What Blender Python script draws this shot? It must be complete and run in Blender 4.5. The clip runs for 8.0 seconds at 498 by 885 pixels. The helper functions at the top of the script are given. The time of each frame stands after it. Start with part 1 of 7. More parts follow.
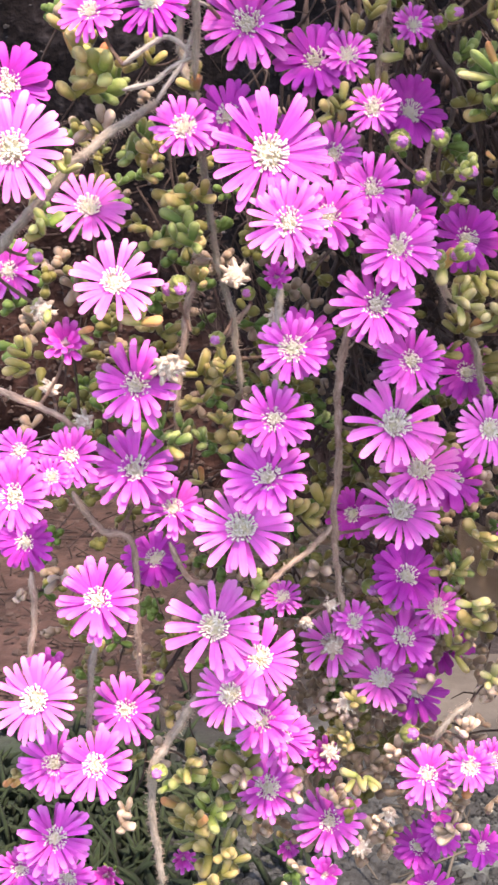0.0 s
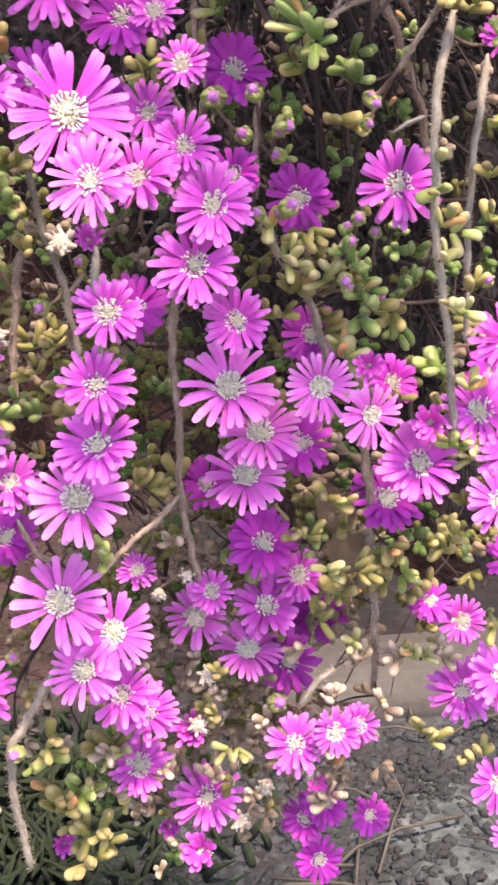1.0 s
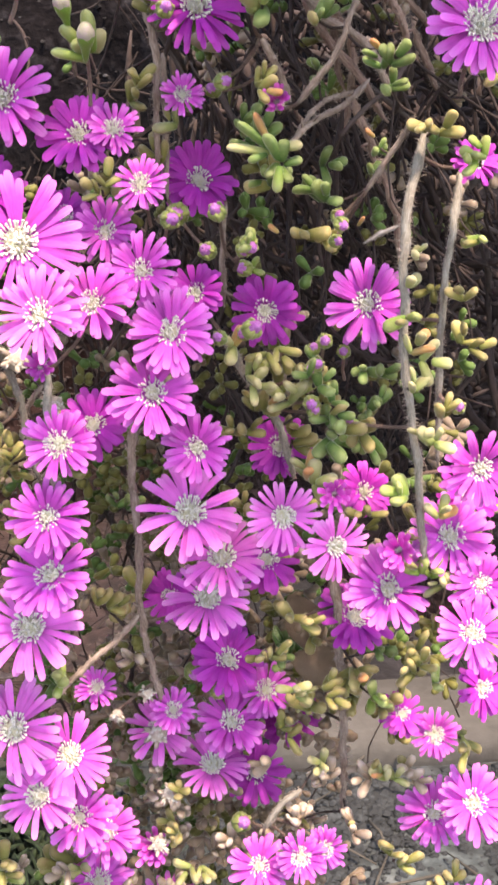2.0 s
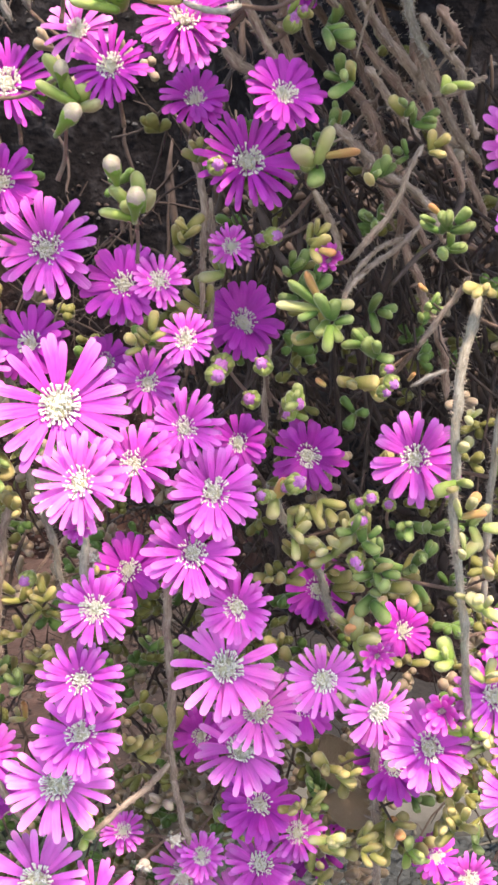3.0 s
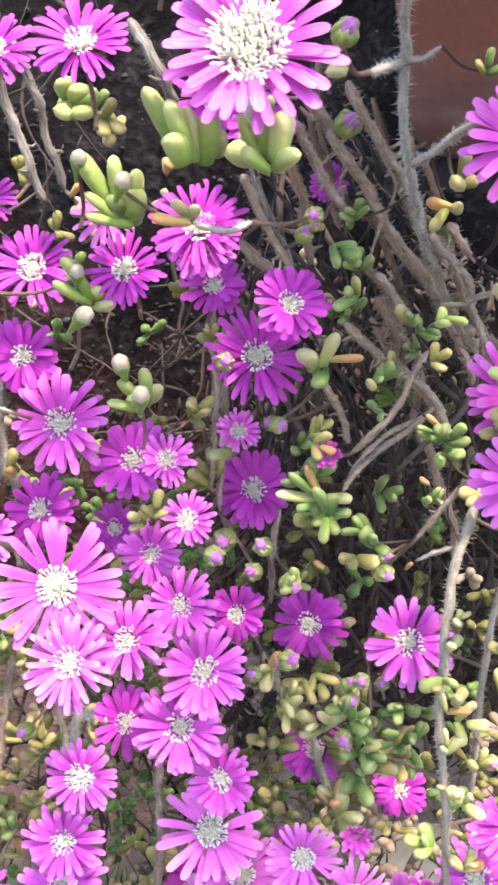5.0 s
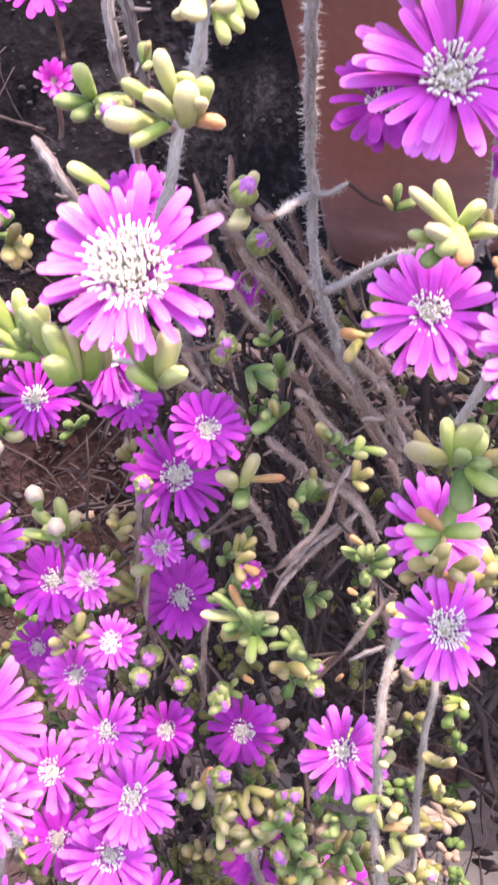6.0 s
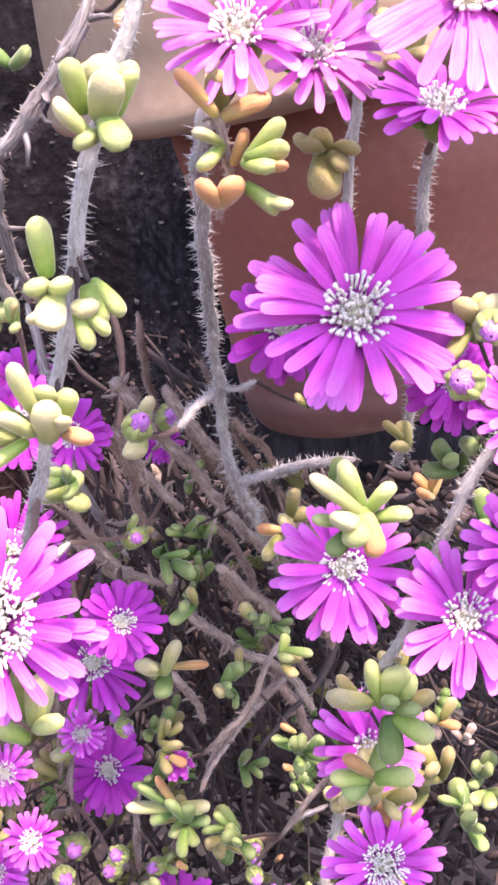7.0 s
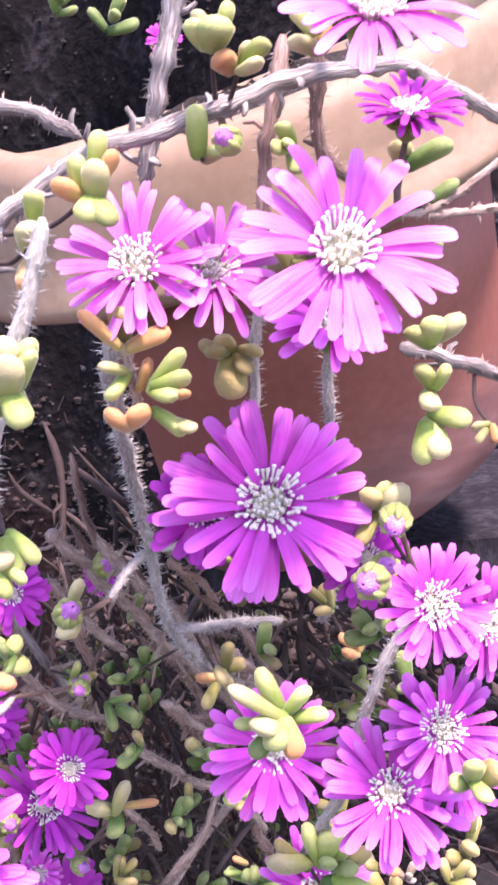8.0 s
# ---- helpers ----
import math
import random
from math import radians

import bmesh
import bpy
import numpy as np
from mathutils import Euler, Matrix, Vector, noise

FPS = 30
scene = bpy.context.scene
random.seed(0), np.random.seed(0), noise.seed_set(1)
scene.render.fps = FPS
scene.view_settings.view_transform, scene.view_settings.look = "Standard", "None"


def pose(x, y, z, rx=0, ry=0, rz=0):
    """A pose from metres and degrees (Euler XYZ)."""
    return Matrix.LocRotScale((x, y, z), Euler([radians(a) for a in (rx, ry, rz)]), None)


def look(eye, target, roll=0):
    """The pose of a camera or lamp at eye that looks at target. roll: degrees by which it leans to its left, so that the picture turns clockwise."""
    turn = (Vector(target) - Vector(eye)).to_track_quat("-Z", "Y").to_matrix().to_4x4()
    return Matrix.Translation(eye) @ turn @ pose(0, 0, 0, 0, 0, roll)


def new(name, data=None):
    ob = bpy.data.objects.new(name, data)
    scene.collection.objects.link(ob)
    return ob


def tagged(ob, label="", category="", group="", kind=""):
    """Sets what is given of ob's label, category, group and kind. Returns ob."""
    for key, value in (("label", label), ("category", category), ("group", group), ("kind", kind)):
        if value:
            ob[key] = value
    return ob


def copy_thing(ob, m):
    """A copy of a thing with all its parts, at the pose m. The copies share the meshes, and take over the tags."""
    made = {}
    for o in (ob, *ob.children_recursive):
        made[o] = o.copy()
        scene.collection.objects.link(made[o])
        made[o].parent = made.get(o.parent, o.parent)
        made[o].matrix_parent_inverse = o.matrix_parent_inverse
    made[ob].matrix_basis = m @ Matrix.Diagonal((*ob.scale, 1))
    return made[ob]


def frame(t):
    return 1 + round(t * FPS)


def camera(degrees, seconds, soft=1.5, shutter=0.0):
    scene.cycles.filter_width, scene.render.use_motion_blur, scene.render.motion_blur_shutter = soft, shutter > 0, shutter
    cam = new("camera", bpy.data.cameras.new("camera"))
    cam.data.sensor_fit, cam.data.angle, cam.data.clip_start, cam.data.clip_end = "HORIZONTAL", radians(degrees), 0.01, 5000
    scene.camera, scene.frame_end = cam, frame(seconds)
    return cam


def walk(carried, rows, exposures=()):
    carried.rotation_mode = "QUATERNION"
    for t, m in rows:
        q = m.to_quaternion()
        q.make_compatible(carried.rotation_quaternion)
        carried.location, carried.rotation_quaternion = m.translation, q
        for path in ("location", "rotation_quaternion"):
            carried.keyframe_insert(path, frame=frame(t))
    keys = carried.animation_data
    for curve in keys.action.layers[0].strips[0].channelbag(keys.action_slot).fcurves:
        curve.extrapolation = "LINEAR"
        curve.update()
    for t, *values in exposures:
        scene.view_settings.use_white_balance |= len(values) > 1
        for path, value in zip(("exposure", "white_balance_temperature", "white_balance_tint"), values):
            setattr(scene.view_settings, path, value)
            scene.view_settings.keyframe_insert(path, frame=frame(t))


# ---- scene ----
cam = camera(23.85, 8.0, soft=2.8, shutter=0.2)
# time, eye, point looked at, roll
PATH = [
    (0.0, (0.0000, -0.0000, 0.4500), (0.0000, 0.2819, 0.3474), 0.00),
    (0.5, (0.0161, 0.0011, 0.4451), (0.0195, 0.2830, 0.3423), -0.76),
    (1.0, (0.0323, 0.0014, 0.4411), (0.0415, 0.2827, 0.3371), -1.86),
    (1.2, (0.0374, 0.0024, 0.4418), (0.0489, 0.2840, 0.3390), -2.17),
    (2.3, (0.0429, 0.0296, 0.4735), (0.0518, 0.3123, 0.3734), -0.67),
    (2.5, (0.0415, 0.0338, 0.4795), (0.0503, 0.3171, 0.3813), -0.41),
    (3.0, (0.0375, 0.0398, 0.4882), (0.0432, 0.3242, 0.3929), -0.07),
    (3.5, (0.0364, 0.0388, 0.5018), (0.0360, 0.3243, 0.4096), 0.77),
    (4.0, (0.0351, 0.0436, 0.5090), (0.0255, 0.3287, 0.4163), 1.24),
    (4.5, (0.0398, 0.0461, 0.5191), (0.0238, 0.3315, 0.4279), 2.37),
    (5.0, (0.0543, 0.0438, 0.5232), (0.0394, 0.3298, 0.4339), 2.54),
    (5.2, (0.0591, 0.0433, 0.5225), (0.0482, 0.3295, 0.4332), 2.58),
    (6.3, (0.0594, 0.0666, 0.5557), (0.0613, 0.3543, 0.4707), 0.87),
    (6.5, (0.0605, 0.0735, 0.5613), (0.0664, 0.3617, 0.4782), 0.37),
    (7.0, (0.0653, 0.0798, 0.5695), (0.0758, 0.3681, 0.4873), -0.36),
    (7.5, (0.0672, 0.0805, 0.5785), (0.0831, 0.3699, 0.5009), -0.87),
    (8.0, (0.0705, 0.0780, 0.5888), (0.0925, 0.3683, 0.5166), -3.17),
]
walk(cam, [(t, look(eye, target, roll)) for t, eye, target, roll in PATH],
     exposures=[(0.0, 2.01, 8400, 26), (1.0, 1.89, 8300, 26), (2.5, 1.92, 8300, 17), (3.4, 2.05, 8050, 12), (4.2, 2.21, 7950, 9), (5.0, 2.18, 7600, 14), (6.3, 2.32, 7250, 39), (7.0, 2.23, 7200, 37), (8.0, 2.07, 6950, 41)])

# ---- light ----
SUN_ELEVATION, SUN_AZIMUTH = 66.0, 150.0  # azimuth from +y, clockwise
world = bpy.data.worlds.new("world")
scene.world = world
world.use_nodes = True
wn = world.node_tree.nodes
sky = wn.new("ShaderNodeTexSky")
sky.sky_type, sky.sun_disc = "NISHITA", False
sky.sun_elevation, sky.sun_rotation = radians(SUN_ELEVATION), radians(SUN_AZIMUTH)
wn["Background"].inputs["Strength"].default_value = 0.15
world.node_tree.links.new(sky.outputs["Color"], wn["Background"].inputs["Color"])
az, el = radians(SUN_AZIMUTH), radians(SUN_ELEVATION)
toward = Vector((math.sin(az) * math.cos(el), math.cos(az) * math.cos(el), math.sin(el)))
sun = new("sun", bpy.data.lights.new("sun", "SUN"))
sun.data.energy, sun.data.angle, sun.data.color = 2.3, radians(5.0), (1.0, 0.95, 0.89)
sun.matrix_world = look(toward * 20, (0, 0, 0))


# ---- materials ----
def material(name):
    m = bpy.data.materials.new(name)
    m.use_nodes = True
    return m, m.node_tree.nodes, m.node_tree.links, m.node_tree.nodes["Principled BSDF"]


def ramp(nodes, stops):
    r = nodes.new("ShaderNodeValToRGB")
    while len(r.color_ramp.elements) < len(stops):
        r.color_ramp.elements.new(0.5)
    for e, (p, c) in zip(r.color_ramp.elements, stops):
        e.position, e.color = p, (*c, 1)
    return r


def surface(name, colors, scale, rough=0.7, bump=0.3, fine=6.0, depth=0.001, spread=0.0, coords="Object", stretch=(1, 1, 1), subsurface=0.0):
    """Noise at two scales through a colour ramp, with relief; spread varies the brightness from piece to piece."""
    m, n, l, p = material(name)
    mp = n.new("ShaderNodeMapping")
    mp.inputs["Scale"].default_value = stretch
    if coords == "grain":  # round and along a stem
        at = n.new("ShaderNodeAttribute")
        at.attribute_name = "grain"
        l.new(at.outputs["Vector"], mp.inputs["Vector"])
    else:
        l.new(n.new("ShaderNodeTexCoord").outputs[coords], mp.inputs["Vector"])
    a, b = n.new("ShaderNodeTexNoise"), n.new("ShaderNodeTexNoise")
    a.inputs["Scale"].default_value, b.inputs["Scale"].default_value = scale, scale * fine
    a.inputs["Detail"].default_value = b.inputs["Detail"].default_value = 5
    for x in (a, b):
        l.new(mp.outputs["Vector"], x.inputs["Vector"])
    mix = n.new("ShaderNodeMix")
    mix.inputs["Factor"].default_value = 0.4
    l.new(a.outputs["Fac"], mix.inputs["A"])
    l.new(b.outputs["Fac"], mix.inputs["B"])
    k = len(colors) - 1
    r = ramp(n, [(0.3 + 0.4 * i / max(k, 1), c) for i, c in enumerate(colors)])
    l.new(mix.outputs["Result"], r.inputs["Fac"])
    out = r.outputs["Color"]
    if spread:
        info, hsv, mr = n.new("ShaderNodeObjectInfo"), n.new("ShaderNodeHueSaturation"), n.new("ShaderNodeMapRange")
        mr.inputs["To Min"].default_value, mr.inputs["To Max"].default_value = 1 - spread, 1 + spread
        l.new(info.outputs["Random"], mr.inputs["Value"])
        l.new(mr.outputs["Result"], hsv.inputs["Value"])
        l.new(out, hsv.inputs["Color"])
        out = hsv.outputs["Color"]
    l.new(out, p.inputs["Base Color"])
    p.inputs["Roughness"].default_value = rough
    if subsurface:
        p.inputs["Subsurface Weight"].default_value = subsurface
        p.inputs["Subsurface Radius"].default_value = (0.6, 0.6, 0.3)
        p.inputs["Subsurface Scale"].default_value = 0.002
    bu = n.new("ShaderNodeBump")
    bu.inputs["Strength"].default_value, bu.inputs["Distance"].default_value = bump, depth
    l.new(b.outputs["Fac"], bu.inputs["Height"])
    l.new(bu.outputs["Normal"], p.inputs["Normal"])
    return m


def petal_material(name, body, base, tip):
    """Magenta ray petal: darker claw, fine lengthwise veins, light shining through."""
    m, n, l, p = material(name)
    tc, sep, mp = n.new("ShaderNodeTexCoord"), n.new("ShaderNodeSeparateXYZ"), n.new("ShaderNodeMapping")
    l.new(tc.outputs["Object"], sep.inputs["Vector"])
    along = ramp(n, [(0.2, base), (0.4, body), (0.72, body), (1.0, tip)])
    l.new(sep.outputs["X"], along.inputs["Fac"])
    mp.inputs["Scale"].default_value = (2.0, 34.0, 2.0)
    l.new(tc.outputs["Object"], mp.inputs["Vector"])
    vein = n.new("ShaderNodeTexNoise")
    vein.inputs["Scale"].default_value, vein.inputs["Detail"].default_value = 1.0, 3
    l.new(mp.outputs["Vector"], vein.inputs["Vector"])
    info, mr, ma, hsv = n.new("ShaderNodeObjectInfo"), n.new("ShaderNodeMapRange"), n.new("ShaderNodeMath"), n.new("ShaderNodeHueSaturation")
    mr.inputs["To Min"].default_value, mr.inputs["To Max"].default_value = -0.18, 0.2
    l.new(info.outputs["Random"], mr.inputs["Value"])
    vr = n.new("ShaderNodeMapRange")
    vr.inputs["From Min"].default_value, vr.inputs["From Max"].default_value = 0.3, 0.7
    vr.inputs["To Min"].default_value, vr.inputs["To Max"].default_value = 0.92, 1.08
    l.new(vein.outputs["Fac"], vr.inputs["Value"])
    l.new(mr.outputs["Result"], ma.inputs[0])
    l.new(vr.outputs["Result"], ma.inputs[1])
    l.new(ma.outputs["Value"], hsv.inputs["Value"])
    l.new(along.outputs["Color"], hsv.inputs["Color"])
    l.new(hsv.outputs["Color"], p.inputs["Base Color"])
    p.inputs["Roughness"].default_value = 0.48
    p.inputs["Specular IOR Level"].default_value = 0.4
    bu = n.new("ShaderNodeBump")
    bu.inputs["Strength"].default_value, bu.inputs["Distance"].default_value = 0.2, 0.02
    l.new(vein.outputs["Fac"], bu.inputs["Height"])
    l.new(bu.outputs["Normal"], p.inputs["Normal"])
    tr, mx = n.new("ShaderNodeBsdfTranslucent"), n.new("ShaderNodeMixShader")
    l.new(hsv.outputs["Color"], tr.inputs["Color"])
    mx.inputs["Fac"].default_value = 0.27
    l.new(p.outputs["BSDF"], mx.inputs[1])
    l.new(tr.outputs["BSDF"], mx.inputs[2])
    l.new(mx.outputs["Shader"], n["Material Output"].inputs["Surface"])
    return m


PETAL = petal_material("petal", (0.70, 0.085, 0.59), (0.46, 0.04, 0.40), (0.80, 0.22, 0.72))
PETAL_DEEP = petal_material("petal_deep", (0.54, 0.032, 0.47), (0.34, 0.02, 0.32), (0.61, 0.07, 0.54))
PETAL_PALE = petal_material("petal_pale", (0.80, 0.155, 0.66), (0.58, 0.09, 0.49), (0.86, 0.32, 0.75))
BUD_PALE = surface("bud_pale", [(0.30, 0.30, 0.16), (0.43, 0.37, 0.29), (0.46, 0.31, 0.36)], 2.2, 0.6, 0.2, depth=0.01)
BUD_PETAL = surface("bud_petal", [(0.36, 0.05, 0.36), (0.56, 0.20, 0.54), (0.74, 0.50, 0.70)], 3, 0.5, 0.2, depth=0.01)
STAMEN = surface("stamen", [(0.73, 0.705, 0.61), (0.84, 0.82, 0.75)], 3, 0.6, 0.2, depth=0.01)
DISC = surface("disc", [(0.62, 0.60, 0.36), (0.78, 0.75, 0.56), (0.86, 0.83, 0.70)], 6, 0.7, 0.5, depth=0.02)
def leaf_material(name, base, mid, tip, spread):
    """Plump leaf: colour drifts from base to tip along its length, over mottling and glassy pimples."""
    m, n, l, p = material(name)
    tc, sep = n.new("ShaderNodeTexCoord"), n.new("ShaderNodeSeparateXYZ")
    l.new(tc.outputs["Object"], sep.inputs["Vector"])
    a, v = n.new("ShaderNodeTexNoise"), n.new("ShaderNodeTexVoronoi")
    a.inputs["Scale"].default_value, a.inputs["Detail"].default_value, v.inputs["Scale"].default_value = 4.0, 4, 22
    info, add, mul = n.new("ShaderNodeObjectInfo"), n.new("ShaderNodeMath"), n.new("ShaderNodeMath")
    off = n.new("ShaderNodeVectorMath")
    l.new(tc.outputs["Object"], off.inputs[0])
    l.new(info.outputs["Location"], off.inputs[1])
    for x in (a, v):
        l.new(off.outputs["Vector"], x.inputs["Vector"])
    mul.operation = "MULTIPLY_ADD"
    mul.inputs[1].default_value, mul.inputs[2].default_value = 0.55, -0.27
    l.new(a.outputs["Fac"], mul.inputs[0])
    l.new(sep.outputs["Z"], add.inputs[0])
    l.new(mul.outputs["Value"], add.inputs[1])
    r = ramp(n, [(0.05, base), (0.5, mid), (0.95, tip)])
    l.new(add.outputs["Value"], r.inputs["Fac"])
    hsv, mr, mh = n.new("ShaderNodeHueSaturation"), n.new("ShaderNodeMapRange"), n.new("ShaderNodeMapRange")
    mr.inputs["To Min"].default_value, mr.inputs["To Max"].default_value = 1 - spread, 1 + spread
    mh.inputs["To Min"].default_value, mh.inputs["To Max"].default_value = 0.512, 0.488
    l.new(info.outputs["Random"], mr.inputs["Value"])
    l.new(a.outputs["Fac"], mh.inputs["Value"])
    l.new(mr.outputs["Result"], hsv.inputs["Value"])
    l.new(mh.outputs["Result"], hsv.inputs["Hue"])
    l.new(r.outputs["Color"], hsv.inputs["Color"])
    l.new(hsv.outputs["Color"], p.inputs["Base Color"])
    p.inputs["Roughness"].default_value = 0.6
    p.inputs["Specular IOR Level"].default_value = 0.25
    p.inputs["Sheen Weight"].default_value, p.inputs["Sheen Roughness"].default_value = 0.42, 0.3
    p.inputs["Sheen Tint"].default_value = (1.0, 0.97, 0.82, 1)
    p.inputs["Subsurface Weight"].default_value = 0.25
    p.inputs["Subsurface Radius"].default_value = (0.6, 0.6, 0.3)
    p.inputs["Subsurface Scale"].default_value = 0.002
    bu = n.new("ShaderNodeBump")
    bu.inputs["Strength"].default_value, bu.inputs["Distance"].default_value = 0.12, 0.015
    l.new(v.outputs["Distance"], bu.inputs["Height"])
    l.new(bu.outputs["Normal"], p.inputs["Normal"])
    return m


LEAF = {
    "g": leaf_material("leaf_green", (0.050, 0.115, 0.026), (0.12, 0.20, 0.055), (0.235, 0.295, 0.11), 0.25),
    "y": leaf_material("leaf_yellow_green", (0.14, 0.235, 0.042), (0.25, 0.335, 0.082), (0.39, 0.42, 0.165), 0.2),
    "o": leaf_material("leaf_olive", (0.14, 0.15, 0.04), (0.25, 0.235, 0.075), (0.38, 0.31, 0.14), 0.28),
    "r": leaf_material("leaf_orange", (0.36, 0.28, 0.10), (0.47, 0.285, 0.115), (0.53, 0.25, 0.115), 0.2),
    "p": leaf_material("leaf_pale", (0.21, 0.26, 0.075), (0.34, 0.35, 0.135), (0.47, 0.42, 0.23), 0.22),
    "t": leaf_material("leaf_tan", (0.20, 0.145, 0.10), (0.33, 0.25, 0.185), (0.48, 0.385, 0.31), 0.28),
}
RED_TIP = leaf_material("leaf_red", (0.30, 0.20, 0.07), (0.42, 0.19, 0.08), (0.46, 0.15, 0.075), 0.2)
BARK = {
    "hoary": surface("stem_hoary", [(0.226, 0.204, 0.173), (0.391, 0.362, 0.325), (0.565, 0.536, 0.498)], 700, 0.8, 0.7, 4, 0.0004, 0.12, "grain", (1, 1, 0.35)),
    "young": surface("stem_young", [(0.149, 0.127, 0.098), (0.270, 0.241, 0.198), (0.425, 0.391, 0.339)], 700, 0.8, 0.7, 4, 0.0004, 0.12, "grain", (1, 1, 0.35)),
    "bare": surface("stem_brown", [(0.160, 0.112, 0.085), (0.330, 0.245, 0.198), (0.600, 0.485, 0.405)], 700, 0.85, 0.8, 4, 0.0004, 0.2, "grain", (1, 1, 0.25)),
    "woody": surface("stem_woody", [(0.076, 0.059, 0.055), (0.280, 0.248, 0.230), (0.654, 0.614, 0.587)], 760, 0.9, 1.0, 4, 0.0007, 0.18, "grain", (1, 1, 0.12)),
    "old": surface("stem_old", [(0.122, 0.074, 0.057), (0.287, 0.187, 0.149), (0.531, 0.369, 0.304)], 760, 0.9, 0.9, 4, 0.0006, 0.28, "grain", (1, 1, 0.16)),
}
HAIRS = surface("dry_hair", [(0.299, 0.231, 0.185), (0.529, 0.430, 0.360)], 300, 0.8, 0.1)
BRISTLE = surface("bristle", [(0.427, 0.400, 0.364), (0.601, 0.580, 0.546)], 300, 0.6, 0.1)
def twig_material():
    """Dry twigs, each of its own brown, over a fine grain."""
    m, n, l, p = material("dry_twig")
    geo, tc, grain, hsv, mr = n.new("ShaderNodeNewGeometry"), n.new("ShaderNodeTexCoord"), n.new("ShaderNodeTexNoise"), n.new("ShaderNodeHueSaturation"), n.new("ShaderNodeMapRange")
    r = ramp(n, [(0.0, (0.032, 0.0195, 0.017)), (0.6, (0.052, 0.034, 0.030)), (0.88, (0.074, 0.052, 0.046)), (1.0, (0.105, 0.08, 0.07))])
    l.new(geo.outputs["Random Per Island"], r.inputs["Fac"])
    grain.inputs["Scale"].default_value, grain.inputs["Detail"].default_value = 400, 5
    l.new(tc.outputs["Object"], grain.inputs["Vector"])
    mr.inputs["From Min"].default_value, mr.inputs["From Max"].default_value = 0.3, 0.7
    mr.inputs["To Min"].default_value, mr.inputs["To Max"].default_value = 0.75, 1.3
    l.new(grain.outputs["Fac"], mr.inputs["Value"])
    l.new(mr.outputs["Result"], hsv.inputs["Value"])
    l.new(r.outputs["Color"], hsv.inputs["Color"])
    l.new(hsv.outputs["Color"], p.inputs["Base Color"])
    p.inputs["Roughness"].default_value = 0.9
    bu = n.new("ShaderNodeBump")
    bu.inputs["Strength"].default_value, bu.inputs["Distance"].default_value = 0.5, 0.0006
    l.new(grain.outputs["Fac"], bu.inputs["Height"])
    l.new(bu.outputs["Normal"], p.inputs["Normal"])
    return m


TWIGS = twig_material()
DEAD_LEAF = surface("dead_leaf", [(0.15, 0.095, 0.06), (0.25, 0.17, 0.11), (0.36, 0.26, 0.18)], 90, 0.8, 0.6, 6, 0.0008)
CAPSULE = surface("capsule", [(0.36, 0.27, 0.20), (0.56, 0.46, 0.38), (0.66, 0.58, 0.50)], 300, 0.8, 0.5, 5, 0.0006, 0.15)
# Same clay as the body; the sun on the rim is in this paler colour.
TERRACOTTA_SUNLIT = surface("terracotta_sunlit", [(0.225, 0.14, 0.085), (0.28, 0.19, 0.12), (0.35, 0.25, 0.17)], 30, 0.62, 0.15, 14, 0.0005)
# Body clay, with the shade under the rim put into its darker colour.
TERRACOTTA_SHADED = surface("terracotta", [(0.20, 0.064, 0.045), (0.24, 0.082, 0.057), (0.285, 0.112, 0.08)], 38, 0.62, 0.15, 14, 0.0005)
POTTING = surface("potting_soil", [(0.008, 0.006, 0.005), (0.03, 0.022, 0.018), (0.07, 0.055, 0.045)], 160, 0.95, 1.0, 5, 0.003)
# Near-black, so that the added stand reads as the darkness under the pot.
WOOD = surface("dark_support", [(0.010, 0.009, 0.011), (0.022, 0.020, 0.024), (0.06, 0.057, 0.065)], 90, 0.85, 0.8, 5, 0.002, stretch=(1, 1, 0.4))
WOOD.node_tree.nodes["Principled BSDF"].inputs["Specular IOR Level"].default_value = 0.1
CONCRETE = surface("concrete", [(0.045, 0.041, 0.036), (0.068, 0.062, 0.054), (0.095, 0.088, 0.078)], 9, 0.9, 0.5, 9, 0.003)
GRASS = surface("grass", [(0.005, 0.013, 0.005), (0.011, 0.024, 0.008), (0.025, 0.035, 0.013)], 30, 1.0, 0.2)
CLOD = surface("bank_stone", [(0.008, 0.007, 0.008), (0.016, 0.0145, 0.016), (0.075, 0.073, 0.078)], 22, 0.9, 0.4, 6, 0.002)
CRUMB = surface("soil_crumb", [(0.016, 0.009, 0.008), (0.036, 0.022, 0.019), (0.062, 0.042, 0.037)], 30, 0.95, 0.5, 6, 0.002)
STRAW = surface("straw", [(0.05, 0.043, 0.034), (0.085, 0.074, 0.058)], 60, 0.8, 0.2)
PEBBLE = surface("pebble", [(0.010, 0.0112, 0.0115), (0.022, 0.025, 0.026), (0.07, 0.08, 0.083)], 16, 0.85, 0.4, 8, 0.002)


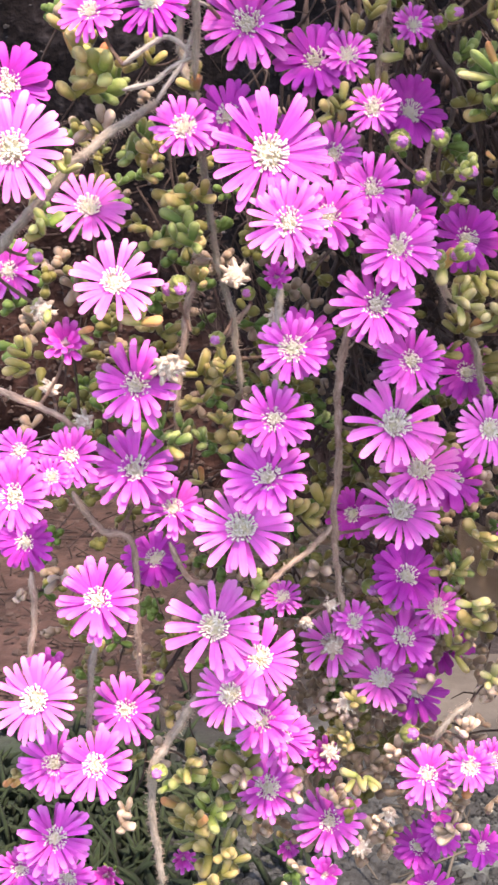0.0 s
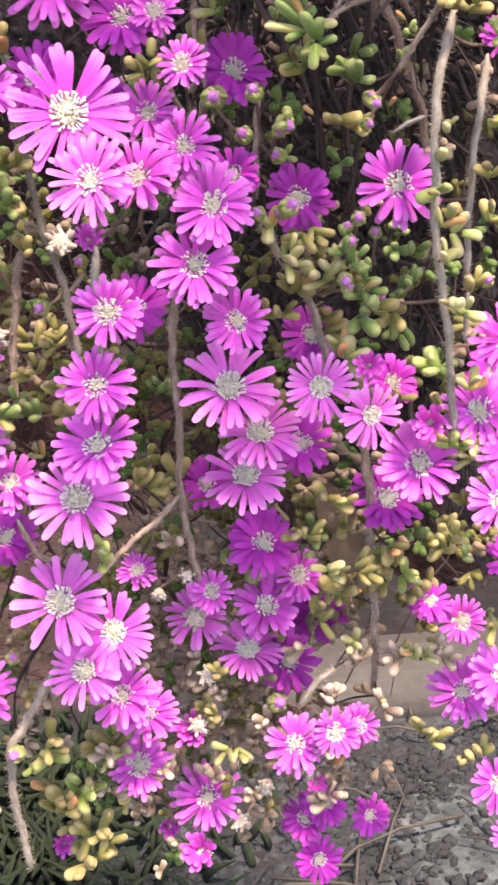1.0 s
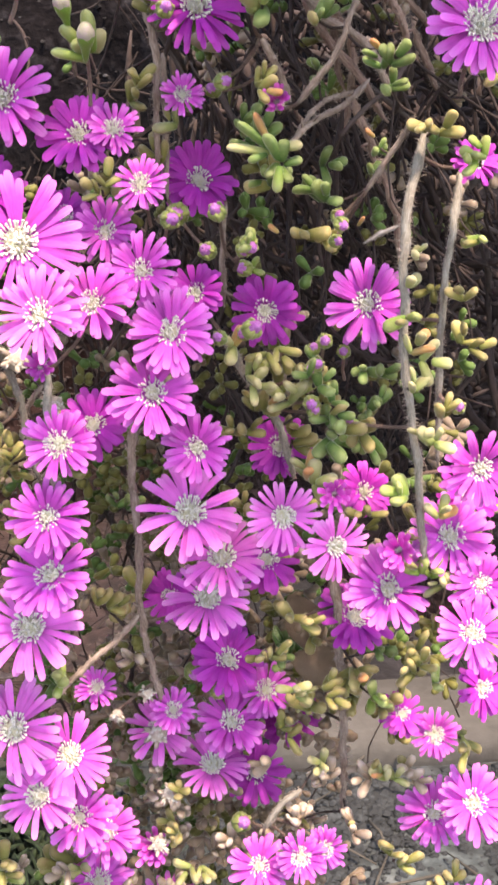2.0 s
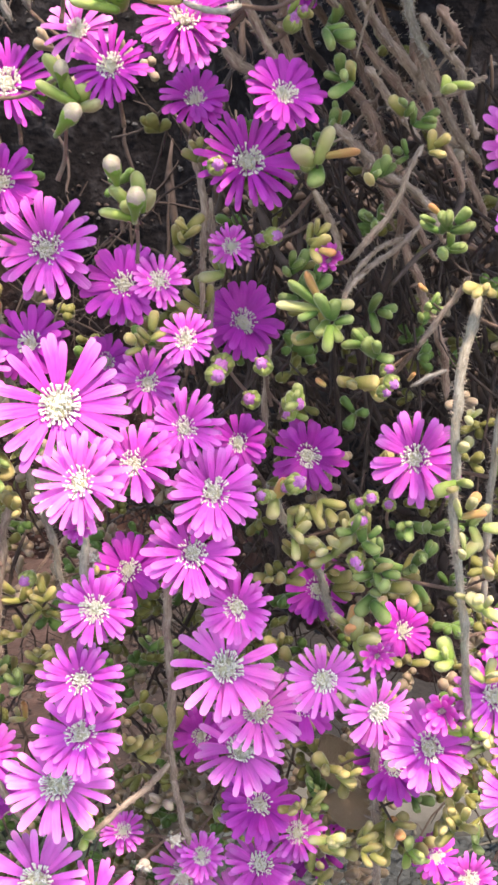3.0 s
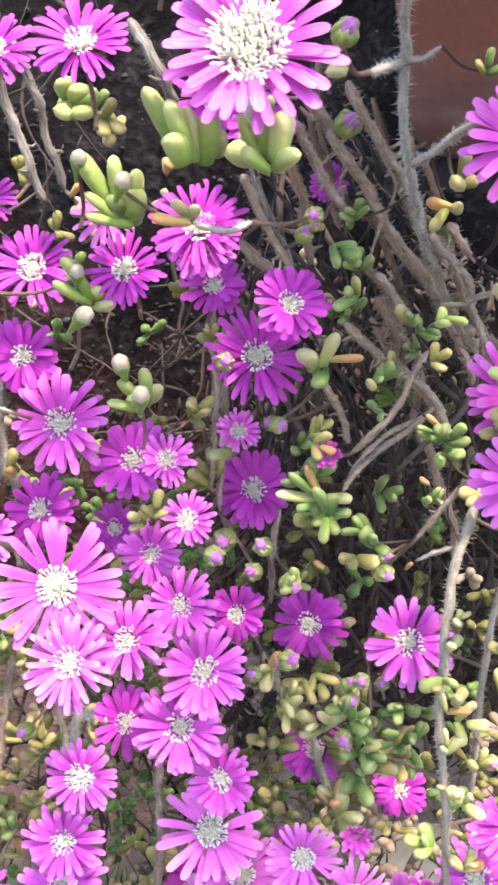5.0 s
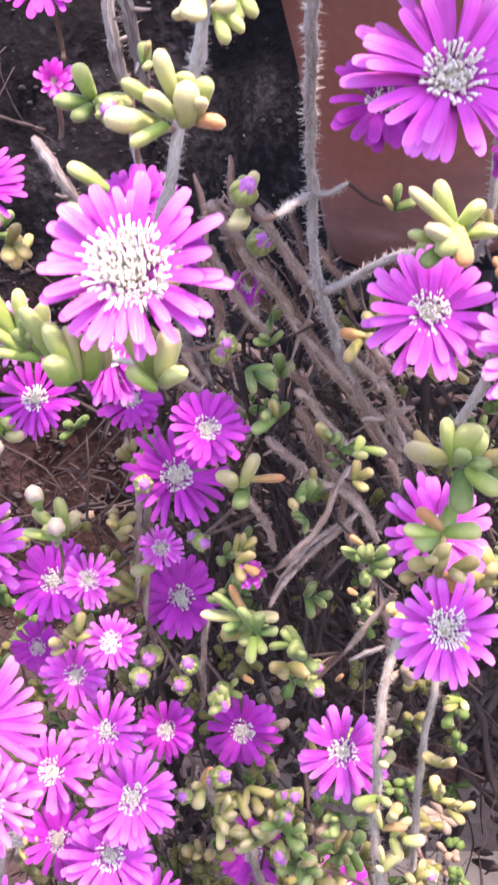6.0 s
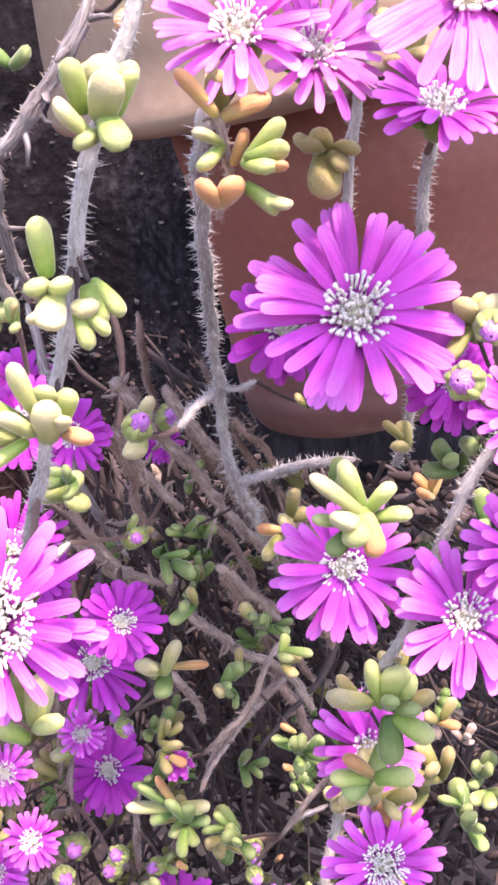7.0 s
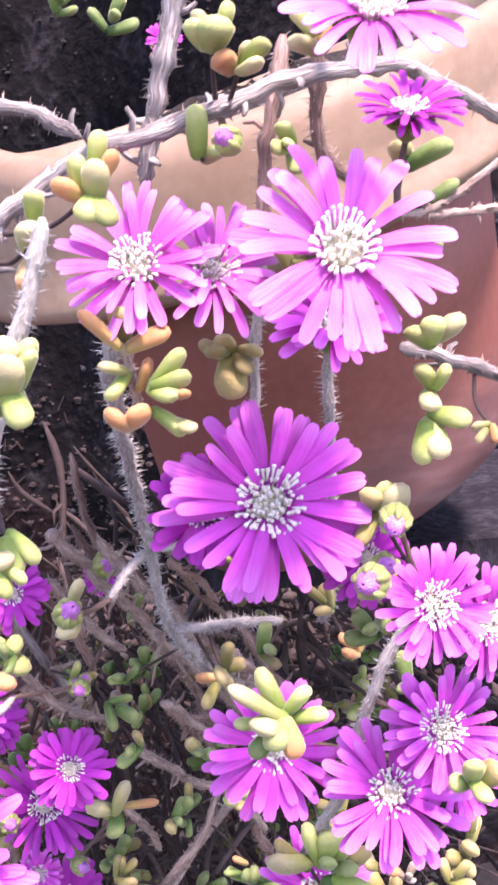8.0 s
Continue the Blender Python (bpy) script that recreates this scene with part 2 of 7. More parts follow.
def pot_material():
    """Terracotta, with a dusty mauve-grey band of dried dirt streaked round its foot."""
    m = TERRACOTTA_SHADED.copy()
    n, l = m.node_tree.nodes, m.node_tree.links
    p = n["Principled BSDF"]
    clay = p.inputs["Base Color"].links[0].from_socket
    tc, sep, mp, streak = n.new("ShaderNodeTexCoord"), n.new("ShaderNodeSeparateXYZ"), n.new("ShaderNodeMapping"), n.new("ShaderNodeTexNoise")
    l.new(tc.outputs["Object"], sep.inputs["Vector"])
    mp.inputs["Scale"].default_value = (60, 60, 320)
    mp.inputs["Rotation"].default_value = (0, 0.38, 0)
    l.new(tc.outputs["Object"], mp.inputs["Vector"])
    l.new(mp.outputs["Vector"], streak.inputs["Vector"])
    streak.inputs["Scale"].default_value, streak.inputs["Detail"].default_value = 1.0, 6
    tilt, wob, band = n.new("ShaderNodeMath"), n.new("ShaderNodeMath"), n.new("ShaderNodeMapRange")
    tilt.operation = wob.operation = "MULTIPLY_ADD"
    tilt.inputs[1].default_value = -0.42
    l.new(sep.outputs["X"], tilt.inputs[0])
    l.new(sep.outputs["Z"], tilt.inputs[2])
    wob.inputs[1].default_value = 0.02
    l.new(streak.outputs["Fac"], wob.inputs[0])
    l.new(tilt.outputs["Value"], wob.inputs[2])
    band.inputs["From Min"].default_value, band.inputs["From Max"].default_value = 0.014, 0.028
    band.inputs["To Min"].default_value, band.inputs["To Max"].default_value = 0.55, 0.0
    l.new(wob.outputs["Value"], band.inputs["Value"])
    lit_or_dust = ramp(n, [(0.3, (0.09, 0.055, 0.058)), (0.5, (0.15, 0.095, 0.095)), (0.7, (0.24, 0.18, 0.18))])
    l.new(streak.outputs["Fac"], lit_or_dust.inputs["Fac"])
    mix = n.new("ShaderNodeMix")
    mix.data_type = "RGBA"
    l.new(band.outputs["Result"], mix.inputs["Factor"])
    l.new(clay, mix.inputs[6])
    l.new(lit_or_dust.outputs["Color"], mix.inputs[7])
    l.new(mix.outputs[2], p.inputs["Base Color"])
    return m


GROUND = -0.14
LIT_PATCH_AT, MOSS_AT = (0.205, 0.69), (-0.13, 0.75)  # sunlit patch put into the ground's colour, and low green growth on the gravel


def ground_material():
    """Grey gravel in front of the kerb, bare soil behind it, red-brown at the left and darker to the right, by the
    plan.
    """
    m, n, l, p = material("ground")
    tc, sep = n.new("ShaderNodeTexCoord"), n.new("ShaderNodeSeparateXYZ")
    l.new(tc.outputs["Object"], sep.inputs["Vector"])
    a, b, v = n.new("ShaderNodeTexNoise"), n.new("ShaderNodeTexNoise"), n.new("ShaderNodeTexVoronoi")
    a.inputs["Scale"].default_value, b.inputs["Scale"].default_value, v.inputs["Scale"].default_value = 7, 60, 75
    a.inputs["Detail"].default_value = b.inputs["Detail"].default_value = 6
    for x in (a, b, v):
        l.new(tc.outputs["Object"], x.inputs["Vector"])
    mix = n.new("ShaderNodeMix")
    mix.inputs["Factor"].default_value = 0.5
    l.new(a.outputs["Fac"], mix.inputs["A"])
    l.new(b.outputs["Fac"], mix.inputs["B"])
    gravel = ramp(n, [(0.36, (0.012, 0.0135, 0.014)), (0.5, (0.023, 0.026, 0.027)), (0.66, (0.07, 0.08, 0.083))])
    # Sunlight on the gravel, put into a paler grey-green colour.
    lit_or_dust = ramp(n, [(0.38, (0.024, 0.030, 0.030)), (0.5, (0.055, 0.068, 0.068)), (0.62, (0.12, 0.14, 0.14))])
    moss = ramp(n, [(0.36, (0.006, 0.015, 0.009)), (0.5, (0.010, 0.024, 0.014)), (0.66, (0.022, 0.040, 0.022))])
    soil = ramp(n, [(0.36, (0.0122, 0.0062, 0.0054)), (0.50, (0.0334, 0.0164, 0.0140)), (0.66, (0.0646, 0.0364, 0.0317))])
    for r in (gravel, lit_or_dust, moss, soil):
        l.new(mix.outputs["Result"], r.inputs["Fac"])

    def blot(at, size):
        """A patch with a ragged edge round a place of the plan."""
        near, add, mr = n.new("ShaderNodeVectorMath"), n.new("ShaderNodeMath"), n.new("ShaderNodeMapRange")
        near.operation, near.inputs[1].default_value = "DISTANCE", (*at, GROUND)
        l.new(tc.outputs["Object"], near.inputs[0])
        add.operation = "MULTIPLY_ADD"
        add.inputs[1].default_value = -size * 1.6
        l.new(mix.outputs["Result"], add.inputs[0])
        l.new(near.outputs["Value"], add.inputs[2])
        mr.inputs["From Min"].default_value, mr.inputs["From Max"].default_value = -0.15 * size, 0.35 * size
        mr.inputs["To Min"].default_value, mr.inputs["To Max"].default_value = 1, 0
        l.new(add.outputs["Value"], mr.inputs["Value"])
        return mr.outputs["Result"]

    def over(fac, below, above):
        m2 = n.new("ShaderNodeMix")
        m2.data_type = "RGBA"
        l.new(fac, m2.inputs["Factor"])
        l.new(below, m2.inputs[6])
        l.new(above, m2.inputs[7])
        return m2.outputs[2]

    edge = n.new("ShaderNodeMapRange")
    edge.inputs["From Min"].default_value, edge.inputs["From Max"].default_value = 0.88, 0.93
    l.new(sep.outputs["Y"], edge.inputs["Value"])
    stone = over(blot(LIT_PATCH_AT, 0.09), gravel.outputs["Color"], lit_or_dust.outputs["Color"])
    stone = over(blot(MOSS_AT, 0.16), stone, moss.outputs["Color"])
    dark_earth = ramp(n, [(0.36, (0.004, 0.0035, 0.004)), (0.52, (0.010, 0.008, 0.0088)), (0.68, (0.030, 0.026, 0.028))])
    l.new(mix.outputs["Result"], dark_earth.inputs["Fac"])
    rightward = n.new("ShaderNodeMapRange")
    rightward.inputs["From Min"].default_value, rightward.inputs["From Max"].default_value = -0.12, 0.02
    l.new(sep.outputs["X"], rightward.inputs["Value"])
    earth = over(rightward.outputs["Result"], soil.outputs["Color"], dark_earth.outputs["Color"])
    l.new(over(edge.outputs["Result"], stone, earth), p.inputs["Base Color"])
    p.inputs["Roughness"].default_value = 0.95
    bu = n.new("ShaderNodeBump")
    bu.inputs["Strength"].default_value, bu.inputs["Distance"].default_value = 0.8, 0.01
    l.new(b.outputs["Fac"], bu.inputs["Height"])
    l.new(bu.outputs["Normal"], p.inputs["Normal"])
    return m


def bank_material():
    """Red-brown soil at the foot of the bank; higher up dark earth with grey grit, its shade put into the colour."""
    m, n, l, p = material("bank_earth")
    tc, sep = n.new("ShaderNodeTexCoord"), n.new("ShaderNodeSeparateXYZ")
    l.new(tc.outputs["Object"], sep.inputs["Vector"])
    a, b, mix = n.new("ShaderNodeTexNoise"), n.new("ShaderNodeTexNoise"), n.new("ShaderNodeMix")
    a.inputs["Scale"].default_value, b.inputs["Scale"].default_value = 14, 90
    a.inputs["Detail"].default_value = b.inputs["Detail"].default_value = 6
    for x in (a, b):
        l.new(tc.outputs["Object"], x.inputs["Vector"])
    l.new(a.outputs["Fac"], mix.inputs["A"])
    l.new(b.outputs["Fac"], mix.inputs["B"])
    mix.inputs["Factor"].default_value = 0.5
    # Near-black upper earth: the shade on it is part of this colour.
    dark_earth = ramp(n, [(0.36, (0.004, 0.0035, 0.004)), (0.52, (0.009, 0.0075, 0.0085)), (0.68, (0.034, 0.031, 0.034))])
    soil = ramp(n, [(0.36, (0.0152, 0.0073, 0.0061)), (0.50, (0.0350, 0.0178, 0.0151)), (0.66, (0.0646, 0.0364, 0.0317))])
    for r in (dark_earth, soil):
        l.new(mix.outputs["Result"], r.inputs["Fac"])
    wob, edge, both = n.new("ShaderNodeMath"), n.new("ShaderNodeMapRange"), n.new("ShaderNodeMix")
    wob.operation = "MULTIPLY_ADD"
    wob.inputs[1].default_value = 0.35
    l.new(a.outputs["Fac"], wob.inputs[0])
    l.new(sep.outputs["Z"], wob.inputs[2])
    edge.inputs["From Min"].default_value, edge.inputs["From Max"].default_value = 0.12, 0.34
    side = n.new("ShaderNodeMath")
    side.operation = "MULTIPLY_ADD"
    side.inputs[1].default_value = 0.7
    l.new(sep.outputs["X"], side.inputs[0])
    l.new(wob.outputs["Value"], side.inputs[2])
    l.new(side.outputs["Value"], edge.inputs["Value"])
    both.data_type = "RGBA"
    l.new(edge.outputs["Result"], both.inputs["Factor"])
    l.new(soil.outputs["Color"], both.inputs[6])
    l.new(dark_earth.outputs["Color"], both.inputs[7])
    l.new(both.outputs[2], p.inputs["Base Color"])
    p.inputs["Roughness"].default_value, p.inputs["Specular IOR Level"].default_value = 0.95, 0.1
    bu = n.new("ShaderNodeBump")
    bu.inputs["Strength"].default_value, bu.inputs["Distance"].default_value = 1.0, 0.006
    l.new(b.outputs["Fac"], bu.inputs["Height"])
    l.new(bu.outputs["Normal"], p.inputs["Normal"])
    return m


# ---- mesh tools ----
class Build:
    """Gathers vertices and faces of one mesh."""

    def __init__(self):
        self.v, self.f, self.grain = [], [], []

    def rings(self, rings, cap=True):
        k, start = len(rings[0]), len(self.v)
        for r in rings:
            self.v.extend(tuple(p) for p in r)
        for i in range(len(rings) - 1):
            a, b = start + i * k, start + (i + 1) * k
            for j in range(k):
                j2 = (j + 1) % k
                self.f.append((a + j, a + j2, b + j2, b + j))
        if cap:
            self.f.append(tuple(start + j for j in reversed(range(k))))
            e = start + (len(rings) - 1) * k
            self.f.append(tuple(e + j for j in range(k)))
        return self

    def tube(self, pts, radii, sides=7, wobble=0.0, rng=None):
        pts = [Vector(p) for p in pts]
        rings, side, run, wide = [], None, 0.0, max(radii)
        for i, p in enumerate(pts):
            run += (p - pts[i - 1]).length if i else 0.0
            d = (pts[min(i + 1, len(pts) - 1)] - pts[max(i - 1, 0)]).normalized()
            if side is None:
                side = d.orthogonal().normalized()
            side = (side - d * side.dot(d)).normalized()
            up = d.cross(side)
            ring = []
            for j in range(sides):
                a = 2 * math.pi * j / sides
                r = radii[i] * (1 + (rng.uniform(-wobble, wobble) if rng else 0))
                ring.append(p + (side * math.cos(a) + up * math.sin(a)) * r)
                self.grain.append((wide * math.cos(a), wide * math.sin(a), run))
            rings.append(ring)
        return self.rings(rings)

    def cone(self, base, tip, r):
        d = (tip - base).normalized()
        s = d.orthogonal().normalized()
        u = d.cross(s)
        k = len(self.v)
        for a in (0, 2.094, 4.189):
            self.v.append(tuple(base + (s * math.cos(a) + u * math.sin(a)) * r))
        self.v.append(tuple(tip))
        self.f += [(k, k + 1, k + 3), (k + 1, k + 2, k + 3), (k + 2, k, k + 3)]

    def ball(self, c, rx, ry, rz, rows=5, cols=7):
        rings = []
        for i in range(rows + 1):
            t = math.pi * (0.04 + 0.92 * i / rows)
            rings.append([(c[0] + rx * math.sin(t) * math.cos(2 * math.pi * j / cols), c[1] + ry * math.sin(t) * math.sin(2 * math.pi * j / cols), c[2] - rz * math.cos(t)) for j in range(cols)])
        return self.rings(rings)

    def box(self, x0, x1, y0, y1, z0, z1):
        k = len(self.v)
        self.v += [(x, y, z) for z in (z0, z1) for y in (y0, y1) for x in (x0, x1)]
        self.f += [tuple(k + i for i in q) for q in ((0, 2, 3, 1), (4, 5, 7, 6), (0, 1, 5, 4), (2, 6, 7, 3), (0, 4, 6, 2), (1, 3, 7, 5))]
        return self

    def mesh(self, name, mat, smooth=True):
        me = bpy.data.meshes.new(name)
        me.from_pydata(self.v, [], self.f)
        me.materials.append(mat)
        if len(self.grain) == len(self.v):
            me.attributes.new("grain", "FLOAT_VECTOR", "POINT").data.foreach_set("vector", [c for g in self.grain for c in g])
        if smooth:
            me.polygons.foreach_set("use_smooth", [True] * len(me.polygons))
        me.update()
        return me


def part(name, mesh, parent, label="", m=None):
    ob = new(name, mesh)
    ob.parent = parent
    if m is not None:
        ob.matrix_basis = m
    return tagged(ob, label)


def spline(pts, steps=5):
    """A smooth line through the points."""
    p = [Vector(q) for q in pts]
    p = [p[0] * 2 - p[1]] + p + [p[-1] * 2 - p[-2]]
    out = []
    for i in range(1, len(p) - 2):
        a, b, c, e = p[i - 1:i + 3]
        for s in range(steps):
            t = s / steps
            out.append(0.5 * (2 * b + (c - a) * t + (2 * a - 5 * b + 4 * c - e) * t * t + (3 * b - a - 3 * c + e) * t ** 3))
    return out + [p[-2]]


# ---- ground, kerb and distance ----
def build_ground():
    n, rnd = Build(), random.Random(3)
    xs = [-60, -20, -6, -2.5] + [-1.2 + 0.06 * i for i in range(41)] + [2.5, 6, 20, 60]
    ys = [-60, -20, -5, -1.5, -0.4] + [0.06 * i for i in range(46)] + [3.2, 5, 10, 30, 80]
    for y in ys:
        for x in xs:
            near = 1.0 if abs(x) < 1.3 and -0.2 < y < 2.8 else 0.0
            n.v.append((x, y, GROUND + near * 0.012 * noise.noise((x * 6, y * 6, 0.3)) + near * rnd.uniform(-0.002, 0.002)))
    w = len(xs)
    for j in range(len(ys) - 1):
        for i in range(w - 1):
            n.f.append((j * w + i, j * w + i + 1, (j + 1) * w + i + 1, (j + 1) * w + i))
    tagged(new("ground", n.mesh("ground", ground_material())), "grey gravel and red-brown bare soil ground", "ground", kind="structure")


def build_kerb():
    b, rings = Build(), []
    for i in range(31):
        x = 0.085 + 0.03 * i
        o = [0.004 * noise.noise((x * 5, k, 1.0)) for k in range(6)]
        rings.append([(x, 0.872 + o[0], GROUND - 0.03), (x, 0.866 + o[1], GROUND + 0.018), (x, 0.874 + o[2], GROUND + 0.028 + o[3]),
                      (x, 0.962 + o[4], GROUND + 0.03 + o[5]), (x, 0.972, GROUND + 0.02), (x, 0.972, GROUND - 0.03)])
    b.rings(rings)
    tagged(new("kerb", b.mesh("kerb", CONCRETE)), "low grey-brown concrete edging stone between gravel and soil", "kerb", kind="structure")


def crumb(b, c, r, rnd):
    """A small angular stone."""
    rings = []
    for z, w in ((-0.5, 0.55), (-0.1, 1.0), (0.35, 0.8), (0.6, 0.3)):
        rings.append([(c[0] + r * w * rnd.uniform(0.65, 1.25) * math.cos(a), c[1] + r * w * rnd.uniform(0.65, 1.25) * math.sin(a), c[2] + r * (z + rnd.uniform(-0.12, 0.12))) for a in (1.2566 * j for j in range(5))])
    b.rings(rings)


def build_pebbles():
    rnd, b = random.Random(5), Build()
    for i in range(9000):
        x, y, s = rnd.uniform(-0.06, 0.42), rnd.uniform(0.56, 0.862), rnd.uniform(0.0014, 0.0036) * rnd.choice((1, 1, 1, 2.0))
        if rnd.random() < 0.75 and min(math.dist((x, y), LIT_PATCH_AT) / 0.085, math.dist((x, y), MOSS_AT) / 0.12) < rnd.uniform(0.5, 1.2):
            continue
        crumb(b, (x, y, GROUND + s * 0.2 + 0.012 * noise.noise((x * 6, y * 6, 0.3))), s, rnd)
    tagged(new("gravel", b.mesh("gravel", PEBBLE, False)), "loose dark grey gravel", "gravel", kind="stuff")
    b = Build()
    for i in range(26):
        x, y, a, k = rnd.uniform(0.0, 0.34), rnd.uniform(0.58, 0.86), rnd.uniform(0, 6.3), rnd.uniform(0.04, 0.11)
        b.tube([(x, y, GROUND + 0.010), (x + k * 0.5 * math.cos(a), y + k * 0.5 * math.sin(a), GROUND + 0.017), (x + k * math.cos(a), y + k * math.sin(a), GROUND + 0.010)], [0.0014, 0.0012, 0.0006], 5)
    tagged(new("straw", b.mesh("straw", STRAW)), "dry pale straws lying on the gravel", "straw", kind="stuff")


def build_grass():
    rnd, b = random.Random(6), Build()
    for i in range(620):
        x, y = rnd.gauss(-0.13, 0.07), rnd.gauss(0.74, 0.07)
        h, lean, a = rnd.uniform(0.008, 0.026), rnd.uniform(0.005, 0.03), rnd.uniform(0, 6.3)
        b.tube([(x, y, GROUND), (x + lean * 0.4 * math.cos(a), y + lean * 0.4 * math.sin(a), GROUND + h * 0.6), (x + lean * math.cos(a), y + lean * math.sin(a), GROUND + h)], [0.0034, 0.003, 0.0005], 3)
    tagged(new("grass", b.mesh("grass", GRASS)), "dark green tuft of grass on the gravel", "grass", kind="stuff")


def bank_front(x):
    """The foot of the bank comes nearer behind the plant's far side."""
    t = min(max((x + 0.05) / 0.3, 0.0), 1.0)
    return 1.45 - 0.3 * t * t * (3 - 2 * t)


def build_bank():
    """A rough bank of dark earth that closes the place behind the plant."""
    b, xs = Build(), [-6, -4, -2.5, -1.6] + [-1.0 + 0.022 * i for i in range(101)] + [1.6, 2.5, 4, 6]
    hs = [0.026 * i for i in range(46)] + [1.3, 1.6]
    for x in xs:
        f = bank_front(x)
        for h in hs:
            rough = 0.05 * noise.noise((x * 2.1, h * 2.3, 4)) + 0.03 * noise.noise((x * 9, h * 9, 1)) + 0.016 * noise.noise((x * 27, h * 27, 2))
            b.v.append((x, f + 0.12 * h * h - 0.1 * h + rough, GROUND - 0.02 + h))
        for y, h in ((1.9, 1.8), (3.3, 1.9), (3.6, 1.0), (3.6, -0.02)):
            b.v.append((x, y + f - 1.4, GROUND + h))
    k = len(hs) + 4
    for i in range(len(xs) - 1):
        for j in range(k - 1):
            b.f.append((i * k + j, (i + 1) * k + j, (i + 1) * k + j + 1, i * k + j + 1))
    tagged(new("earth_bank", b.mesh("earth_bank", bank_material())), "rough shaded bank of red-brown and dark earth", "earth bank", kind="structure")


def build_clods():
    """Crumbs of stone and dry litter lying on the face of the bank."""
    rnd, b = random.Random(7), Build()
    for i in range(2600):
        x, h = rnd.uniform(-0.7, 0.9), rnd.uniform(0.0, 1.0)
        y = bank_front(x) + 0.12 * h * h - 0.1 * h + 0.05 * noise.noise((x * 2.1, h * 2.3, 4)) + 0.03 * noise.noise((x * 9, h * 9, 1)) + 0.016 * noise.noise((x * 27, h * 27, 2))
        r = rnd.uniform(0.0012, 0.0035) * rnd.choice((0.6, 1, 1, 1.5))
        crumb(b, (x, y, GROUND - 0.02 + h), r, rnd)
    tagged(new("stones", b.mesh("stones", CLOD, False)), "crumbs of grey stone on the earth bank", "stones", kind="stuff")


def build_soil_crumbs():
    """Crumbs and broken stalks of dry litter on the bare soil beside the plant, up the foot of the bank."""
    rnd, b = random.Random(8), Build()
    for i in range(4200):
        x = rnd.uniform(-0.5, 0.06)
        if i % 2:
            y, z = rnd.uniform(0.93, 1.42), GROUND
            z += 0.012 * noise.noise((x * 6, y * 6, 0.3))
        else:
            h = 0.5 * rnd.random() ** 1.4
            y = bank_front(x) + 0.12 * h * h - 0.1 * h + 0.05 * noise.noise((x * 2.1, h * 2.3, 4)) + 0.03 * noise.noise((x * 9, h * 9, 1)) + 0.016 * noise.noise((x * 27, h * 27, 2))
            z = GROUND - 0.02 + h
        if rnd.random() < 0.22:
            a, k = rnd.uniform(0, 6.3), rnd.uniform(0.008, 0.03)
            b.tube([(x, y - 0.003, z + 0.003), (x + k * math.cos(a), y - 0.004, z + 0.004 + 0.6 * k * abs(math.sin(a)))], [0.0013, 0.0008], 4)
        else:
            crumb(b, (x, y, z), rnd.uniform(0.0014, 0.0042) * rnd.choice((0.7, 1, 1, 1.6)), rnd)
    tagged(new("soil_crumbs", b.mesh("soil_crumbs", CRUMB, False)), "crumbs of red-brown soil and broken dry stalks", "soil", kind="stuff")


build_ground()
build_kerb()
build_pebbles()
build_grass()
build_bank()
build_clods()
build_soil_crumbs()


# ---- planter on an added stand ----
# Unseen support, added so that the pot stands on something.
def plant_stand():
    stand = tagged(new("plant_stand"), "dark post and cap added as an unseen support under the potted plant", "plant stand")
    stand.location = (0.118, 0.325, GROUND)

    def square(z, h):
        return [(h * sx, h * sy, z) for sx, sy in ((-1, -0.85), (-0.85, -1), (0.85, -1), (1, -0.85), (1, 0.85), (0.85, 1), (-0.85, 1), (-1, 0.85))]

    off = 0.062
    part("post", Build().rings([[(x + off, y + 0.02, z) for x, y, z in square(h, 0.016)] for h in (0.02, 0.2, 0.45, 0.6405)]).mesh("post", WOOD, False), stand)
    part("cap", Build().box(-0.042, 0.085, -0.02, 0.05, 0.641, 0.6482).mesh("cap", WOOD, False), stand)
    part("foot", Build().rings([[(x + off, y + 0.02, z) for x, y, z in square(h, w)] for h, w in ((0.0, 0.075), (0.02, 0.075), (0.024, 0.07))]).mesh("foot", WOOD, False), stand)


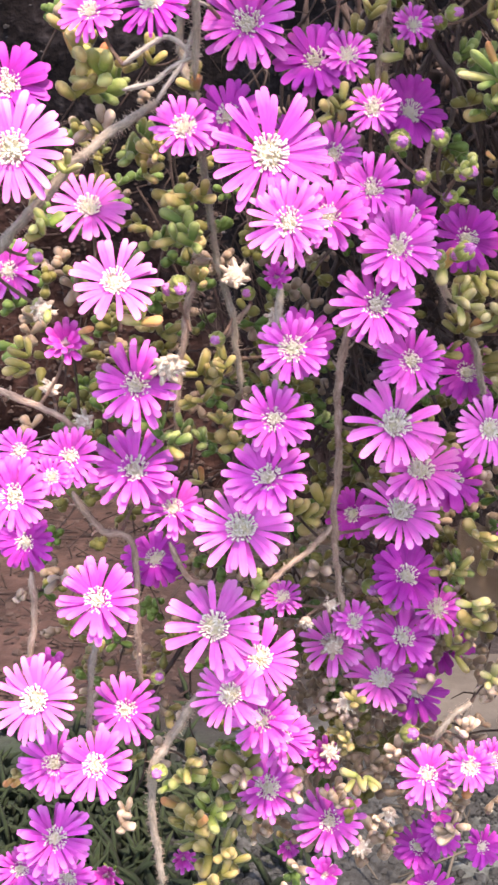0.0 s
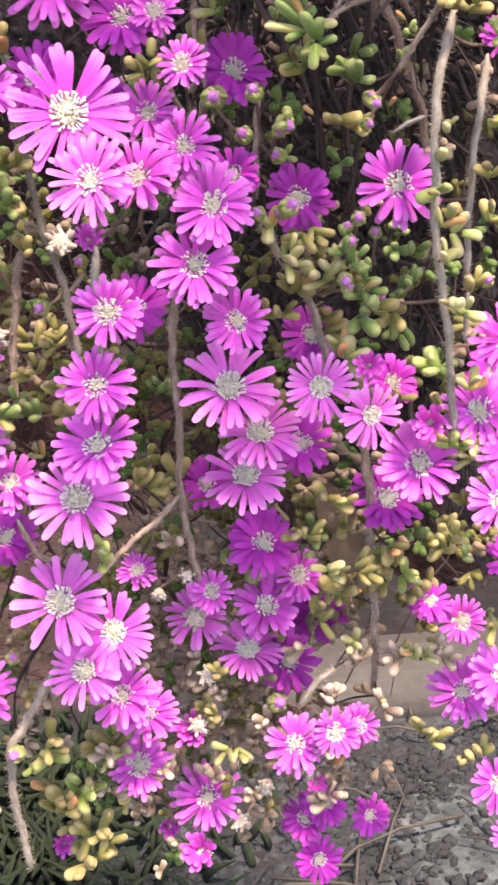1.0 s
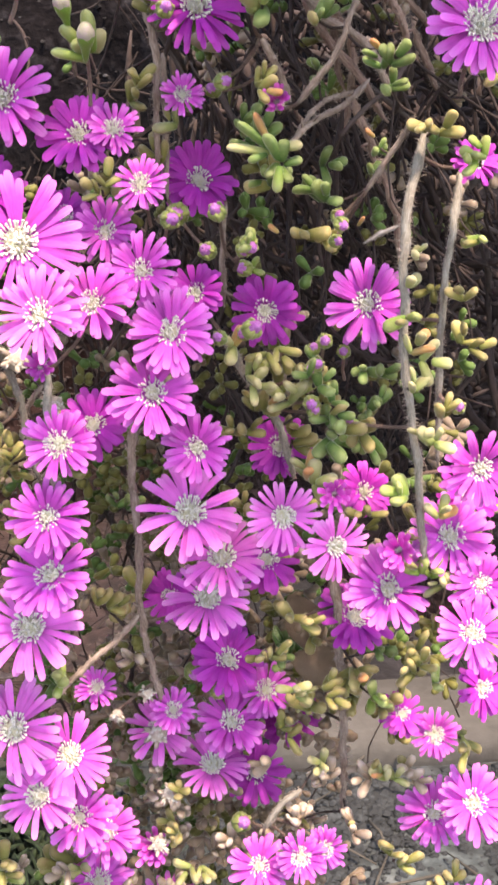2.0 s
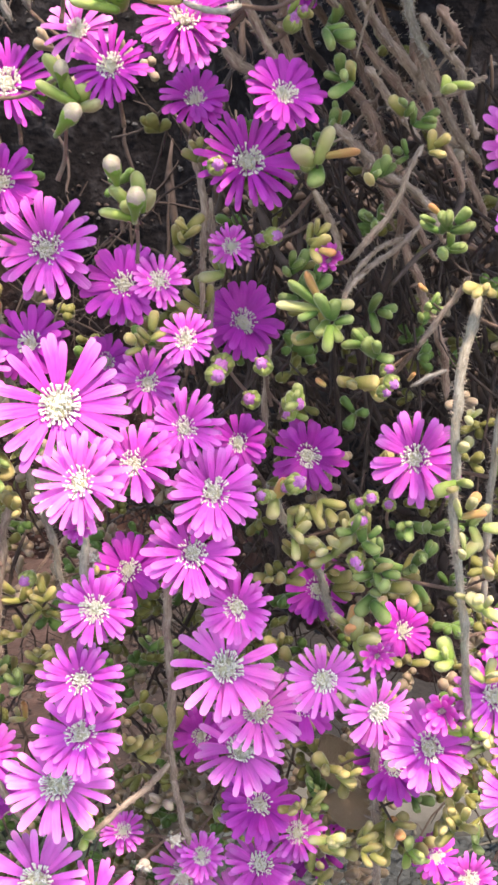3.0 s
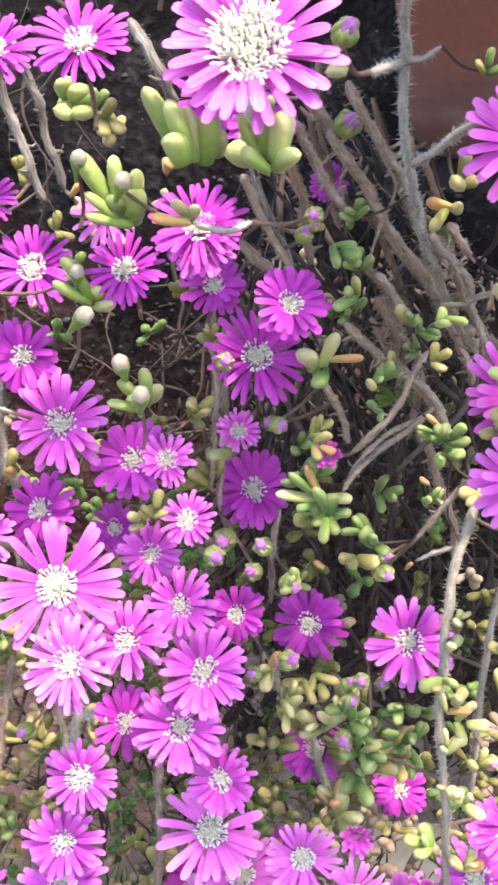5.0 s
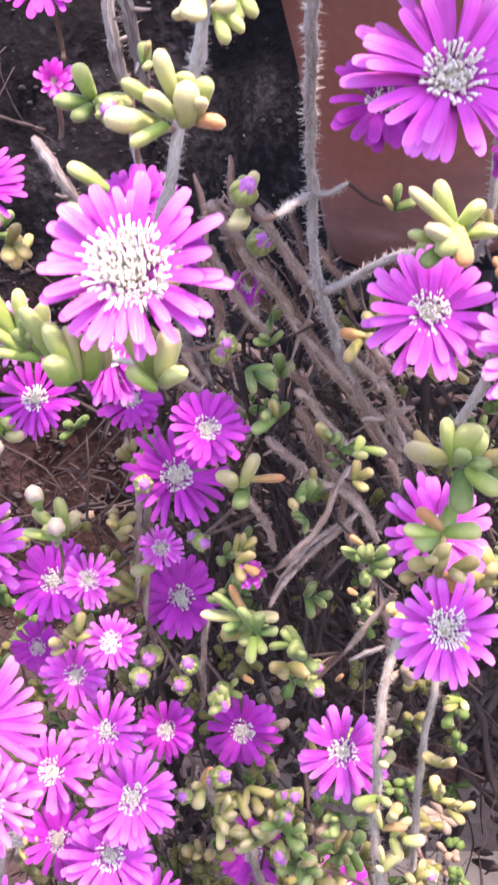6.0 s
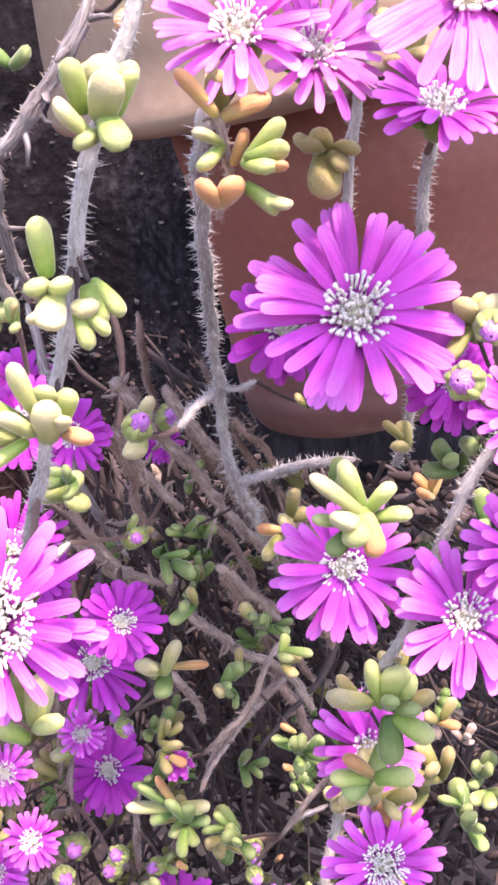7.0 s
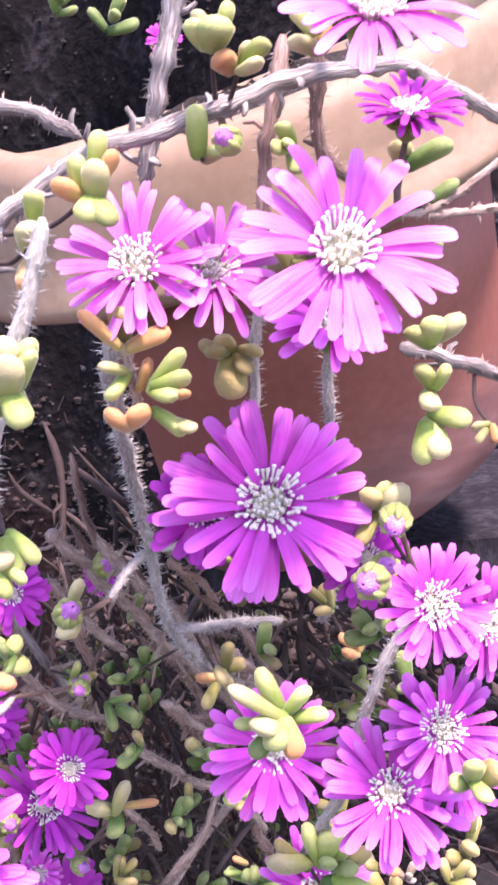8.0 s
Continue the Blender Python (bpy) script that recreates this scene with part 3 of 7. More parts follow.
def terracotta_pot():
    """A small pot that leans to one side, with a deep thick rim."""
    pot = tagged(new("terracotta_pot"), "small leaning terracotta pot with a thick pale sunlit rim", "plant pot")
    base = Vector((0.101, 0.291, 0.5235))
    pot.location = base
    n = 64

    def ring(cx, cy, cz, r, ax, ay, wave=0.0):
        c = Vector((cx, cy, cz)) - base
        out = []
        for j in range(n):
            a = 2 * math.pi * j / n
            x, y = r * math.cos(a), r * math.sin(a)
            lift = wave * (max(0.0, -math.cos(a - 0.25)) ** 6)
            out.append((c.x + x, c.y + y, c.z + ax * x + (ay * y if y < 0 else -0.3 * ay * y) + lift))
        return out

    T = (0.42, 0.15)
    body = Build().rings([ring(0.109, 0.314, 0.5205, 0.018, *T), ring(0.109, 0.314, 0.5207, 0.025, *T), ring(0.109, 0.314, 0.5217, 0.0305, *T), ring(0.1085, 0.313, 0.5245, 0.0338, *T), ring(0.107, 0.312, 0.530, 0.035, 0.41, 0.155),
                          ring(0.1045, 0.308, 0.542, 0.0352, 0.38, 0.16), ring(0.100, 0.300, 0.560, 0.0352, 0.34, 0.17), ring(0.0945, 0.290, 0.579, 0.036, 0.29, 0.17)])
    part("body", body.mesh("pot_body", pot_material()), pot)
    L = (0.31, 0.19)
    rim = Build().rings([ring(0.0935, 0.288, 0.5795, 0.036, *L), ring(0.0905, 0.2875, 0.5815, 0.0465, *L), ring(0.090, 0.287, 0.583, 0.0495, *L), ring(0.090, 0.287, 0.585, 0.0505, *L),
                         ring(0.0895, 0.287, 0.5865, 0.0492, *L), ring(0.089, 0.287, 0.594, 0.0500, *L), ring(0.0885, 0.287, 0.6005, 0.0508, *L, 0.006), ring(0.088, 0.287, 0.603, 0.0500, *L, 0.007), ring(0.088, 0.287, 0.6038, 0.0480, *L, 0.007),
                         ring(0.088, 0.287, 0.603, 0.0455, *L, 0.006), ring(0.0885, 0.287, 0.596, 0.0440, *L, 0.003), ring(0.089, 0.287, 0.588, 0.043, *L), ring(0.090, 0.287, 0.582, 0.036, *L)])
    part("rim", rim.mesh("pot_rim", TERRACOTTA_SUNLIT), pot, "thick pale sunlit rim")
    rnd = random.Random(8)
    soil = Build()
    rows = [ring(0.0885, 0.287, 0.5955 + 0.001 * k, 0.0435 * (1 - k / 5), *L) for k in range(5)]
    rows = [[(x, y, z + rnd.uniform(-0.0015, 0.0015)) for x, y, z in r] for r in rows]
    soil.rings(rows)
    tagged(new("potting_soil", soil.mesh("potting_soil", POTTING)), "dark crumbly potting soil inside the pot", "soil").location = base


plant_stand()
terracotta_pot()

# ---- stems ----
REACH = []  # sampled points on stems, to tie stalks to
STEM_LABEL = {
    "young": "grey-brown trailing stem covered in fine short bristles",
    "hoary": "pale grey trailing stem covered in fine white bristles",
    "bare": "thin brown leafless trailing stem",
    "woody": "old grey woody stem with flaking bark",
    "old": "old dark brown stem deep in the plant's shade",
}


def bristles(b, line, radii, rng, per_mm, length):
    for i in range(len(line) - 1):
        seg = line[i + 1] - line[i]
        d = seg.normalized()
        s = d.orthogonal().normalized()
        u = d.cross(s)
        count = seg.length * 1000 * per_mm
        for _ in range(int(count) + (rng.random() < count % 1)):
            a, t = rng.uniform(0, 6.283), rng.random()
            o = s * math.cos(a) + u * math.sin(a)
            base = line[i] + seg * t + o * radii[i] * 0.9
            ln = length * rng.uniform(0.35, 1.3)
            b.cone(base, base + (o * 1.0 + d * rng.uniform(-0.5, 0.35) + Vector((0, 0, rng.uniform(-0.3, 0.15)))).normalized() * ln, radii[i] * 0.065 + 0.00002)


HAIR = {"young": (10.0, 1.15, 0.00025), "bare": (6.0, 1.2, 0.0001), "woody": (4.5, 0.85, 0.0001), "old": (7.0, 1.25, 0.0001), "hoary": (10.0, 1.15, 0.00025)}  # hairs per mm, length in radii, and more


def stem(kind, r, pts):
    """A trailing stem of radius r mm through the points: crooked, lumpy at its nodes, with the stubs of lost twigs."""
    rng = random.Random(len(REACH) + 17)
    r = r / 1000 * {"young": 0.76, "hoary": 0.76, "bare": 0.84, "woody": 0.82, "old": 0.78}[kind]
    base = Vector(pts[0])
    thing = tagged(new("trailing_stem"), STEM_LABEL[kind], "plant stem", "stems of the trailing plant")
    thing.location = base
    crook = {"young": 0.4, "hoary": 0.35, "bare": 0.5, "woody": 0.55, "old": 0.6}[kind]
    line = [p + noise.noise_vector(p * 150 + Vector((0, 0, len(REACH) * 0.37))) * r * crook * 1.5 + noise.noise_vector(p * 420) * r * crook * 0.6 for p in spline(pts, 9)]
    radii = []
    for i, p in enumerate(line):
        knot = 1.28 if i % 8 == 4 else 1.0
        radii.append(r * (1.06 - 0.2 * i / len(line)) * knot * (1 + 0.28 * crook * noise.noise(p * 600)))
    radii[0] *= 0.4
    radii[1] *= 0.8
    radii[-1] *= 0.3
    radii[-2] *= 0.7
    REACH.extend(p.copy() for p in line)
    local = [p - base for p in line]
    bark = Build().tube(local, radii, 9, {"young": 0.07, "hoary": 0.07, "bare": 0.10, "woody": 0.16, "old": 0.14}[kind], rng)
    if kind not in ("young", "hoary"):
        for i in range(3, len(local) - 2):
            if rng.random() < 0.22:
                d = (local[i + 1] - local[i - 1]).normalized()
                o = (d.orthogonal().normalized() * math.cos(i * 2.4) + d.cross(d.orthogonal().normalized()) * math.sin(i * 2.4) + d * rng.uniform(-0.7, 0.4)).normalized()
                ln = r * rng.uniform(1.2, 3.4)
                bark.tube([local[i], local[i] + o * (radii[i] + ln * 0.5), local[i] + o * (radii[i] + ln) + d * ln * rng.uniform(-0.4, 0.4)], [r * 0.5, r * 0.36, r * 0.22], 5, 0.15, rng)
    part("bark", bark.mesh("bark", BARK[kind]), thing)
    b = Build()
    per_mm, length, extra = HAIR[kind]
    bristles(b, local, radii, rng, per_mm, r * length + extra)
    tagged(part("bristles", b.mesh("bristles", BRISTLE if kind == "hoary" else HAIRS), thing), kind="stuff")
    return thing
stem('young', 1.55, [(-0.0619, 0.2720, 0.3949), (-0.0493, 0.2720, 0.4080), (-0.0397, 0.2720, 0.4181), (-0.0321, 0.2750, 0.4240), (-0.0212, 0.2850, 0.4308)])
stem('young', 1.28, [(-0.0155, 0.3000, 0.4581), (-0.0165, 0.3000, 0.4403), (-0.0125, 0.2980, 0.4299), (-0.0107, 0.2980, 0.4095), (-0.0081, 0.3000, 0.3907), (-0.0046, 0.3020, 0.3754), (-0.0017, 0.3050, 0.3527)])
stem('bare', 1.14, [(0.0252, 0.2870, 0.3791), (0.0230, 0.2920, 0.3568), (0.0237, 0.2920, 0.3412), (0.0232, 0.2940, 0.3191), (0.0260, 0.3000, 0.2936), (0.0262, 0.3050, 0.2818)])
stem('bare', 0.92, [(0.0232, 0.2940, 0.3191), (0.0153, 0.2920, 0.3116), (0.0091, 0.2900, 0.3074), (-0.0002, 0.2880, 0.2982)])
stem('young', 1.14, [(0.0074, 0.2720, 0.3909), (0.0065, 0.2700, 0.3778), (0.0064, 0.2720, 0.3632)])
stem('bare', 0.99, [(-0.0660, 0.2800, 0.3636), (-0.0496, 0.2800, 0.3562), (-0.0429, 0.2850, 0.3492)])
stem('bare', 1.08, [(-0.0467, 0.2900, 0.3307), (-0.0394, 0.2880, 0.3201), (-0.0312, 0.2880, 0.3160), (-0.0307, 0.2900, 0.2919), (-0.0311, 0.2950, 0.2671)])
stem('bare', 1.08, [(-0.0584, 0.2850, 0.3099), (-0.0583, 0.2850, 0.2946), (-0.0612, 0.2850, 0.2769)])
stem('young', 1.17, [(-0.0412, 0.2800, 0.2922), (-0.0434, 0.2800, 0.2764), (-0.0454, 0.2850, 0.2530)])
stem('young', 1.52, [(-0.0119, 0.2850, 0.2742), (-0.0224, 0.2830, 0.2581), (-0.0272, 0.2800, 0.2490), (-0.0270, 0.2800, 0.2278), (-0.0250, 0.2800, 0.2098)])
stem('young', 1.34, [(0.0462, 0.3000, 0.3907), (0.0527, 0.3000, 0.3789), (0.0600, 0.3020, 0.3662), (0.0640, 0.3050, 0.3511)])
stem('young', 1.23, [(0.0545, 0.2950, 0.2500), (0.0590, 0.2950, 0.2577), (0.0644, 0.2950, 0.2624)])
stem('bare', 0.99, [(0.0345, 0.3100, 0.4557), (0.0343, 0.3100, 0.4399), (0.0342, 0.3100, 0.4221)])
stem('bare', 0.91, [(0.0483, 0.3200, 0.4198), (0.0470, 0.3200, 0.4066), (0.0474, 0.3250, 0.3921)])
stem('bare', 0.95, [(-0.0222, 0.3000, 0.3113), (-0.0177, 0.3000, 0.3008), (-0.0114, 0.3000, 0.2981)])
stem('bare', 0.84, [(0.0006, 0.3100, 0.3765), (-0.0063, 0.3100, 0.3672)])
stem('young', 1.38, [(0.0921, 0.2870, 0.4403), (0.0875, 0.2810, 0.4219), (0.0865, 0.2780, 0.4051), (0.0871, 0.2770, 0.3884), (0.0906, 0.2770, 0.3650), (0.0933, 0.2800, 0.3370)])
stem('young', 1.12, [(0.1018, 0.2950, 0.4288), (0.0987, 0.2900, 0.4092), (0.0980, 0.2920, 0.3868), (0.0991, 0.2950, 0.3564)])
stem('bare', 1.37, [(0.0732, 0.3000, 0.3357), (0.0757, 0.3020, 0.3012), (0.0772, 0.3050, 0.2745), (0.0780, 0.3100, 0.2427)])
stem('young', 1.44, [(-0.0214, 0.2700, 0.5210), (-0.0191, 0.2700, 0.5040), (-0.0133, 0.2700, 0.4960), (-0.0118, 0.2720, 0.4752), (-0.0114, 0.2770, 0.4604), (-0.0125, 0.2850, 0.4358)])
stem('bare', 1.07, [(-0.0242, 0.2700, 0.4955), (-0.0177, 0.2700, 0.4942), (-0.0128, 0.2700, 0.4939)])
stem('woody', 1.41, [(0.0125, 0.3000, 0.5337), (0.0173, 0.3000, 0.5252), (0.0220, 0.3050, 0.5166), (0.0263, 0.3100, 0.5062)])
stem('woody', 1.27, [(-0.0188, 0.3050, 0.5274), (-0.0163, 0.3100, 0.5150), (-0.0120, 0.3100, 0.5045), (-0.0086, 0.3120, 0.4930)])
stem('woody', 1.19, [(-0.0146, 0.3080, 0.5288), (-0.0112, 0.3120, 0.5187), (-0.0079, 0.3150, 0.5069), (-0.0049, 0.3180, 0.4957)])
stem('woody', 1.12, [(0.0319, 0.3000, 0.5344), (0.0378, 0.2950, 0.5107), (0.0421, 0.2960, 0.4973), (0.0497, 0.3000, 0.4831)])
stem('hoary', 0.80, [(0.0408, 0.2760, 0.4957), (0.0363, 0.2700, 0.4945), (0.0299, 0.2668, 0.4960)])
stem('bare', 1.03, [(0.0301, 0.3050, 0.4689), (0.0327, 0.3050, 0.4548), (0.0318, 0.3100, 0.4274)])
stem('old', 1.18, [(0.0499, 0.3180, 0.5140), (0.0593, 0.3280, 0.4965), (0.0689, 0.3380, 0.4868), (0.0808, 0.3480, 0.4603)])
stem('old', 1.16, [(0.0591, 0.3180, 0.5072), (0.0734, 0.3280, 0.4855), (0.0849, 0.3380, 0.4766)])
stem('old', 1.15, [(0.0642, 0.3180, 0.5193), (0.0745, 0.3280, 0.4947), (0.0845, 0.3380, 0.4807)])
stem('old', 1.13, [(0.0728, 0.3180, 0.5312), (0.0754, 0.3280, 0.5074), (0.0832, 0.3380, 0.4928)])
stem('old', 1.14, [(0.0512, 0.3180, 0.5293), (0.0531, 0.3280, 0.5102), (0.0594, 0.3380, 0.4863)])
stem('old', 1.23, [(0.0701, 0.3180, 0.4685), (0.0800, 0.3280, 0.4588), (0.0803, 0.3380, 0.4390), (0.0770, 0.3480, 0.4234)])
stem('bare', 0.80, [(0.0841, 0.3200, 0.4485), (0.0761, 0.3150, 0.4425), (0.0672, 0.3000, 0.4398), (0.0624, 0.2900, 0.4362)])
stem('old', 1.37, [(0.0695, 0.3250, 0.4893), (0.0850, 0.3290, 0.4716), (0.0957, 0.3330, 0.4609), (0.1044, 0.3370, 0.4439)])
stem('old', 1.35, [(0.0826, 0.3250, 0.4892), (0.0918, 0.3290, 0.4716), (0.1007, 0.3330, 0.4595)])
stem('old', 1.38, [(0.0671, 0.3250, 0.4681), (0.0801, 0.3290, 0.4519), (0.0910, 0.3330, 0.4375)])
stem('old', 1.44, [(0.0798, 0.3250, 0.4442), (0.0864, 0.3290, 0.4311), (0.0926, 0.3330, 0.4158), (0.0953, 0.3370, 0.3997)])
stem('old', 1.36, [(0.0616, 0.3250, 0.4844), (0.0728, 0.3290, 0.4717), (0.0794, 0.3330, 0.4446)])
stem('bare', 0.70, [(0.0795, 0.3180, 0.4457), (0.0708, 0.3050, 0.4442), (0.0637, 0.2970, 0.4372)])
stem('woody', 0.79, [(0.0920, 0.3200, 0.4128), (0.0829, 0.3200, 0.4086)])
stem('woody', 1.13, [(0.0409, 0.2050, 0.5624), (0.0467, 0.2030, 0.5672), (0.0509, 0.2030, 0.5734), (0.0558, 0.2050, 0.5814)])
stem('hoary', 1.02, [(0.0610, 0.1880, 0.5838), (0.0589, 0.1880, 0.5761), (0.0554, 0.1900, 0.5666), (0.0533, 0.1930, 0.5588), (0.0513, 0.1960, 0.5474), (0.0466, 0.2000, 0.5284), (0.0431, 0.2100, 0.5144)])
stem('hoary', 1.24, [(0.0653, 0.2190, 0.5695), (0.0647, 0.2200, 0.5632), (0.0648, 0.2240, 0.5617), (0.0653, 0.2360, 0.5509), (0.0660, 0.2500, 0.5402), (0.0672, 0.2625, 0.5265), (0.0681, 0.2665, 0.5177), (0.0702, 0.2700, 0.5081), (0.0723, 0.2780, 0.5014), (0.0745, 0.2875, 0.4943), (0.0789, 0.2920, 0.4859)])
stem('hoary', 0.94, [(0.0672, 0.2625, 0.5265), (0.0636, 0.2550, 0.5253), (0.0607, 0.2460, 0.5244)])
stem('hoary', 0.99, [(0.0702, 0.2700, 0.5081), (0.0746, 0.2620, 0.5119), (0.0802, 0.2480, 0.5182), (0.0868, 0.2403, 0.5209)])
stem('hoary', 0.72, [(0.0672, 0.2625, 0.5265), (0.0705, 0.2588, 0.5273), (0.0732, 0.2558, 0.5291)])
stem('hoary', 0.90, [(0.0849, 0.2260, 0.5777), (0.0838, 0.2260, 0.5687), (0.0829, 0.2270, 0.5601), (0.0830, 0.2300, 0.5493)])
stem('hoary', 0.98, [(0.0933, 0.2260, 0.5660), (0.0931, 0.2300, 0.5591), (0.0935, 0.2340, 0.5471), (0.0937, 0.2400, 0.5255), (0.0929, 0.2450, 0.5181)])
stem('hoary', 1.05, [(0.1018, 0.2100, 0.5362), (0.0981, 0.2120, 0.5296), (0.0935, 0.2140, 0.5182), (0.0908, 0.2180, 0.5052), (0.0858, 0.2250, 0.4920)])
stem('woody', 1.27, [(0.0518, 0.2120, 0.5811), (0.0585, 0.2120, 0.5856), (0.0650, 0.2120, 0.5896), (0.0719, 0.2130, 0.5912), (0.0803, 0.2140, 0.5941), (0.0908, 0.2160, 0.5968), (0.1003, 0.2180, 0.5972), (0.1072, 0.2190, 0.5943), (0.1163, 0.2200, 0.5894)])
stem('woody', 1.08, [(0.0523, 0.2200, 0.5955), (0.0587, 0.2180, 0.5939), (0.0644, 0.2140, 0.5910)])
stem('woody', 1.45, [(0.0766, 0.2220, 0.6096), (0.0745, 0.2220, 0.6023), (0.0722, 0.2210, 0.5936), (0.0702, 0.2220, 0.5846)])
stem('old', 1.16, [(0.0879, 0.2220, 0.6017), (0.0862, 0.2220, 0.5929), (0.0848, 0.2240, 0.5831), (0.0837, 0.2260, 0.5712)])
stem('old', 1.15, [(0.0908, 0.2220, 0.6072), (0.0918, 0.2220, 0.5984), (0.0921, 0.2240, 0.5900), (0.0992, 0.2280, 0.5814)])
stem('woody', 1.25, [(0.1020, 0.2260, 0.5635), (0.1086, 0.2260, 0.5612), (0.1190, 0.2280, 0.5567)])
stem('bare', 0.80, [(0.0931, 0.1985, 0.6022), (0.0940, 0.2070, 0.6080), (0.0950, 0.2140, 0.6150)])
stem('bare', 0.70, [(0.0667, 0.2075, 0.5692), (0.0675, 0.2085, 0.5667), (0.0680, 0.2085, 0.5641), (0.0682, 0.2090, 0.5617), (0.0670, 0.2130, 0.5576)])
stem('bare', 0.51, [(0.1147, 0.2150, 0.5878), (0.1081, 0.2130, 0.5840), (0.1021, 0.2100, 0.5812), (0.0966, 0.2050, 0.5813)])
stem('bare', 0.58, [(0.1114, 0.2130, 0.5810), (0.1052, 0.2120, 0.5807), (0.1015, 0.2100, 0.5807)])
stem('woody', 1.33, [(0.0331, 0.2400, 0.5784), (0.0347, 0.2400, 0.5657), (0.0356, 0.2430, 0.5522), (0.0371, 0.2500, 0.5420)])
stem('woody', 1.17, [(0.0391, 0.2320, 0.5627), (0.0388, 0.2400, 0.5524), (0.0404, 0.2500, 0.5421)])
stem('bare', 1.37, [(0.0369, 0.3000, 0.4888), (0.0453, 0.3000, 0.4818), (0.0563, 0.3000, 0.4769)])
stem('bare', 0.85, [(0.0642, 0.2900, 0.4450), (0.0716, 0.2880, 0.4543), (0.0756, 0.2880, 0.4640), (0.0783, 0.2900, 0.4688)])
stem('bare', 0.80, [(0.0793, 0.2900, 0.4256), (0.0862, 0.2900, 0.4359), (0.0890, 0.2850, 0.4428)])
stem('hoary', 0.75, [(-0.0289, 0.2840, 0.4390), (-0.0226, 0.2840, 0.4433), (-0.0178, 0.2840, 0.4447), (-0.0116, 0.2840, 0.4402)])
stem('hoary', 0.70, [(-0.0292, 0.2840, 0.4333), (-0.0217, 0.2840, 0.4354), (-0.0174, 0.2840, 0.4385), (-0.0109, 0.2840, 0.4414)])
stem('hoary', 0.60, [(-0.0151, 0.2840, 0.4516), (-0.0121, 0.2840, 0.4525), (-0.0092, 0.2840, 0.4518)])
stem('hoary', 0.65, [(-0.0213, 0.2840, 0.4310), (-0.0181, 0.2840, 0.4356), (-0.0149, 0.2840, 0.4401), (-0.0129, 0.2840, 0.4463)])
stem('bare', 1.25, [(-0.0142, 0.3020, 0.3854), (-0.0161, 0.3020, 0.3777), (-0.0183, 0.3020, 0.3621), (-0.0199, 0.3020, 0.3411)])
stem('bare', 1.21, [(0.0580, 0.2800, 0.5222), (0.0616, 0.2822, 0.5168), (0.0654, 0.2844, 0.5105), (0.0684, 0.2867, 0.5073), (0.0716, 0.2889, 0.5021), (0.0744, 0.2911, 0.4953), (0.0779, 0.2933, 0.4876), (0.0816, 0.2956, 0.4797), (0.0861, 0.2978, 0.4722), (0.0906, 0.3000, 0.4661)])
stem('bare', 1.40, [(0.0489, 0.2880, 0.5224), (0.0504, 0.2897, 0.5193), (0.0547, 0.2915, 0.5136), (0.0585, 0.2933, 0.5078), (0.0631, 0.2950, 0.5018), (0.0671, 0.2967, 0.4956), (0.0711, 0.2985, 0.4900), (0.0774, 0.3003, 0.4837), (0.0809, 0.3020, 0.4785)])
stem('bare', 1.18, [(0.0482, 0.2820, 0.5149), (0.0496, 0.2845, 0.5117), (0.0532, 0.2870, 0.5053), (0.0570, 0.2895, 0.4993), (0.0603, 0.2920, 0.4962)])
stem('bare', 1.01, [(0.0388, 0.2780, 0.5040), (0.0397, 0.2810, 0.5019), (0.0425, 0.2840, 0.4952), (0.0460, 0.2870, 0.4889), (0.0487, 0.2900, 0.4855)])
stem('old', 1.00, [(0.0699, 0.2920, 0.5136), (0.0728, 0.2963, 0.5096), (0.0755, 0.3007, 0.5060), (0.0796, 0.3050, 0.4996)])
stem('bare', 1.04, [(0.0764, 0.2860, 0.4946), (0.0789, 0.2880, 0.4912), (0.0824, 0.2900, 0.4876), (0.0858, 0.2920, 0.4840), (0.0866, 0.2940, 0.4795), (0.0893, 0.2960, 0.4735), (0.0917, 0.2980, 0.4699)])
stem('bare', 0.79, [(0.0801, 0.2900, 0.4790), (0.0846, 0.2893, 0.4792), (0.0877, 0.2887, 0.4812), (0.0906, 0.2880, 0.4825)])
stem('old', 1.24, [(0.0801, 0.2880, 0.4959), (0.0822, 0.2893, 0.4932), (0.0843, 0.2907, 0.4904), (0.0857, 0.2920, 0.4882)])
stem('bare', 1.18, [(0.0609, 0.2960, 0.4727), (0.0663, 0.2976, 0.4675), (0.0719, 0.2992, 0.4622), (0.0789, 0.3008, 0.4584), (0.0841, 0.3024, 0.4521), (0.0870, 0.3040, 0.4463)])
stem('bare', 1.01, [(0.0663, 0.2920, 0.4844), (0.0687, 0.2940, 0.4821), (0.0712, 0.2960, 0.4783), (0.0759, 0.2980, 0.4738), (0.0797, 0.3000, 0.4692)])
stem('old', 1.47, [(0.0459, 0.3020, 0.5080), (0.0474, 0.3053, 0.5044), (0.0504, 0.3087, 0.4949), (0.0525, 0.3120, 0.4828)])
stem('old', 1.44, [(0.0677, 0.3050, 0.4772), (0.0699, 0.3073, 0.4732), (0.0719, 0.3097, 0.4690), (0.0732, 0.3120, 0.4631)])
stem('bare', 0.37, [(0.0646, 0.2900, 0.5109), (0.0691, 0.2920, 0.5023), (0.0670, 0.2940, 0.4946), (0.0649, 0.2960, 0.4858)])
stem('old', 1.27, [(0.0768, 0.3000, 0.4901), (0.0800, 0.3030, 0.4812), (0.0841, 0.3060, 0.4719), (0.0889, 0.3090, 0.4631), (0.0914, 0.3120, 0.4570)])
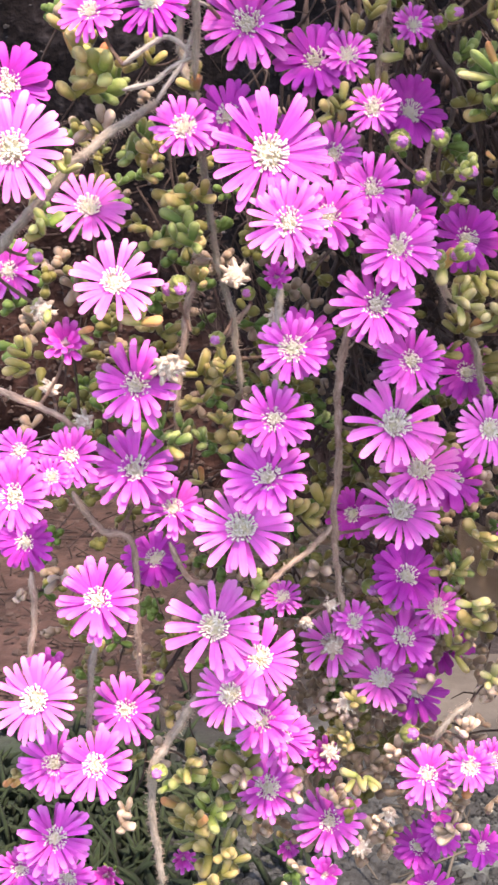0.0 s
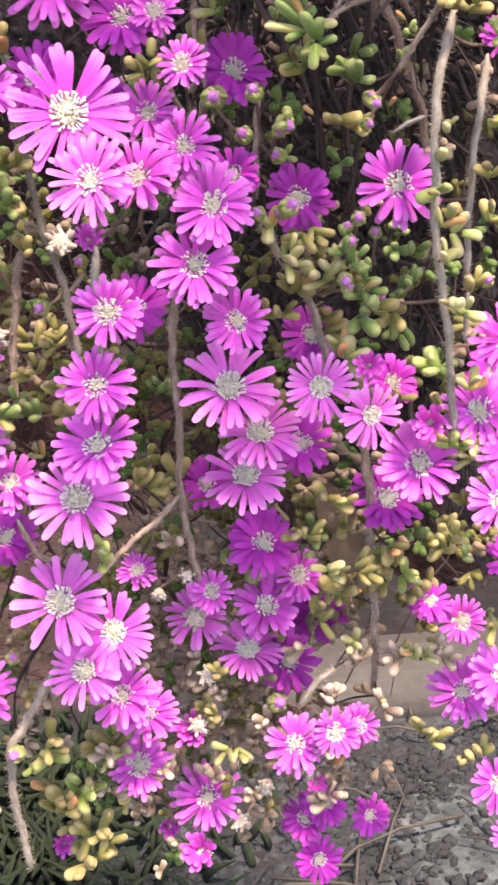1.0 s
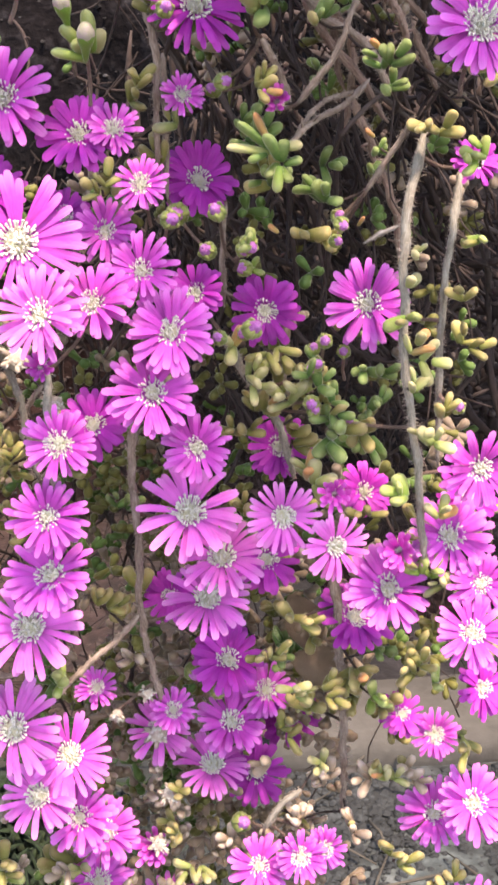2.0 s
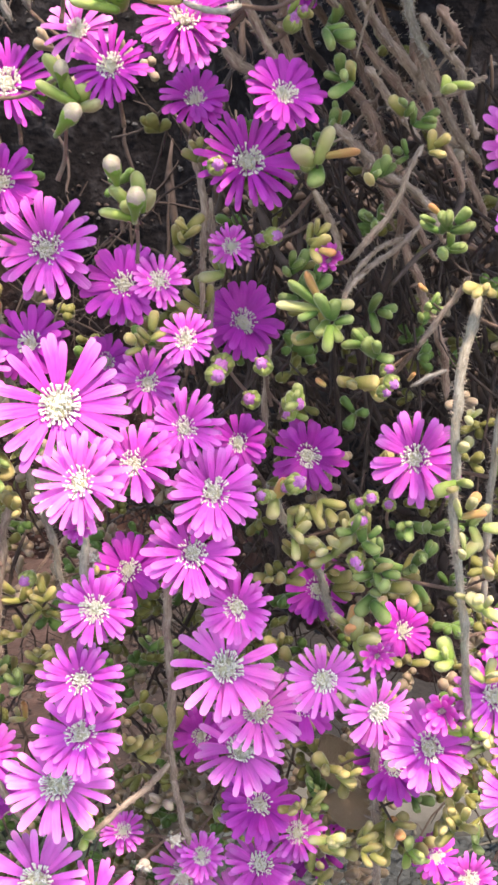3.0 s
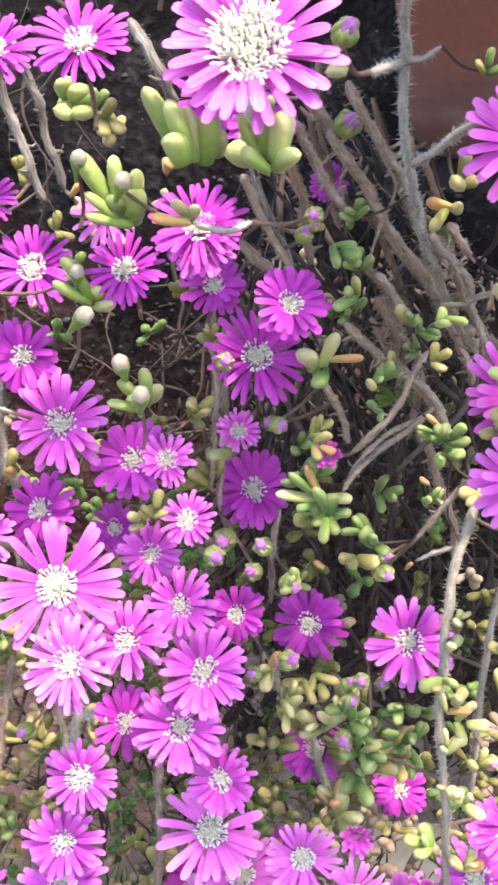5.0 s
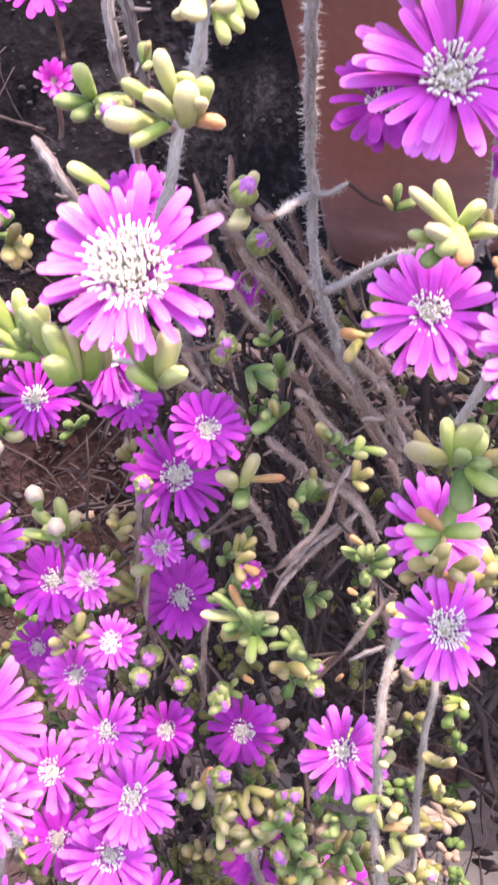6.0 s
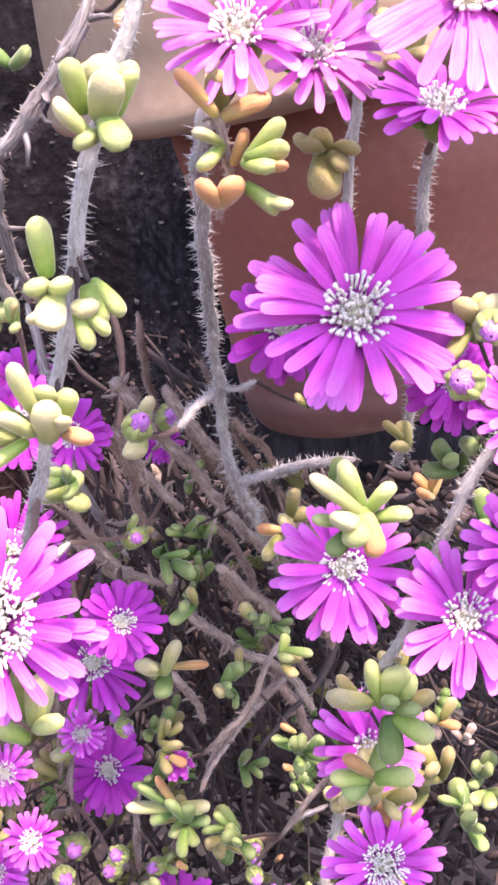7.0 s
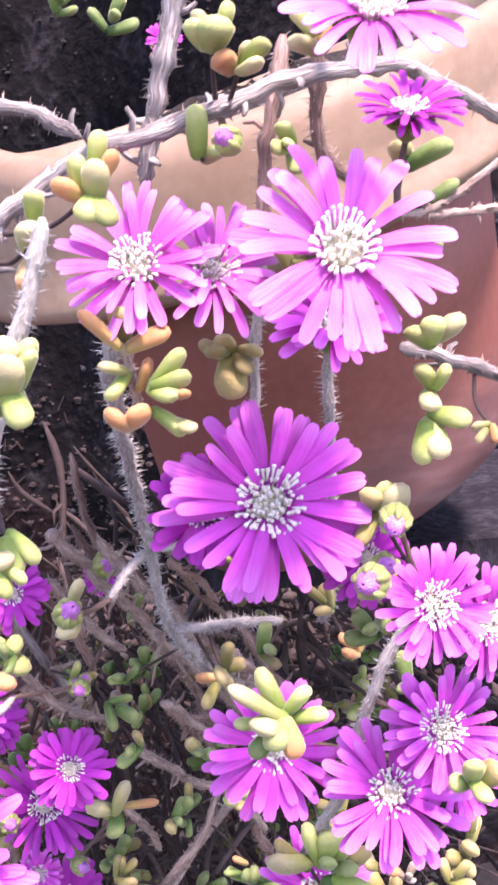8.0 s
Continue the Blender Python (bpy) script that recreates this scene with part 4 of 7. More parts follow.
stem('bare', 0.43, [(0.0564, 0.2960, 0.5095), (0.0596, 0.2980, 0.5122), (0.0623, 0.3000, 0.5149)])
stem('bare', 0.68, [(0.0457, 0.2900, 0.4940), (0.0476, 0.2950, 0.4921), (0.0508, 0.3000, 0.4913)])
stem('bare', 1.00, [(0.0570, 0.2980, 0.4593), (0.0592, 0.3007, 0.4542), (0.0618, 0.3033, 0.4489), (0.0638, 0.3060, 0.4426)])


# ---- dry undergrowth ----
def crooked_twig(b, p, d, ln, r, stray, rng):
    """A dry twig that wanders as it hangs, with a side shoot or two."""
    pts = [p]
    for k in range(6):
        d = (d + Vector((rng.gauss(0, stray), rng.gauss(0, stray * 0.5), rng.gauss(0, stray * 0.6)))).normalized()
        pts.append(pts[-1] + d * ln / 6)
    line = spline(pts, 2)
    b.tube(line, [r * (0.3, 0.7, 1.0)[min(k, 2)] * (1 - 0.05 * k) * rng.uniform(0.8, 1.25) for k in range(len(line))], 5, 0.18, rng)
    for k in range(2):
        i = rng.randrange(2, len(line) - 1)
        o = (Vector((rng.gauss(0, 1), rng.gauss(-0.3, 0.6), rng.gauss(0, 0.8))).normalized() + d * 0.6).normalized()
        b.tube([line[i], line[i] + o * ln * 0.05, line[i] + o * ln * 0.09 + d * ln * 0.04], [r * 0.6, r * 0.45, r * 0.25], 4, 0.2, rng)
    return pts


def dry_tangle(b):
    rng = random.Random(21)
    for i in range(230):
        right = rng.random() < 0.5
        x = rng.uniform(0.035, 0.125) if right else rng.uniform(-0.06, 0.06)
        z = rng.uniform(0.40, 0.52) if right else rng.uniform(0.27, 0.52)
        if rng.random() < (0.55 if not right and z > 0.39 else 0.5 if x > 0.055 and z < 0.465 else 0.0):
            continue
        if x > 0.062 and z > 0.495:
            z -= 0.06
        p = Vector((x, rng.uniform(0.325, 0.40), z))
        d = Vector((rng.gauss(0.35 if right else 0.05, 0.3), rng.gauss(0, 0.2), -1)).normalized()
        pts = crooked_twig(b, p, d, rng.uniform(0.03, 0.09), rng.choice((0.0005, 0.0006, 0.0008, 0.0010, 0.0013)) * (1.0 if right else 0.6), 0.3, rng)
        if i % 3 == 0:
            REACH.extend(pts)


def deep_tangle(b):
    """Finer litter of twigs at the back of the plant."""
    rng = random.Random(22)
    for i in range(400):
        p = Vector((rng.uniform(-0.05, 0.12), rng.uniform(0.345, 0.43), rng.uniform(0.42, 0.60)))
        if i > 110:
            p = Vector((rng.uniform(-0.01, 0.14), rng.uniform(0.36, 0.46), rng.uniform(0.27, 0.47)))
        if p.x > 0.05 and p.z > 0.52:
            p.z -= 0.09
        if (p.x < 0.045 and p.z > 0.43 and i % 3) or (p.x > 0.04 and p.z > 0.34 and i % 2):
            continue
        d = Vector((rng.gauss(0.3, 0.4), rng.gauss(0, 0.15), -1)).normalized()
        crooked_twig(b, p, d, rng.uniform(0.03, 0.08), rng.choice((0.0002, 0.0003, 0.0004, 0.0006, 0.0009)), 0.32, rng)


def litter():
    """Dead leaves and broken twigs matted at the back, under the pot."""
    rng, b = random.Random(23), Build()
    for i in range(1500):
        c = Vector((rng.uniform(0.035, 0.17), rng.uniform(0.38, 0.48), rng.uniform(0.30, 0.465)))
        c.z -= 0.5 * max(0.0, 0.07 - c.x)
        d = Vector((rng.gauss(0, 1), rng.gauss(-0.3, 0.5), rng.gauss(-0.4, 0.8))).normalized()
        ln, r = rng.uniform(0.004, 0.010), rng.uniform(0.0009, 0.0019)
        b.tube([c, c + d * ln * 0.3, c + d * ln * 0.7, c + d * ln], [r * 0.4, r, r * 1.1, r * 0.3], 5, 0.2, rng)
    for i in range(170):
        p = Vector((rng.uniform(0.02, 0.15), rng.uniform(0.37, 0.47), rng.uniform(0.36, 0.48)))
        crooked_twig(b, p, Vector((rng.gauss(0.3, 0.5), 0, -1)).normalized(), rng.uniform(0.04, 0.09), rng.choice((0.0006, 0.001, 0.0015)), 0.3, rng)
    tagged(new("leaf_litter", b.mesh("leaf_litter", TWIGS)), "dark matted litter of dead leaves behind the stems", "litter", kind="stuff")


litter()
TANGLE = Build()
dry_tangle(TANGLE)
deep_tangle(TANGLE)
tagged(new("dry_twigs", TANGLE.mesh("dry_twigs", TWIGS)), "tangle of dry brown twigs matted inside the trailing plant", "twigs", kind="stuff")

# ---- leaves ----
LEAF_FAT = 0.275


def leaf_mesh(tint, k):
    """A plump finger-like leaf along +z, blunt at the tip, a little bent; unit length."""
    rng = random.Random(100 + k)
    rings = []
    fat, bend = LEAF_FAT * rng.uniform(0.9, 1.12), rng.uniform(-0.22, 0.22)
    prof = ((0.0, 0.15), (0.02, 0.48), (0.08, 0.70), (0.24, 0.82), (0.45, 0.93), (0.66, 1.0), (0.80, 0.97), (0.91, 0.78), (0.97, 0.48), (1.0, 0.12))
    for t, r in prof:
        cx = bend * t * t
        rings.append([(cx + fat * 0.66 * r * math.cos(a), fat * r * math.sin(a) + 0.12 * bend * t, t) for a in (2 * math.pi * j / 8 for j in range(8))])
    return Build().rings(rings).mesh("leaf", LEAF[tint] if tint in LEAF else RED_TIP)


LEAVES = {t: [leaf_mesh(t, 10 * i + k) for k in range(3)] for i, t in enumerate(("g", "y", "o", "r", "t", "x", "p"))}
LEAF_LABEL = {
    "g": "cluster of plump fresh green succulent leaves", "y": "cluster of plump yellow-green succulent leaves",
    "p": "cluster of plump pale straw-green succulent leaves", "o": "cluster of dull olive succulent leaves", "r": "cluster of succulent leaves flushed orange and red",
    "t": "cluster of small tan, drying succulent leaves",
}
SHOOTS = {}


def nearest(p, limit):
    best, where = limit, None
    for q in REACH:
        dd = (q - p).length
        if dd < best:
            best, where = dd, q
    return where


def twig(p, limit, r, parent, mat, away):
    """A short curved stalk from p to the nearest stem, in the parent's own space."""
    q = nearest(p, limit) or p + away
    inv = parent.matrix_basis.inverted()
    mid = (p + q) / 2 + Vector((0, 0.75, -0.35)) * (p - q).length * 0.35
    k = 1 / parent.matrix_basis.to_scale().x
    pts = [inv @ v for v in spline([p, mid, q], 4)]
    return part("stalk", Build().tube(pts, [r * k * (0.85 + 0.03 * i) for i in range(len(pts))], 6, 0.08, random.Random(3)).mesh("stalk", mat), parent)


def shoot_master(tint, n, kind):
    rng = random.Random(hash_of(tint) + n * 7 + kind)
    thing = tagged(new("leaf_cluster"), LEAF_LABEL[tint], "leaves", "leaf clusters of the trailing plant")
    heads = 1 if n < 5 else 2 if n < 8 else 3
    for i in range(n):
        head, k = i % heads, i // heads
        node = k // 2
        out = Matrix.Identity(4)
        if heads > 1:
            turn = 6.283 * head / heads + 0.7 * kind
            out = Matrix.Translation((0.23 * math.cos(turn), 0.23 * math.sin(turn), 0.1 * head)) @ Matrix.Rotation(turn, 4, "Z") @ Matrix.Rotation(0.5, 4, "Y")
        a = math.pi * (k % 2) + node * 1.571 + rng.uniform(-0.35, 0.35)
        tilt = rng.uniform(0.5, 1.1) - 0.25 * node if n > 1 else 0.2
        t = tint
        if rng.random() < 0.1:
            t = {"g": "o", "y": "o", "o": "r", "r": "y", "t": "o", "p": "r"}[tint]
            if tint == "o" and rng.random() < 0.3:
                t = "x"
        ln = max(rng.uniform(0.42, 0.62) * (1.0 - 0.12 * node) * (1.0, 0.82, 0.7)[heads - 1], 0.26)
        m = Matrix.Rotation(a, 4, "Z") @ Matrix.Rotation(tilt, 4, "Y") @ Matrix.Rotation(rng.uniform(-0.5, 0.5), 4, "Z") @ Matrix.Scale(ln, 4)
        part("leaf", LEAVES[t][rng.randrange(3)], thing, m=out @ Matrix.Translation((0, 0, -0.28 + 0.2 * node)) @ m)
    return thing


def hash_of(s):
    return sum(ord(c) * (i + 3) for i, c in enumerate(s))


COUNT = [0]


def aim(direction, spin):
    return direction.to_track_quat("Z", "Y").to_matrix().to_4x4() @ Matrix.Rotation(spin, 4, "Z")


def shoot(x, y, z, size, tint, n):
    """A cluster of n leaves, size mm across."""
    COUNT[0] += 1
    rng = random.Random(COUNT[0])
    d = Vector((rng.gauss(0, 0.55), -0.6 + rng.gauss(0, 0.3), 0.65 + rng.gauss(0, 0.5))).normalized()
    m = Matrix.Translation((x, y, z)) @ aim(d, rng.uniform(0, 6.28)) @ Matrix.Scale(size / 1000 * 1.25, 4)
    key = (tint, n, COUNT[0] % 3)
    if key in SHOOTS:
        ob = copy_thing(SHOOTS[key], m @ Matrix.Scale(1 / SHOOTS[key].scale.x, 4))
    else:
        ob = SHOOTS[key] = shoot_master(*key)
        ob.matrix_basis = m
    return ob, Vector((x, y, z)), d


SPRIGS = []


def sprig(x, y, z, size, tint, n):
    """A leaf cluster with a short stalk to the nearest stem."""
    ob, p, d = shoot(x, y, z, size, tint, n + (2 if size > 8.5 else 0))
    k = size / 1000 * 1.25
    base = p - d * k * 0.27
    SPRIGS.append((ob, base + d * k * 0.06, 0.00016 + 0.016 * k, -d * k * 0.05 + Vector((0, 0.001, -0.001))))


sprig(-0.0398, 0.3000, 0.4390, 15.1, 'o', 6)
sprig(-0.0352, 0.3050, 0.4321, 14.0, 'g', 5)
sprig(-0.0267, 0.2850, 0.4211, 10.6, 'g', 4)
sprig(-0.0190, 0.2900, 0.4239, 9.4, 'o', 4)
sprig(-0.0165, 0.2850, 0.3999, 13.0, 'g', 6)
sprig(-0.0183, 0.2950, 0.4079, 9.8, 'o', 4)
sprig(-0.0463, 0.2650, 0.4059, 8.9, 'y', 3)
sprig(-0.0399, 0.2650, 0.4195, 7.5, 'p', 3)
sprig(-0.0137, 0.2950, 0.4353, 8.1, 'o', 3)
sprig(-0.0259, 0.2900, 0.3474, 11.8, 'g', 5)
sprig(-0.0193, 0.2900, 0.3467, 10.3, 'g', 4)
sprig(-0.0062, 0.2950, 0.3433, 12.0, 'o', 5)
sprig(0.0021, 0.2850, 0.3065, 9.1, 'y', 4)
sprig(-0.0381, 0.2700, 0.3789, 6.1, 'p', 2)
sprig(-0.0251, 0.2680, 0.3838, 7.9, 'p', 3)
sprig(-0.0499, 0.2750, 0.3841, 7.4, 'y', 3)
sprig(0.0353, 0.3000, 0.4422, 8.2, 'p', 3)
sprig(0.0548, 0.3100, 0.4413, 11.3, 'g', 5)
sprig(0.0207, 0.3000, 0.4271, 8.3, 'o', 3)
sprig(0.0279, 0.3100, 0.4466, 8.4, 'o', 3)
sprig(0.0556, 0.3100, 0.4057, 7.3, 'y', 2)
sprig(0.0554, 0.2970, 0.3744, 10.2, 'o', 5)
sprig(0.0661, 0.3100, 0.3608, 12.3, 'o', 4)
sprig(0.0192, 0.3100, 0.3164, 14.5, 'o', 4)
sprig(-0.0146, 0.2950, 0.3328, 7.6, 'p', 3)
sprig(-0.0358, 0.2900, 0.3209, 4.6, 'o', 1)
sprig(-0.0495, 0.2900, 0.3049, 10.8, 't', 5)
sprig(-0.0619, 0.2850, 0.3023, 7.1, 't', 4)
sprig(-0.0429, 0.2850, 0.2841, 9.3, 'o', 4)
sprig(-0.0065, 0.2900, 0.2757, 7.4, 't', 3)
sprig(-0.0219, 0.2900, 0.2619, 8.1, 'o', 3)
sprig(-0.0163, 0.2850, 0.2492, 9.7, 'o', 3)
sprig(-0.0634, 0.2750, 0.2526, 9.4, 'o', 3)
sprig(-0.0192, 0.3000, 0.2203, 13.8, 'o', 5)
sprig(-0.0146, 0.3100, 0.1996, 16.2, 'o', 6)
sprig(-0.0036, 0.3050, 0.2351, 13.8, 'o', 5)
sprig(0.0340, 0.3000, 0.2316, 10.2, 'p', 4)
sprig(0.0438, 0.3000, 0.2426, 7.9, 't', 4)
sprig(0.0645, 0.2970, 0.2535, 7.8, 't', 3)
sprig(0.0650, 0.3100, 0.2809, 13.4, 'o', 5)
sprig(0.0610, 0.3200, 0.2927, 11.9, 'g', 4)
sprig(0.0697, 0.3150, 0.3007, 10.0, 'o', 4)
sprig(0.0654, 0.3100, 0.3259, 7.5, 't', 4)
sprig(-0.0132, 0.3000, 0.3863, 10.2, 'o', 4)
sprig(-0.0123, 0.3050, 0.3607, 12.2, 'o', 5)
sprig(-0.0095, 0.3100, 0.3544, 9.3, 'o', 4)
sprig(0.0189, 0.3000, 0.3025, 7.4, 't', 4)
sprig(0.0292, 0.3100, 0.2479, 9.4, 't', 5)
sprig(0.0286, 0.3150, 0.2174, 8.4, 't', 5)
sprig(0.0404, 0.3180, 0.1976, 11.5, 't', 6)
sprig(-0.0370, 0.2900, 0.2259, 10.4, 't', 5)
sprig(-0.0108, 0.3000, 0.1948, 14.1, 'o', 5)
sprig(0.0016, 0.3100, 0.2126, 12.5, 'o', 4)
sprig(0.0695, 0.3050, 0.4136, 11.3, 'o', 5)
sprig(0.0845, 0.3100, 0.4283, 8.5, 'g', 5)
sprig(0.0739, 0.3100, 0.4294, 8.5, 'g', 4)
sprig(0.0882, 0.2750, 0.4086, 6.4, 'p', 2)
sprig(0.0858, 0.2720, 0.3996, 7.7, 'y', 3)
sprig(0.0886, 0.2720, 0.3864, 7.9, 'p', 3)
sprig(0.0921, 0.2720, 0.3728, 9.3, 'p', 4)
sprig(0.0861, 0.2750, 0.3583, 8.2, 'y', 4)
sprig(0.0965, 0.2750, 0.3534, 8.3, 'p', 4)
sprig(0.0988, 0.2800, 0.3321, 8.6, 'p', 4)
sprig(0.1046, 0.2900, 0.4135, 6.8, 'y', 3)
sprig(0.1010, 0.2850, 0.4036, 8.1, 'o', 3)
sprig(0.1047, 0.2880, 0.3909, 9.7, 'o', 4)
sprig(0.0978, 0.2800, 0.3769, 8.2, 'o', 4)
sprig(0.0723, 0.2850, 0.3706, 15.3, 'g', 6)
sprig(0.0665, 0.2850, 0.3593, 11.3, 'p', 5)
sprig(0.0815, 0.3000, 0.3664, 11.8, 'o', 4)
sprig(0.0986, 0.2850, 0.3175, 8.9, 'o', 4)
sprig(0.0958, 0.3000, 0.2992, 12.7, 'o', 5)
sprig(0.0805, 0.3050, 0.2871, 13.0, 'o', 5)
sprig(0.0930, 0.3200, 0.2730, 13.7, 'o', 4)
sprig(0.0715, 0.3000, 0.2628, 8.9, 't', 5)
sprig(0.0830, 0.3000, 0.2639, 11.5, 't', 6)
sprig(0.0953, 0.2950, 0.2660, 10.1, 't', 5)
sprig(0.0790, 0.2950, 0.2493, 9.0, 't', 4)
sprig(0.0913, 0.2900, 0.2432, 11.4, 'o', 4)
sprig(0.1035, 0.2850, 0.2381, 11.3, 'o', 4)
sprig(0.0660, 0.3000, 0.2303, 8.5, 'o', 3)
sprig(0.1085, 0.2900, 0.2771, 11.0, 'o', 4)
sprig(0.0993, 0.2700, 0.4357, 8.6, 'y', 4)
sprig(0.0926, 0.2800, 0.4406, 10.1, 'o', 4)
sprig(0.0043, 0.2950, 0.5159, 10.3, 'g', 5)
sprig(0.0101, 0.2950, 0.5117, 8.1, 'o', 5)
sprig(0.0294, 0.2980, 0.4512, 7.5, 'o', 4)
sprig(0.0200, 0.2850, 0.4301, 8.6, 'o', 4)
sprig(-0.0173, 0.2850, 0.5087, 6.7, 'g', 3)
sprig(-0.0172, 0.2620, 0.4692, 9.6, 'y', 4)
sprig(-0.0233, 0.2950, 0.3967, 9.3, 'g', 4)
sprig(-0.0178, 0.2900, 0.5129, 6.8, 'o', 3)
sprig(0.0629, 0.3200, 0.4936, 7.7, 'g', 3)
sprig(0.0634, 0.3150, 0.4829, 7.6, 'g', 3)
sprig(0.0624, 0.3150, 0.4726, 9.0, 'g', 4)
sprig(0.0759, 0.3050, 0.4662, 6.2, 'g', 3)
sprig(0.0523, 0.2850, 0.4943, 5.6, 'y', 3)
sprig(0.0303, 0.3100, 0.4315, 12.0, 'o', 4)
sprig(0.0521, 0.2850, 0.4163, 7.4, 'y', 3)
sprig(0.0047, 0.2820, 0.5001, 6.2, 'r', 1)
sprig(0.0317, 0.3000, 0.4674, 7.4, 'o', 4)
sprig(0.0220, 0.2950, 0.5044, 5.8, 'o', 3)
sprig(0.0059, 0.3000, 0.3690, 8.3, 'o', 4)
sprig(0.0068, 0.3050, 0.3565, 8.5, 'o', 4)
sprig(-0.0203, 0.2800, 0.3500, 11.9, 'g', 5)
sprig(-0.0120, 0.2850, 0.3473, 8.1, 'g', 4)
sprig(-0.0075, 0.2900, 0.3521, 6.8, 'o', 3)
sprig(0.0200, 0.3050, 0.3461, 8.6, 'g', 4)
sprig(0.0625, 0.2900, 0.3794, 11.8, 'p', 5)
sprig(0.0727, 0.2850, 0.3772, 10.3, 'g', 4)
sprig(0.0440, 0.3000, 0.3300, 8.6, 'o', 4)
sprig(-0.0228, 0.2750, 0.4207, 7.2, 'o', 3)
sprig(0.0763, 0.3100, 0.3922, 8.3, 'o', 4)
sprig(0.0872, 0.2150, 0.5753, 8.5, 'o', 4)
sprig(0.0888, 0.2320, 0.4725, 11.5, 'o', 8)
sprig(0.0882, 0.2400, 0.4675, 13.1, 'o', 6)
sprig(0.0437, 0.2200, 0.5757, 6.6, 'g', 2)
sprig(0.0438, 0.2100, 0.5474, 4.3, 'y', 3)
sprig(0.0812, 0.2550, 0.5265, 6.0, 'g', 3)
sprig(0.0603, 0.2750, 0.4990, 5.7, 'g', 3)
sprig(0.0591, 0.2780, 0.4904, 8.2, 'g', 4)
sprig(0.0604, 0.2780, 0.4827, 8.3, 'g', 3)
sprig(0.0757, 0.2850, 0.4758, 9.8, 'g', 5)
sprig(0.0691, 0.2850, 0.4642, 8.7, 'g', 4)
sprig(0.0796, 0.2800, 0.4700, 7.3, 'o', 3)
sprig(0.0764, 0.2620, 0.5014, 7.5, 'o', 3)
sprig(0.0569, 0.2850, 0.4499, 8.9, 'o', 5)
sprig(0.0840, 0.2800, 0.4497, 7.5, 'g', 4)
sprig(0.0440, 0.2450, 0.5172, 7.6, 'g', 4)
sprig(0.0969, 0.2250, 0.5249, 7.6, 'g', 4)
sprig(0.0919, 0.2350, 0.5260, 7.1, 'o', 3)
sprig(0.0960, 0.2350, 0.5186, 5.4, 'r', 4)
sprig(0.0689, 0.2900, 0.4259, 12.0, 'g', 5)
sprig(0.0887, 0.2000, 0.6001, 7.1, 'p', 4)
sprig(0.0871, 0.2150, 0.5889, 5.9, 'y', 4)
sprig(0.1099, 0.2150, 0.5542, 4.8, 'p', 3)
sprig(0.0673, 0.3000, 0.6129, 8.1, 'g', 4)
sprig(0.0597, 0.2800, 0.6137, 7.3, 'g', 4)
sprig(0.0981, 0.2150, 0.5294, 7.4, 'g', 3)
sprig(0.1040, 0.2000, 0.5159, 8.4, 'y', 4)
sprig(0.1153, 0.2450, 0.4770, 9.5, 'o', 5)
sprig(0.1012, 0.2050, 0.6012, 4.7, 'p', 3)
sprig(0.0840, 0.2350, 0.5191, 7.3, 'g', 3)
sprig(0.1007, 0.2240, 0.5190, 6.9, 'g', 2)
sprig(0.0786, 0.2550, 0.5076, 8.3, 'o', 3)
sprig(0.0784, 0.2600, 0.4823, 6.6, 'y', 3)
sprig(0.0813, 0.2750, 0.4553, 9.7, 'g', 4)
sprig(0.0796, 0.2770, 0.4578, 6.1, 'r', 1)
sprig(0.1107, 0.2350, 0.4789, 6.8, 'o', 3)
sprig(0.1096, 0.2380, 0.4679, 8.1, 'y', 5)
sprig(0.1080, 0.2450, 0.4670, 7.3, 'g', 4)
sprig(0.1043, 0.2400, 0.4765, 3.9, 't', 4)
sprig(0.0988, 0.2320, 0.4841, 5.7, 'o', 3)
sprig(0.0882, 0.2360, 0.5029, 8.5, 'o', 4)
sprig(0.0931, 0.2400, 0.4896, 6.9, 'o', 4)
sprig(0.1016, 0.2600, 0.4563, 12.5, 'o', 5)
sprig(0.1103, 0.2620, 0.4475, 11.6, 'g', 5)
sprig(0.0926, 0.2600, 0.4646, 7.0, 't', 5)
sprig(0.0587, 0.2920, 0.4177, 4.4, 'r', 1)
sprig(0.0786, 0.2920, 0.4191, 4.6, 'r', 1)
sprig(0.0809, 0.2950, 0.4385, 5.5, 'r', 1)
sprig(0.0834, 0.2950, 0.4344, 6.3, 'g', 4)
sprig(0.0689, 0.3000, 0.4523, 6.3, 'g', 3)
sprig(0.0891, 0.2750, 0.4149, 5.8, 'p', 3)
sprig(0.0913, 0.2750, 0.3918, 9.9, 'p', 5)
sprig(0.0542, 0.2900, 0.3828, 10.6, 'p', 5)
sprig(0.0580, 0.2920, 0.3863, 10.6, 'o', 5)
sprig(0.0484, 0.2900, 0.3911, 7.9, 'p', 3)
sprig(0.0673, 0.2870, 0.3847, 12.5, 'g', 6)
sprig(0.0822, 0.2900, 0.3833, 10.5, 'g', 5)
sprig(0.0825, 0.2920, 0.3746, 8.6, 'g', 4)
sprig(0.0936, 0.2800, 0.3359, 8.6, 'y', 5)
sprig(0.0927, 0.2850, 0.3077, 11.9, 'o', 6)
sprig(0.0981, 0.2800, 0.3047, 7.5, 'y', 3)
sprig(0.0781, 0.2900, 0.3002, 12.1, 'o', 5)
sprig(0.0726, 0.2900, 0.2966, 10.7, 'o', 4)
sprig(0.0847, 0.2900, 0.2933, 9.3, 'y', 4)
sprig(0.0643, 0.2950, 0.2942, 9.4, 'p', 4)
